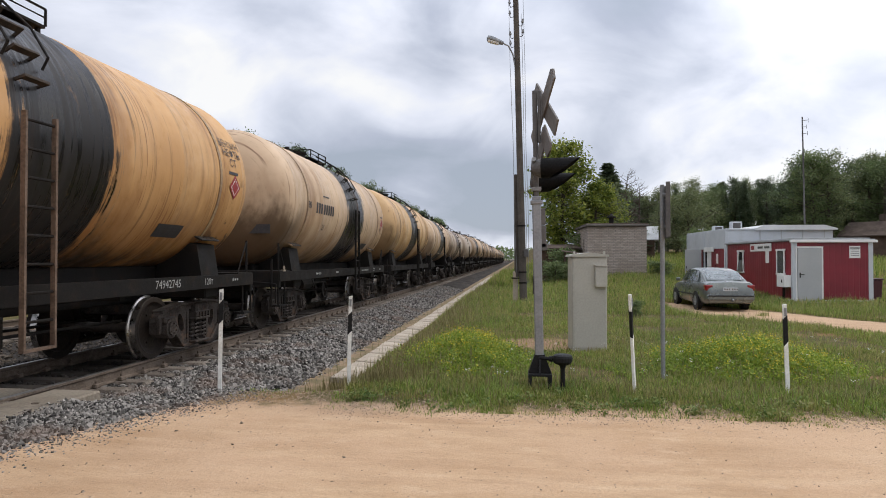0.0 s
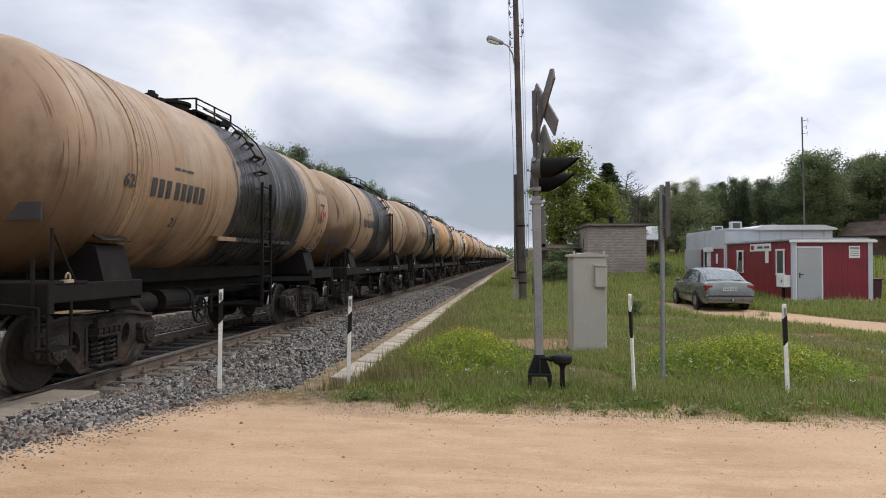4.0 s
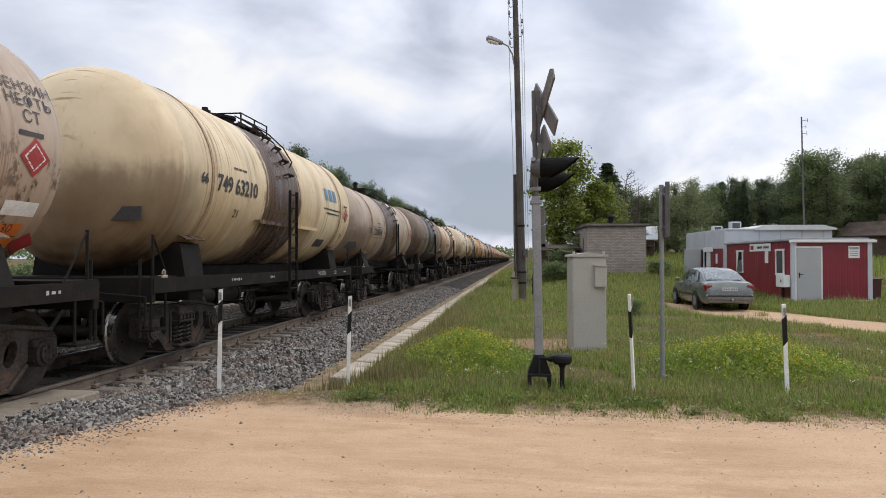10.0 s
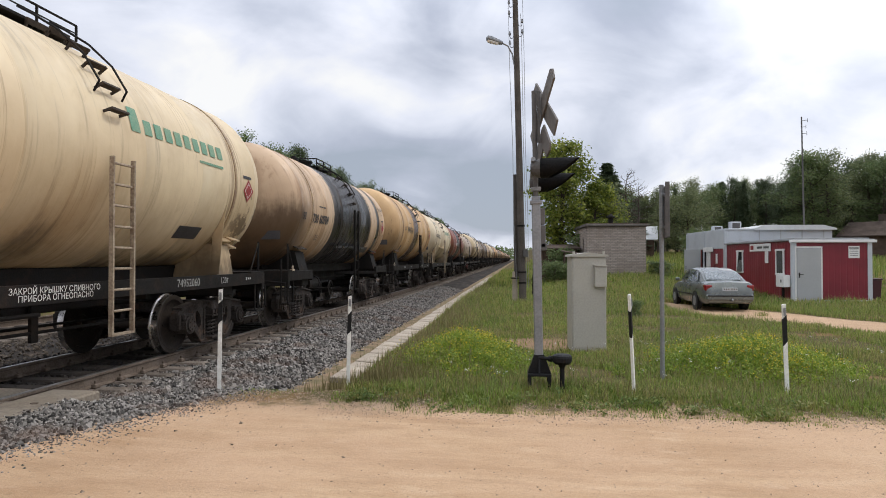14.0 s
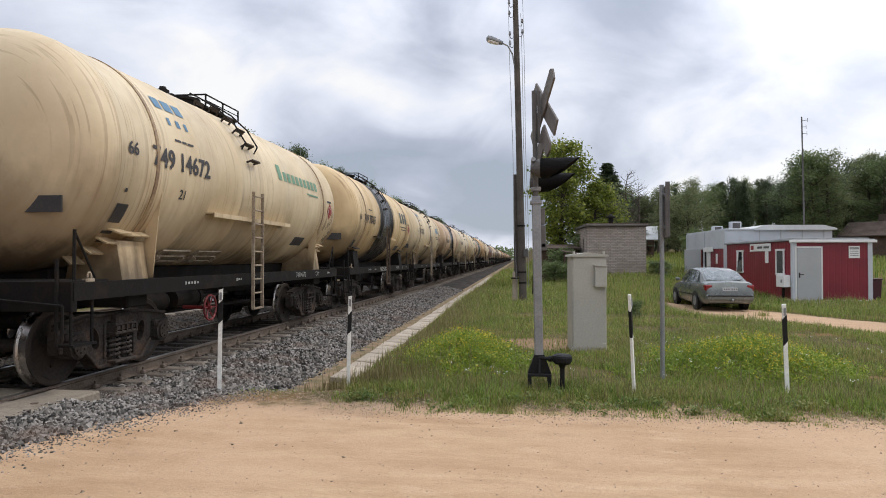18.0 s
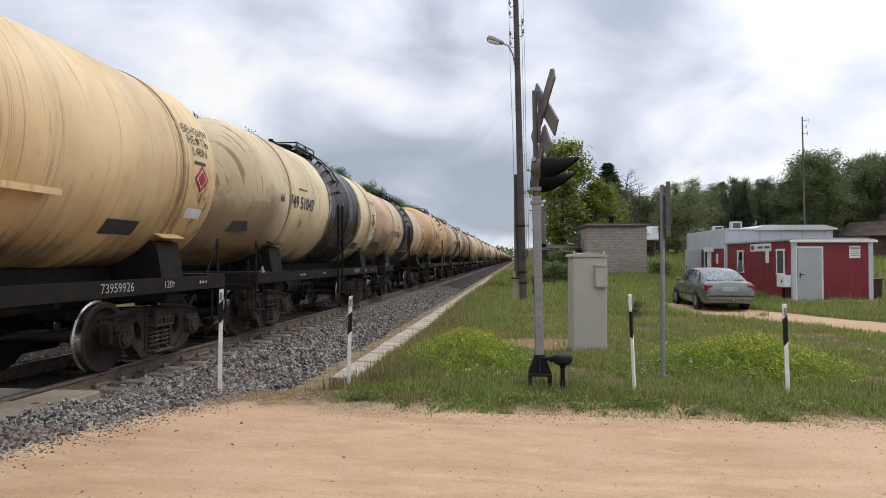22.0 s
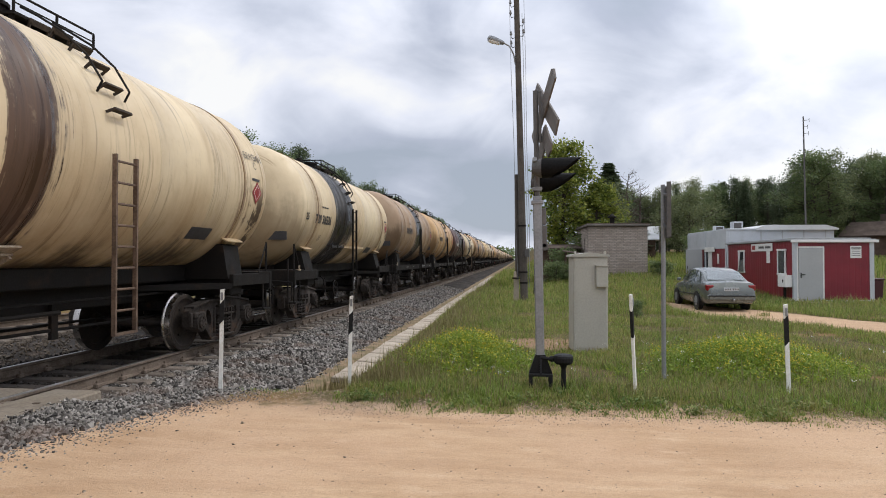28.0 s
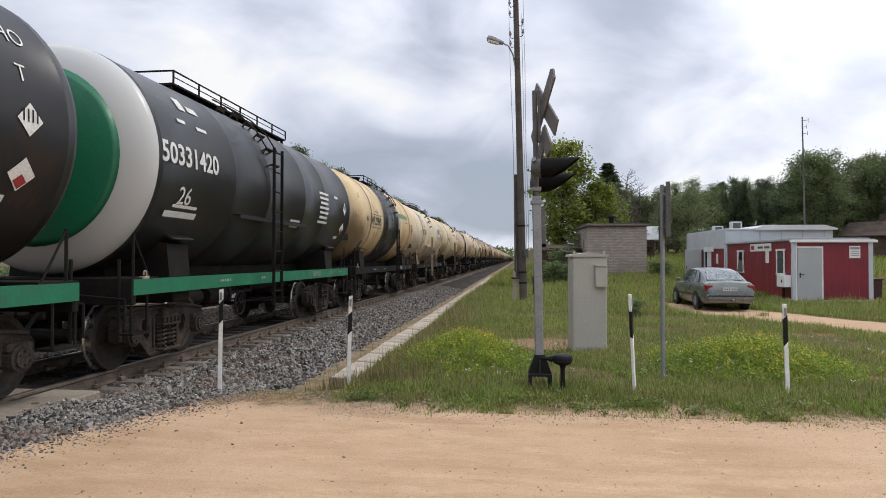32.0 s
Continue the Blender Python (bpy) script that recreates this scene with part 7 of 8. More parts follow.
def parked_car():
    x0, y0 = 6.68, 23.2
    c = thing("parked_car", (x0, y0, ground_z(x0, y0)), "grey-green saloon car parked on the sandy lane", "car", rz=1)
    c.matrix_world = pose(x0, y0, ground_z(x0, y0), 0, 0, 1) @ Matrix.Scale(0.92, 4)
    paint = car_paint()

    def ring(y, w, zb, zt, crown=0.03):
        half = [(0, zb), (w * 0.86, zb), (w * 0.97, zb + 0.10), (w, zb + (zt - zb) * 0.42), (w * 0.985, zt - 0.17), (w * 0.94, zt - 0.05), (w * 0.80, zt), (0, zt + crown)]
        return [(p, y, q) for p, q in half] + [(-p, y, q) for p, q in half[-2:0:-1]]
    st = [(-2.36, 0.66, 0.40, 0.62), (-2.33, 0.78, 0.30, 0.80), (-2.24, 0.83, 0.26, 0.97), (-2.05, 0.86, 0.24, 1.015), (-1.6, 0.875, 0.22, 1.01), (-0.9, 0.88, 0.21, 0.985),
          (0.0, 0.88, 0.21, 0.965), (0.8, 0.88, 0.21, 0.945), (1.15, 0.875, 0.22, 0.93), (1.6, 0.86, 0.23, 0.86), (2.0, 0.82, 0.24, 0.77), (2.22, 0.74, 0.28, 0.68), (2.33, 0.60, 0.34, 0.58)]
    bm = B(loft([ring(*s) for s in st]))
    # wheel arches pressed in at the sides
    for v in bm.verts:
        for wy in (-1.32, 1.38):
            d = math.hypot(v.co.y - wy, v.co.z - 0.31)
            if d < 0.36 and abs(v.co.x) > 0.6:
                v.co.x *= 0.97
    body = part("body", bm, paint, c, "", True)
    body.data.set_sharp_from_angle(angle=radians(38))
    top = []
    for y, wb, zb, wt, zt in ((-1.92, 0.72, 0.99, 0.68, 1.015), (-1.25, 0.78, 0.97, 0.62, 1.36), (-0.82, 0.80, 0.97, 0.61, 1.445), (-0.2, 0.81, 0.96, 0.61, 1.475), (0.25, 0.81, 0.95, 0.61, 1.45), (1.12, 0.74, 0.92, 0.68, 0.945)):
        half = [(0, zb - 0.02), (wb, zb - 0.02), (wb * 0.97, zb + 0.05 * (zt - zb)), (wt + 0.02, zt - 0.05 * (zt > 1.1)), (wt * 0.86, zt), (0, zt + 0.02)]
        top.append([(p, y, q) for p, q in half] + [(-p, y, q) for p, q in half[-2:0:-1]])
    roof = part("cabin_roof", B(loft(top)), paint, c, "", True)
    roof.data.set_sharp_from_angle(angle=radians(30))

    def quad(nm, pts, off, parent, material=GLASS, label=""):
        bm = bmesh.new()
        vs = [bm.verts.new(Vector(p) + Vector(off)) for p in pts]
        bm.faces.new(vs)
        bmesh.ops.solidify(bm, geom=bm.faces[:], thickness=0.006)
        return part(nm, bm, material, parent, label)
    quad("rear_window", [(-0.64, -1.84, 1.055), (0.64, -1.84, 1.055), (0.56, -1.28, 1.345), (-0.56, -1.28, 1.345)], (0, -0.018, 0.022), c, CARGLASS, "sloping rear window reflecting the sky")
    quad("windscreen", [(-0.60, 1.02, 0.985), (0.60, 1.02, 0.985), (0.52, 0.34, 1.39), (-0.52, 0.34, 1.39)], (0, 0.02, 0.02), c, CARGLASS)
    for s in (-1, 1):
        for a in (((0.795, -0.80), (0.795, -0.02), (0.64, -0.10, 1.425), (0.64, -0.74, 1.40)), ((0.795, 0.04), (0.775, 0.86), (0.64, 0.28, 1.40), (0.64, -0.04, 1.425)),
                  ((0.785, -1.36), (0.795, -0.86), (0.64, -0.81, 1.385), (0.66, -1.10, 1.315))):
            pts = [(s * p[0], p[1], p[2] if len(p) > 2 else 1.0) for p in a]
            quad("side_window", pts, (s * 0.012, 0, 0.004), c, CARGLASS)
        part("tail_lamp", B(box(s * 0.69, -2.275, 0.80, 0.25, 0.09, 0.21, 0.03), box(s * 0.80, -2.20, 0.81, 0.06, 0.18, 0.19, 0.02)), TAILRED, c, "red tail lamp")
        part("mirror", B(box(s * 0.95, 0.72, 1.02, 0.16, 0.09, 0.12, 0.03)), paint, c)
        for hy in (-0.62, 0.35):
            part("door_handle_bar", B(box(s * 0.888, hy, 0.83, 0.02, 0.18, 0.03, 0.006)), paint, c)
        part("side_moulding", B(box(s * 0.886, 0.0, 0.52, 0.02, 2.1, 0.05, 0.006)), RUBBER, c)
        for wy in (-1.32, 1.38):
            # black disc in place of the shaded hollow of the wheel arch
            part("wheel_arch", B(rod((s * 0.80, wy, 0.31), (s * 0.887, wy, 0.31), 0.35, 24)), BLACK, c)
            tyre = part("wheel", B(lathe([(-0.10, 0.20), (-0.10, 0.29), (-0.08, 0.312), (0.08, 0.312), (0.10, 0.29), (0.10, 0.20)], "X", 28, (s * 0.795, wy, 0.312))), RUBBER, c)
            part("rim", B(rod((s * 0.84, wy, 0.312), (s * 0.902, wy, 0.312), 0.175, 20), *[box(s * 0.905, wy + 0.1 * math.cos(a), 0.312 + 0.1 * math.sin(a), 0.016, 0.06, 0.06) for a in (0.3, 1.56, 2.8, 4.07, 5.33)]), GALV, tyre, "silver wheel rim")
    part("rear_bumper", B(box(0, -2.30, 0.47, 1.60, 0.18, 0.24, 0.06)), paint, c)
    part("bumper_strip", B(box(0, -2.395, 0.53, 1.5, 0.02, 0.05, 0.006)), RUBBER, c)
    part("number_plate", B(box(0, -2.345, 0.76, 0.50, 0.02, 0.11, 0.004)), GREYWALL, c)
    for i in range(6):
        part("plate_bar", B(box(-0.19 + i * 0.075 + (0.03 if i > 2 else 0), -2.357, 0.76, 0.04, 0.004, 0.055)), SIGNGREY, c)
    part("tow_ball", B(lathe([(0.34, 0.02), (0.37, 0.035), (0.41, 0.035), (0.44, 0.02)], "Z", 12, (0.05, -2.46, 0)), rod((0.05, -2.3, 0.34), (0.05, -2.46, 0.36), 0.02, 8)), GALV, c)
    part("aerial", B(rod((0, -0.7, 1.45), (0, -0.82, 1.62), 0.006, 5)), BLACK, c)


CARGLASS, _n2, _b2 = graph("tinted_car_glass")
_b2.inputs["Base Color"].default_value = (0.30, 0.33, 0.32, 1)
_b2.inputs["Metallic"].default_value = 0.5
_b2.inputs["Roughness"].default_value, _b2.inputs["Specular IOR Level"].default_value = 0.05, 1.0
_b2.inputs["Coat Weight"].default_value, _b2.inputs["Coat IOR"].default_value = 1.0, 2.4
TAILRED = mat("tail_lamp_red", (0.22, 0.012, 0.015), 0.15)
parked_car()


# ---- trees ----
def leaf_cloud(rng, clumps, per, leaf, spread, flat=0.5):
    """Leaf quads scattered in small clumps: arrays of vertices and faces."""
    c = np.repeat(np.array(clumps), per, axis=0)
    n = len(c)
    p = c + rng.normal(size=(n, 3)) * np.array((spread, spread, spread * 0.75))
    q = rng.normal(size=(n, 3))
    q[:, 2] = np.abs(q[:, 2]) * (1 + flat)
    q /= np.linalg.norm(q, axis=1)[:, None]
    a = np.cross(q, rng.normal(size=(n, 3)))
    a /= np.linalg.norm(a, axis=1)[:, None]
    b = np.cross(q, a)
    s = (leaf * rng.uniform(0.6, 1.4, n))[:, None]
    v = np.stack((p - a * s, p - b * s * 0.6, p + a * s, p + b * s * 0.6), 1).reshape(-1, 3)
    return v, np.arange(4 * n).reshape(-1, 4)


def limbs(rng, h, crown0, reach, n, bare=False):
    """Trunk and limbs with clump places at their tips; returns the bmesh and the places."""
    bm = bmesh.new()
    top = Vector((rng.uniform(-0.3, 0.3), rng.uniform(-0.3, 0.3), h))
    r0 = 0.018 * h + 0.04
    pts = [Vector((0, 0, -0.3))] + [Vector((top.x * k + rng.uniform(-0.12, 0.12), top.y * k + rng.uniform(-0.12, 0.12), h * k)) for k in (0.3, 0.55, 0.78, 0.97)]
    for i in range(4):
        rod(pts[i], pts[i + 1], r0 * (1 - 0.23 * i), 8, r0 * (1 - 0.23 * (i + 1)), False)(bm)
    places = []
    for i in range(n):
        k = crown0 + (0.97 - crown0) * (i + rng.random()) / n
        base = Vector((top.x * k, top.y * k, h * k))
        az = rng.uniform(0, 6.283)
        prof = math.sin(math.pi * min(1.0, (k - crown0) / (1 - crown0) * 0.80 + 0.16)) ** 0.7
        ln = reach * prof * rng.uniform(0.6, 1.1)
        tip = base + Vector((math.cos(az) * ln, math.sin(az) * ln, ln * rng.uniform(0.15, 0.7)))
        tip.z = min(tip.z, h * 1.03)
        mid = (base + tip) / 2 + Vector((0, 0, -0.06 * ln))
        rr = r0 * 0.35 * (1 - 0.6 * k)
        rod(base, mid, rr, 5, rr * 0.7, False)(bm)
        rod(mid, tip, rr * 0.7, 5, rr * 0.25, False)(bm)
        for f in (0.45, 0.7, 0.9, 1.0):
            side = Vector((rng.normal(0, 0.16), rng.normal(0, 0.16), rng.normal(0, 0.12))) * ln
            q = base.lerp(tip, f) + side
            if bare or f in (0.7, 1.0):
                rod(base.lerp(tip, f * 0.8), q, rr * 0.4, 4, rr * 0.12, False)(bm)
            places.append(tuple(q))
        if bare:
            for _ in range(4):
                s0 = base.lerp(tip, rng.uniform(0.4, 1))
                rod(s0, s0 + Vector((rng.normal(0, 0.3), rng.normal(0, 0.3), rng.uniform(0.1, 0.7))) * (0.4 * reach), rr * 0.3, 4, rr * 0.1, False)(bm)
    return bm, places


TREES = {}


def tree_meshes(key):
    """Trunk and crown of one sort of tree, built once."""
    if key in TREES:
        return TREES[key]
    sort, seed = key
    rng = np.random.default_rng(seed)
    if sort == "spruce":
        h = 12.0
        bm = B(rod((0, 0, -0.3), (0, 0, h * 0.98), 0.17, 8, 0.02, False))
        v, f, places = [], [], []
        z = h * 0.12
        while z < h * 0.99:
            R = 2.6 * (1 - z / h) + 0.05
            k = int(14 * (1 - z / h) + 7)
            for i in range(k):
                a = rng.uniform(0, 6.283)
                for s in np.linspace(0.25, 1.0, 4):
                    places.append((R * s * math.cos(a), R * s * math.sin(a), z - 0.25 * R * s + rng.normal(0, 0.06)))
            z += 0.25
        v, f = leaf_cloud(rng, places, 10, 0.11, 0.10, 1.5)
        m = LEAF_CONIFER
    else:
        spec = {"maple": (9.2, 0.20, 2.2, 70, 40, 0.115, 0.30, LEAF_MAPLE), "alder": (13.0, 0.16, 3.0, 52, 52, 0.105, 0.48, LEAF_DARK), "birch": (14.0, 0.22, 2.2, 50, 44, 0.10, 0.42, LEAF_MID),
                "willow": (7.0, 0.10, 3.1, 50, 56, 0.085, 0.42, LEAF_MID), "pine": (14.0, 0.42, 2.4, 40, 52, 0.105, 0.40, LEAF_CONIFER), "dead": (8.5, 0.25, 1.9, 34, 0, 0.1, 0.2, None),
                "bush": (2.6, 0.05, 1.3, 26, 24, 0.09, 0.20, LEAF_DARK)}[sort]
        h, c0, reach, n, per, leaf, spread, m = spec
        bm, places = limbs(rng, h, c0, reach, n, sort == "dead")
        v, f = leaf_cloud(rng, places, per, leaf, spread) if per else (None, None)
    wood = finish(bm, "trunk", BARK, True)
    crown = soup("crown", v.tolist(), f.tolist(), m) if v is not None else None
    TREES[key] = (wood, crown, h)
    return TREES[key]


TREE_LABEL = {"maple": "leafy maple tree with yellowing green leaves", "alder": "dense dark green deciduous tree", "birch": "tall slender green tree at the wood's edge",
              "willow": "low rounded grey-green willow tree", "pine": "tall pine tree with a thin dark crown", "spruce": "dark green pointed spruce tree",
              "dead": "bare dead tree with grey branches", "bush": "low leafy green bush among grass"}


def tree(sort, seed, x, y, h, rz=0.0, wide=1.0, group=""):
    wood, crown, h0 = tree_meshes((sort, seed))
    t = thing("tree" if sort != "bush" else "bush", (x, y, ground_z(x, y) - 0.05), TREE_LABEL[sort], "tree" if sort != "bush" else "bush", group)
    k = h / h0
    t.matrix_world = pose(x, y, ground_z(x, y) - 0.05, 0, 0, rz) @ Matrix.Diagonal((k * wide, k * wide, k, 1))
    child("trunk", wood, t)
    if crown:
        child("crown", crown, t)
    return t


def plant_trees():
    rng = random.Random(11)
    tree("maple", 1, 2.95, 41.0, 8.2, 20, 1.02)
    tree("maple", 2, 5.0, 42.0, 5.6, 200, 1.25)
    tree("bush", 3, 4.6, 38.6, 2.4, 50, 1.2)
    tree("bush", 4, 2.6, 36.0, 1.6, 150, 1.1)
    tree("bush", 3, 2.9, 33.6, 0.9, 90, 1.6)
    tree("bush", 4, 1.9, 34.2, 1.1, 20, 1.4)
    tree("bush", 3, 7.4, 34.4, 0.8, 200, 1.7)
    tree("spruce", 5, 9.7, 70, 10.3, 0, 2.3)
    tree("willow", 6, 8.0, 60, 6.6, 80, 0.8)
    tree("dead", 7, 10.4, 62, 8.6, 0, 1.0)
    tree("dead", 8, 12.0, 64, 7.4, 120, 1.1)
    tree("willow", 6, 17.5, 68, 6.6, 10, 1.1)
    tree("bush", 3, 13.2, 48, 2.4, 10, 1.0)
    tree("bush", 4, 3.4, 19.0, 0.5, 10, 0.9)
    # wood on the slope behind the cabins: lower mixed growth, then tall dark trees
    g = "trees of the wood behind the cabins"
    for i in range(84):
        u = i / 83
        ang = radians(8.5 + 21.0 * u + rng.uniform(-0.5, 0.5))
        d = rng.uniform(84, 106)
        tree(rng.choice(("pine", "birch", "pine", "spruce", "alder")), rng.choice((5, 9, 12)), d * math.sin(ang), d * math.cos(ang), rng.uniform(7.4, 9.6), rng.uniform(0, 360), rng.uniform(0.8, 1.1), g)
    for i in range(52):
        u = i / 51
        ang = radians(22.5 + 24.0 * u + rng.uniform(-0.6, 0.6))
        d = rng.uniform(74, 98)
        tree(rng.choice(("alder", "alder", "birch", "pine")), rng.choice((9, 12, 14)), d * math.sin(ang), d * math.cos(ang), rng.uniform(9.6, 11.8) * (0.92 + 0.34 * u), rng.uniform(0, 360), rng.uniform(0.9, 1.25), g)
    for i in range(12):
        ang = radians(34 + 16.0 * i / 11 + rng.uniform(-0.6, 0.6))
        d = rng.uniform(62, 72)
        tree("willow" if i % 3 else "alder", 6 if i % 3 else 9, d * math.sin(ang), d * math.cos(ang), rng.uniform(6.0, 8.2), rng.uniform(0, 360), 1.15, g)
    # wood along the far side of the line
    g = "trees of the wood beyond the train"
    for i in range(68):
        y = 48.5 + 2.75 * i + rng.uniform(-1.0, 1.0)
        h = rng.uniform(12.6, 14.2) if y < 70 else rng.uniform(13.4, 15.4)
        tree(rng.choice(("spruce", "pine", "alder", "pine")), rng.choice((9, 12, 14)), -27.5 + rng.uniform(-1.5, 1.5), y, h, rng.uniform(0, 360), rng.uniform(0.65, 0.9), g)
    for i in range(22):
        tree("bush", rng.choice((3, 4)), -19 + rng.uniform(-2, 2), 10 + 5 * i, rng.uniform(1.4, 2.6), rng.uniform(0, 360), 1.3)
    # far woods on the horizon
    nr = np.random.default_rng(3)
    pl = []
    for _ in range(2600):
        a = nr.uniform(-0.9, 1.15)
        d = nr.uniform(470, 620)
        pl.append((d * math.sin(a), d * math.cos(a), nr.uniform(0, 1) ** 0.7 * 8 + 1.5))
    v, f = leaf_cloud(nr, pl, 14, 1.1, 2.0)
    tagged(new("far_woods", soup("far_woods", v.tolist(), f.tolist(), LEAF_DARK)), "distant dark green woods on the horizon", "woods", kind="stuff")


plant_trees()


# ---- grass, weeds and flowers ----
VERGEWEED = leaf_mat("plantain_leaves", (0.08, 0.14, 0.03), (0.23, 0.29, 0.07), 0.35, (0.24, 0.16, 0.08), 0.5)
def blades(name, rng, pts, hgt, width, material, label, bend=0.35):
    """One blade a point: a bent two-part strip."""
    n = len(pts)
    p = np.array([(x, y, ground_z(x, y) - 0.01) for x, y in pts])
    a = rng.uniform(0, 6.283, n)
    d = np.stack((np.cos(a), np.sin(a), 0 * a), 1)
    s = np.stack((-np.sin(a), np.cos(a), 0 * a), 1)
    h = np.asarray(hgt)[:, None] * rng.uniform(0.55, 1.25, (n, 1))
    w = (width * rng.uniform(0.6, 1.3, n))[:, None]
    up = np.array((0, 0, 1.0))
    lean = bend * rng.uniform(0.2, 1.4, (n, 1))
    m1 = p + up * h * 0.55 + d * h * lean * 0.3
    tip = p + up * h + d * h * lean
    v = np.stack((p - s * w, p + s * w, m1 + s * w * 0.75, m1 - s * w * 0.75, tip), 1).reshape(-1, 3)
    k = 5 * np.arange(n)[:, None]
    f4 = (k + np.array((0, 1, 2, 3))).tolist()
    f3 = (k + np.array((3, 2, 4))).tolist()
    ob = new(name, soup(name, v.tolist(), f4 + f3, material))
    return tagged(ob, label, "grass", kind="stuff")


def mound(x, y):
    """How thick the two weed mounds grow at a place."""
    a = math.exp(-((x + 0.85) / 0.72) ** 2 - ((y - 10.2) / 1.2) ** 2)
    b = math.exp(-((x - 3.55) / 1.0) ** 2 - ((y - 10.1) / 1.15) ** 2)
    return max(a, b)


def lane_free(x, y):
    if x > 5.0:
        c = 18.4 - 1.65 * (x - 7.9)
        if abs(y - c) < 2.7 and noise.noise((x * 1.3, y * 1.3, 4)) > -0.55:
            return False
    if 10.3 < x < 13.4 and 25.2 < y < 32.2:
        return False
    return True


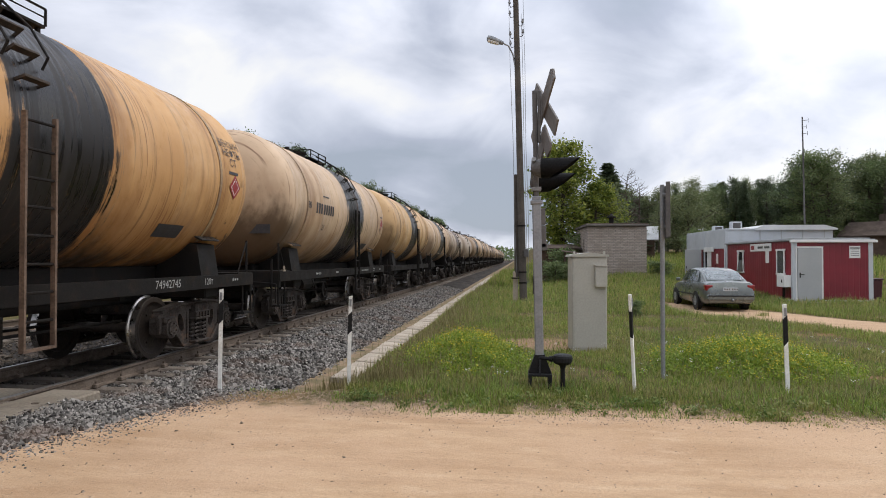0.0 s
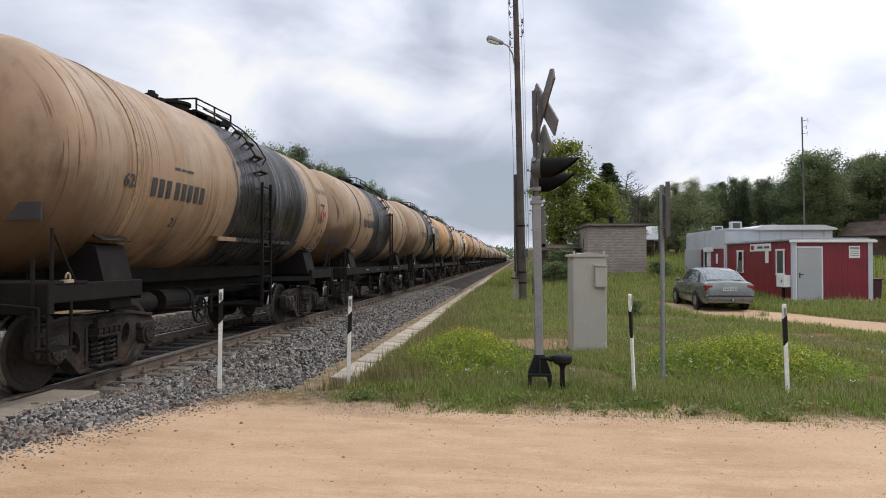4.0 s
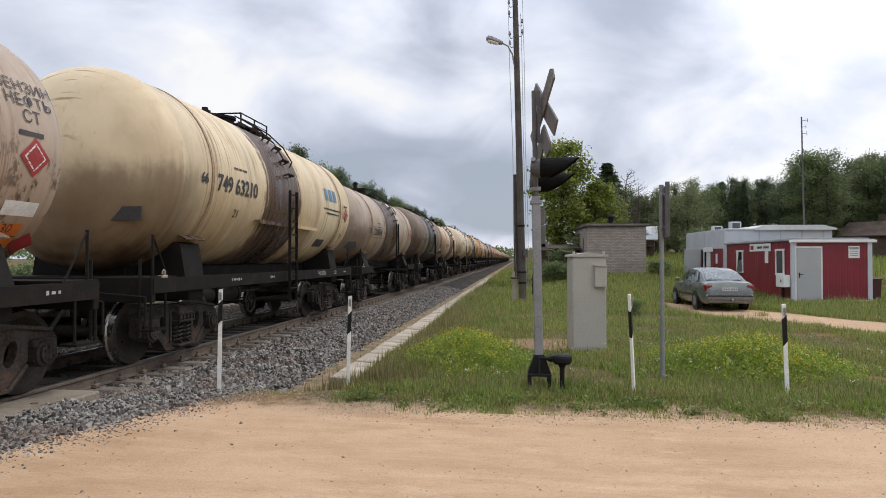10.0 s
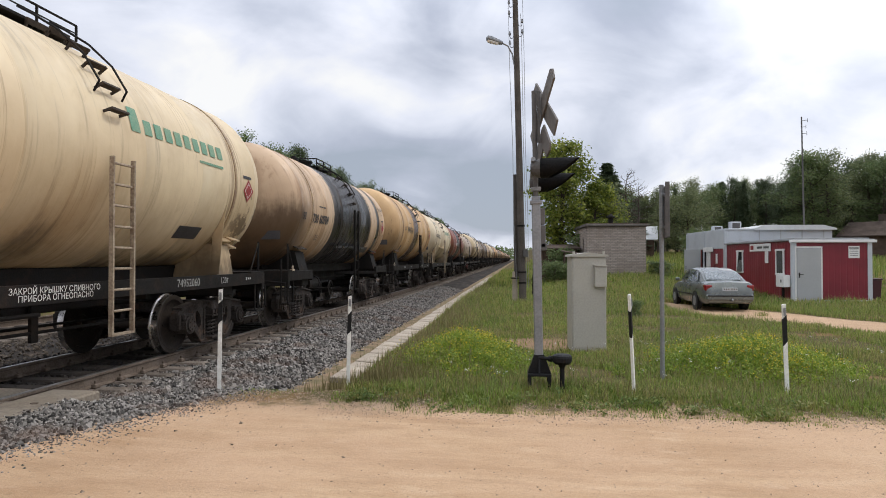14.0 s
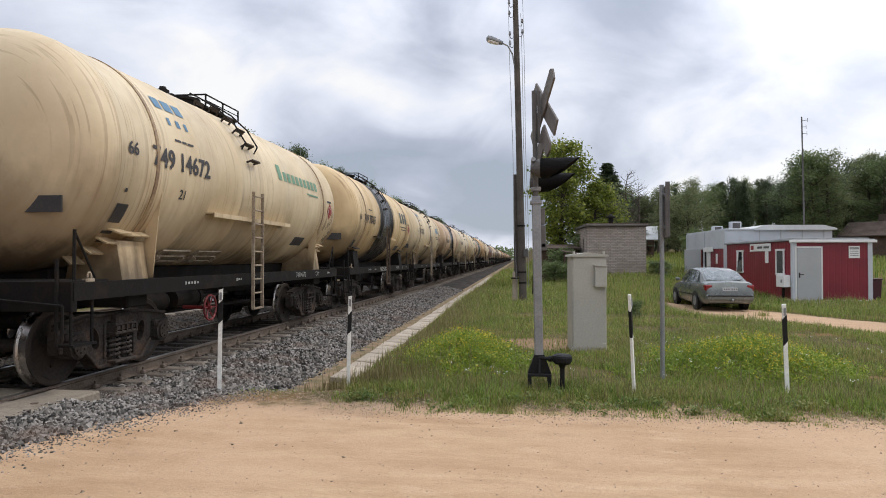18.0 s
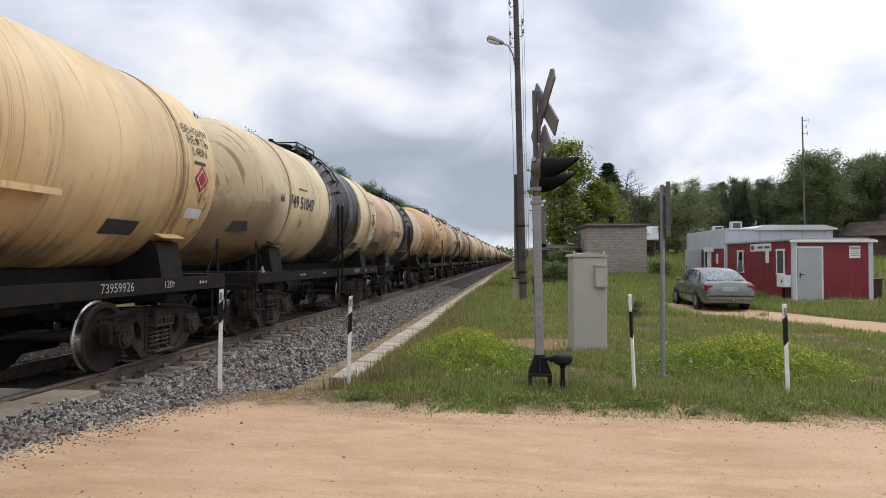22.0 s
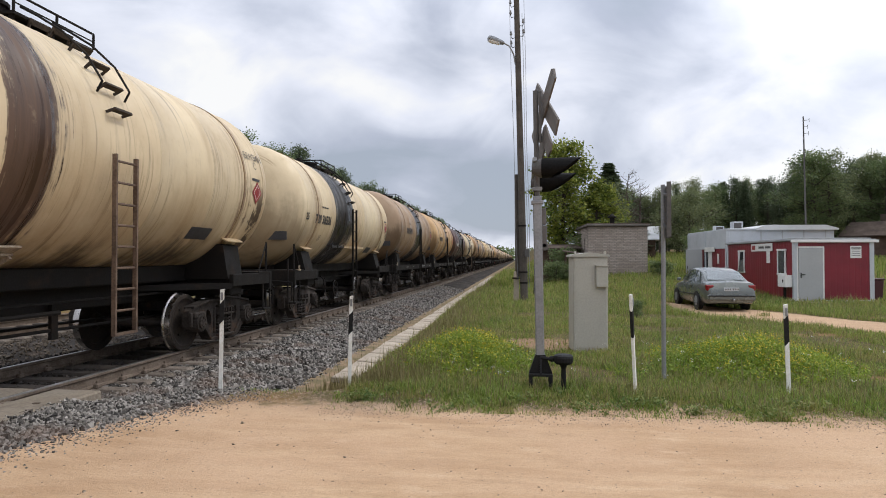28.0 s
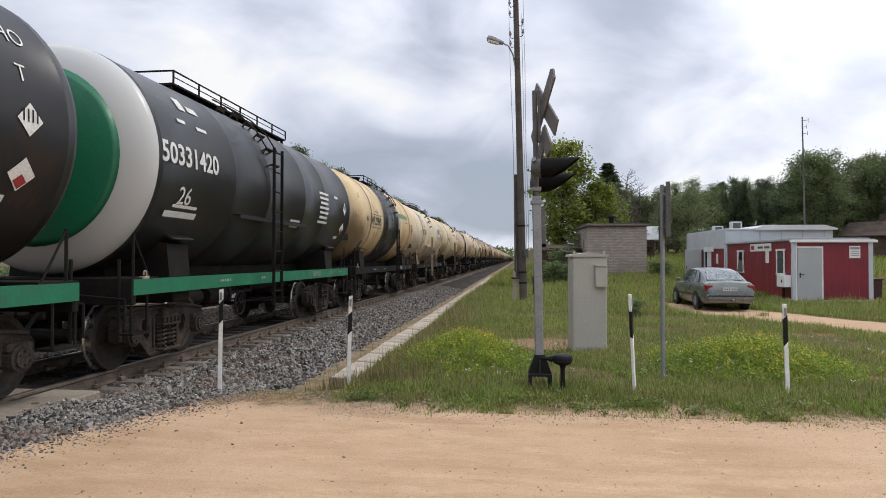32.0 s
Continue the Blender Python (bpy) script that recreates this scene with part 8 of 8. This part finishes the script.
def plant_grass():
    rng = np.random.default_rng(8)
    pts, hg, dry, hd = [], [], [], []
    while len(pts) < 225000:
        y = 6.9 + 28.3 * rng.random() ** 2.3
        x = rng.uniform(-2.2, min(16, 2.5 + 0.62 * y))
        if not lane_free(x, y):
            continue
        if x < -0.9 and y < 8.0 and rng.random() < 0.72:
            continue
        bare = noise.noise((x * 0.55 + 3, y * 0.55, 7))
        worn = math.exp(-((x - 0.4) / 1.35) ** 2 - ((y - 12.7) / 1.0) ** 2)
        if (bare > 0.30 and y > 8.5 or worn > 0.50) and rng.random() < 0.86:
            continue
        edge = step01(y + 0.75 * noise.noise((x * 1.3, 0, 2)) + 0.35 * noise.noise((x * 5.0, 0, 9)), 6.95, 7.9)
        if rng.random() > 0.04 + edge * (0.55 + 0.45 * step01(noise.noise((x * 3.1, y * 3.1, 5)), -0.4, 0.2)):
            continue
        h = (0.03 + 0.07 * edge) * (1 + 0.5 * noise.noise((x * 0.8, y * 0.8, 1))) * (1 + 2.4 * mound(x, y)) * (1 + 1.2 * step01(y, 14, 24))
        if rng.random() < 0.11:
            dry.append((x, y))
            hd.append(h * 1.5)
        pts.append((x, y))
        hg.append(h)
    # tufts that creep out on to the sand
    for _ in range(70):
        cx, cy, n = rng.uniform(-3.6, 7.5), 6.7 + 0.6 * rng.random() ** 0.6, int(rng.integers(10, 45))
        cy += 0.7 if cx < -2.2 else 0.0
        r = rng.uniform(0.04, 0.16)
        for _ in range(n):
            pts.append((cx + rng.normal() * r * 1.5, cy + rng.normal() * r * 0.6))
            hg.append(rng.uniform(0.02, 0.055))
    blades("grass", rng, pts, hg, 0.0048, GRASS, "uneven green meadow grass on the verge", 0.62)
    # dry stalks beside the drain slabs and along the line
    for _ in range(700):
        dry.append((rng.uniform(-3.1, -1.6), rng.uniform(8.1, 9.1)))
        hd.append(rng.uniform(0.06, 0.25))
    for _ in range(9000):
        y = 8.4 + 45 * rng.random() ** 1.6
        x = -2.05 + abs(rng.normal()) * 0.45 if rng.random() < 0.85 else -2.85 + rng.normal() * 0.1
        dry.append((x, y))
        hd.append(rng.uniform(0.08, 0.36))
    blades("dry_grass", rng, dry, hd, 0.0055, GRASSDRY, "dry straw-coloured grass stalks", 0.25)
    far, hf = [], []
    while len(far) < 70000:
        y = 22 + 70 * rng.random() ** 1.5
        x = rng.uniform(-2.0, 2 + 0.75 * y)
        if lane_free(x, y):
            far.append((x, y))
            hf.append(rng.uniform(0.08, 0.28) * (1 + step01(y, 30, 45)))
    blades("far_grass", rng, far, hf, 0.022, GRASS, "tall rough meadow grass further off")
    lft, hl = [], []
    for _ in range(26000):
        y = 8 + 60 * rng.random() ** 1.5
        lft.append((-16.2 - 9 * rng.random(), y))
        hl.append(rng.uniform(0.15, 0.5))
    blades("trackside_grass", rng, lft, hl, 0.02, GRASS, "rough grass beyond the second track")
    # broad-leaved weeds and plantain along the road's edge
    low = []
    for _ in range(75):
        cx, cy = rng.uniform(-2.4, 8.0), 6.95 + abs(rng.normal()) * 0.55
        r = rng.uniform(0.03, 0.11)
        for _ in range(int(rng.integers(4, 16))):
            x, y = cx + rng.normal() * r * 1.4, cy + rng.normal() * r
            low.append((x, y, ground_z(x, y) + rng.uniform(0.015, 0.09)))
    v, f = leaf_cloud(rng, low, 6, 0.020, 0.022)
    tagged(new("verge_weeds", soup("verge_weeds", v.tolist(), f.tolist(), VERGEWEED)), "low broad-leaved weeds at the edge of the road", "weeds", kind="stuff")
    # weeds with yellow heads on the two mounds
    wp, fl, fw = [], [], []
    while len(wp) < 5400:
        x, y = rng.uniform(-2.1, 7.5), rng.uniform(8.4, 14)
        m = mound(x, y)
        if rng.random() < m ** 1.5:
            top = 0.10 + 0.42 * m * rng.uniform(0.55, 1.1)
            z = ground_z(x, y)
            for k in (0.35, 0.6, 0.85):
                wp.append((x, y, z + top * k))
            if rng.random() < 0.35 + 0.5 * step01(noise.noise((x * 1.6, y * 1.6, 6)), 0.0, 0.4):
                fl.append((x, y, z + top + 0.03))
    for _ in range(70):
        x, y = rng.uniform(-1.5, 6), rng.uniform(8.0, 13)
        fw.append((x, y, ground_z(x, y) + 0.22 + 0.2 * mound(x, y)))
    v, f = leaf_cloud(rng, wp, 16, 0.018, 0.06)
    tagged(new("weeds", soup("weeds", v.tolist(), f.tolist(), WEED)), "lush leafy weeds growing in two low mounds", "weeds", kind="stuff")
    v, f = leaf_cloud(rng, fl, 7, 0.0105, 0.04)
    tagged(new("yellow_flowers", soup("yellow_flowers", v.tolist(), f.tolist(), FLOWER)), "small yellow flowers on the weeds", "flowers", kind="stuff")
    v, f = leaf_cloud(rng, fw, 6, 0.010, 0.018)
    tagged(new("white_flowers", soup("white_flowers", v.tolist(), f.tolist(), FLOWERW)), "scattered white flower heads in the grass", "flowers", kind="stuff")


plant_grass()


motions()
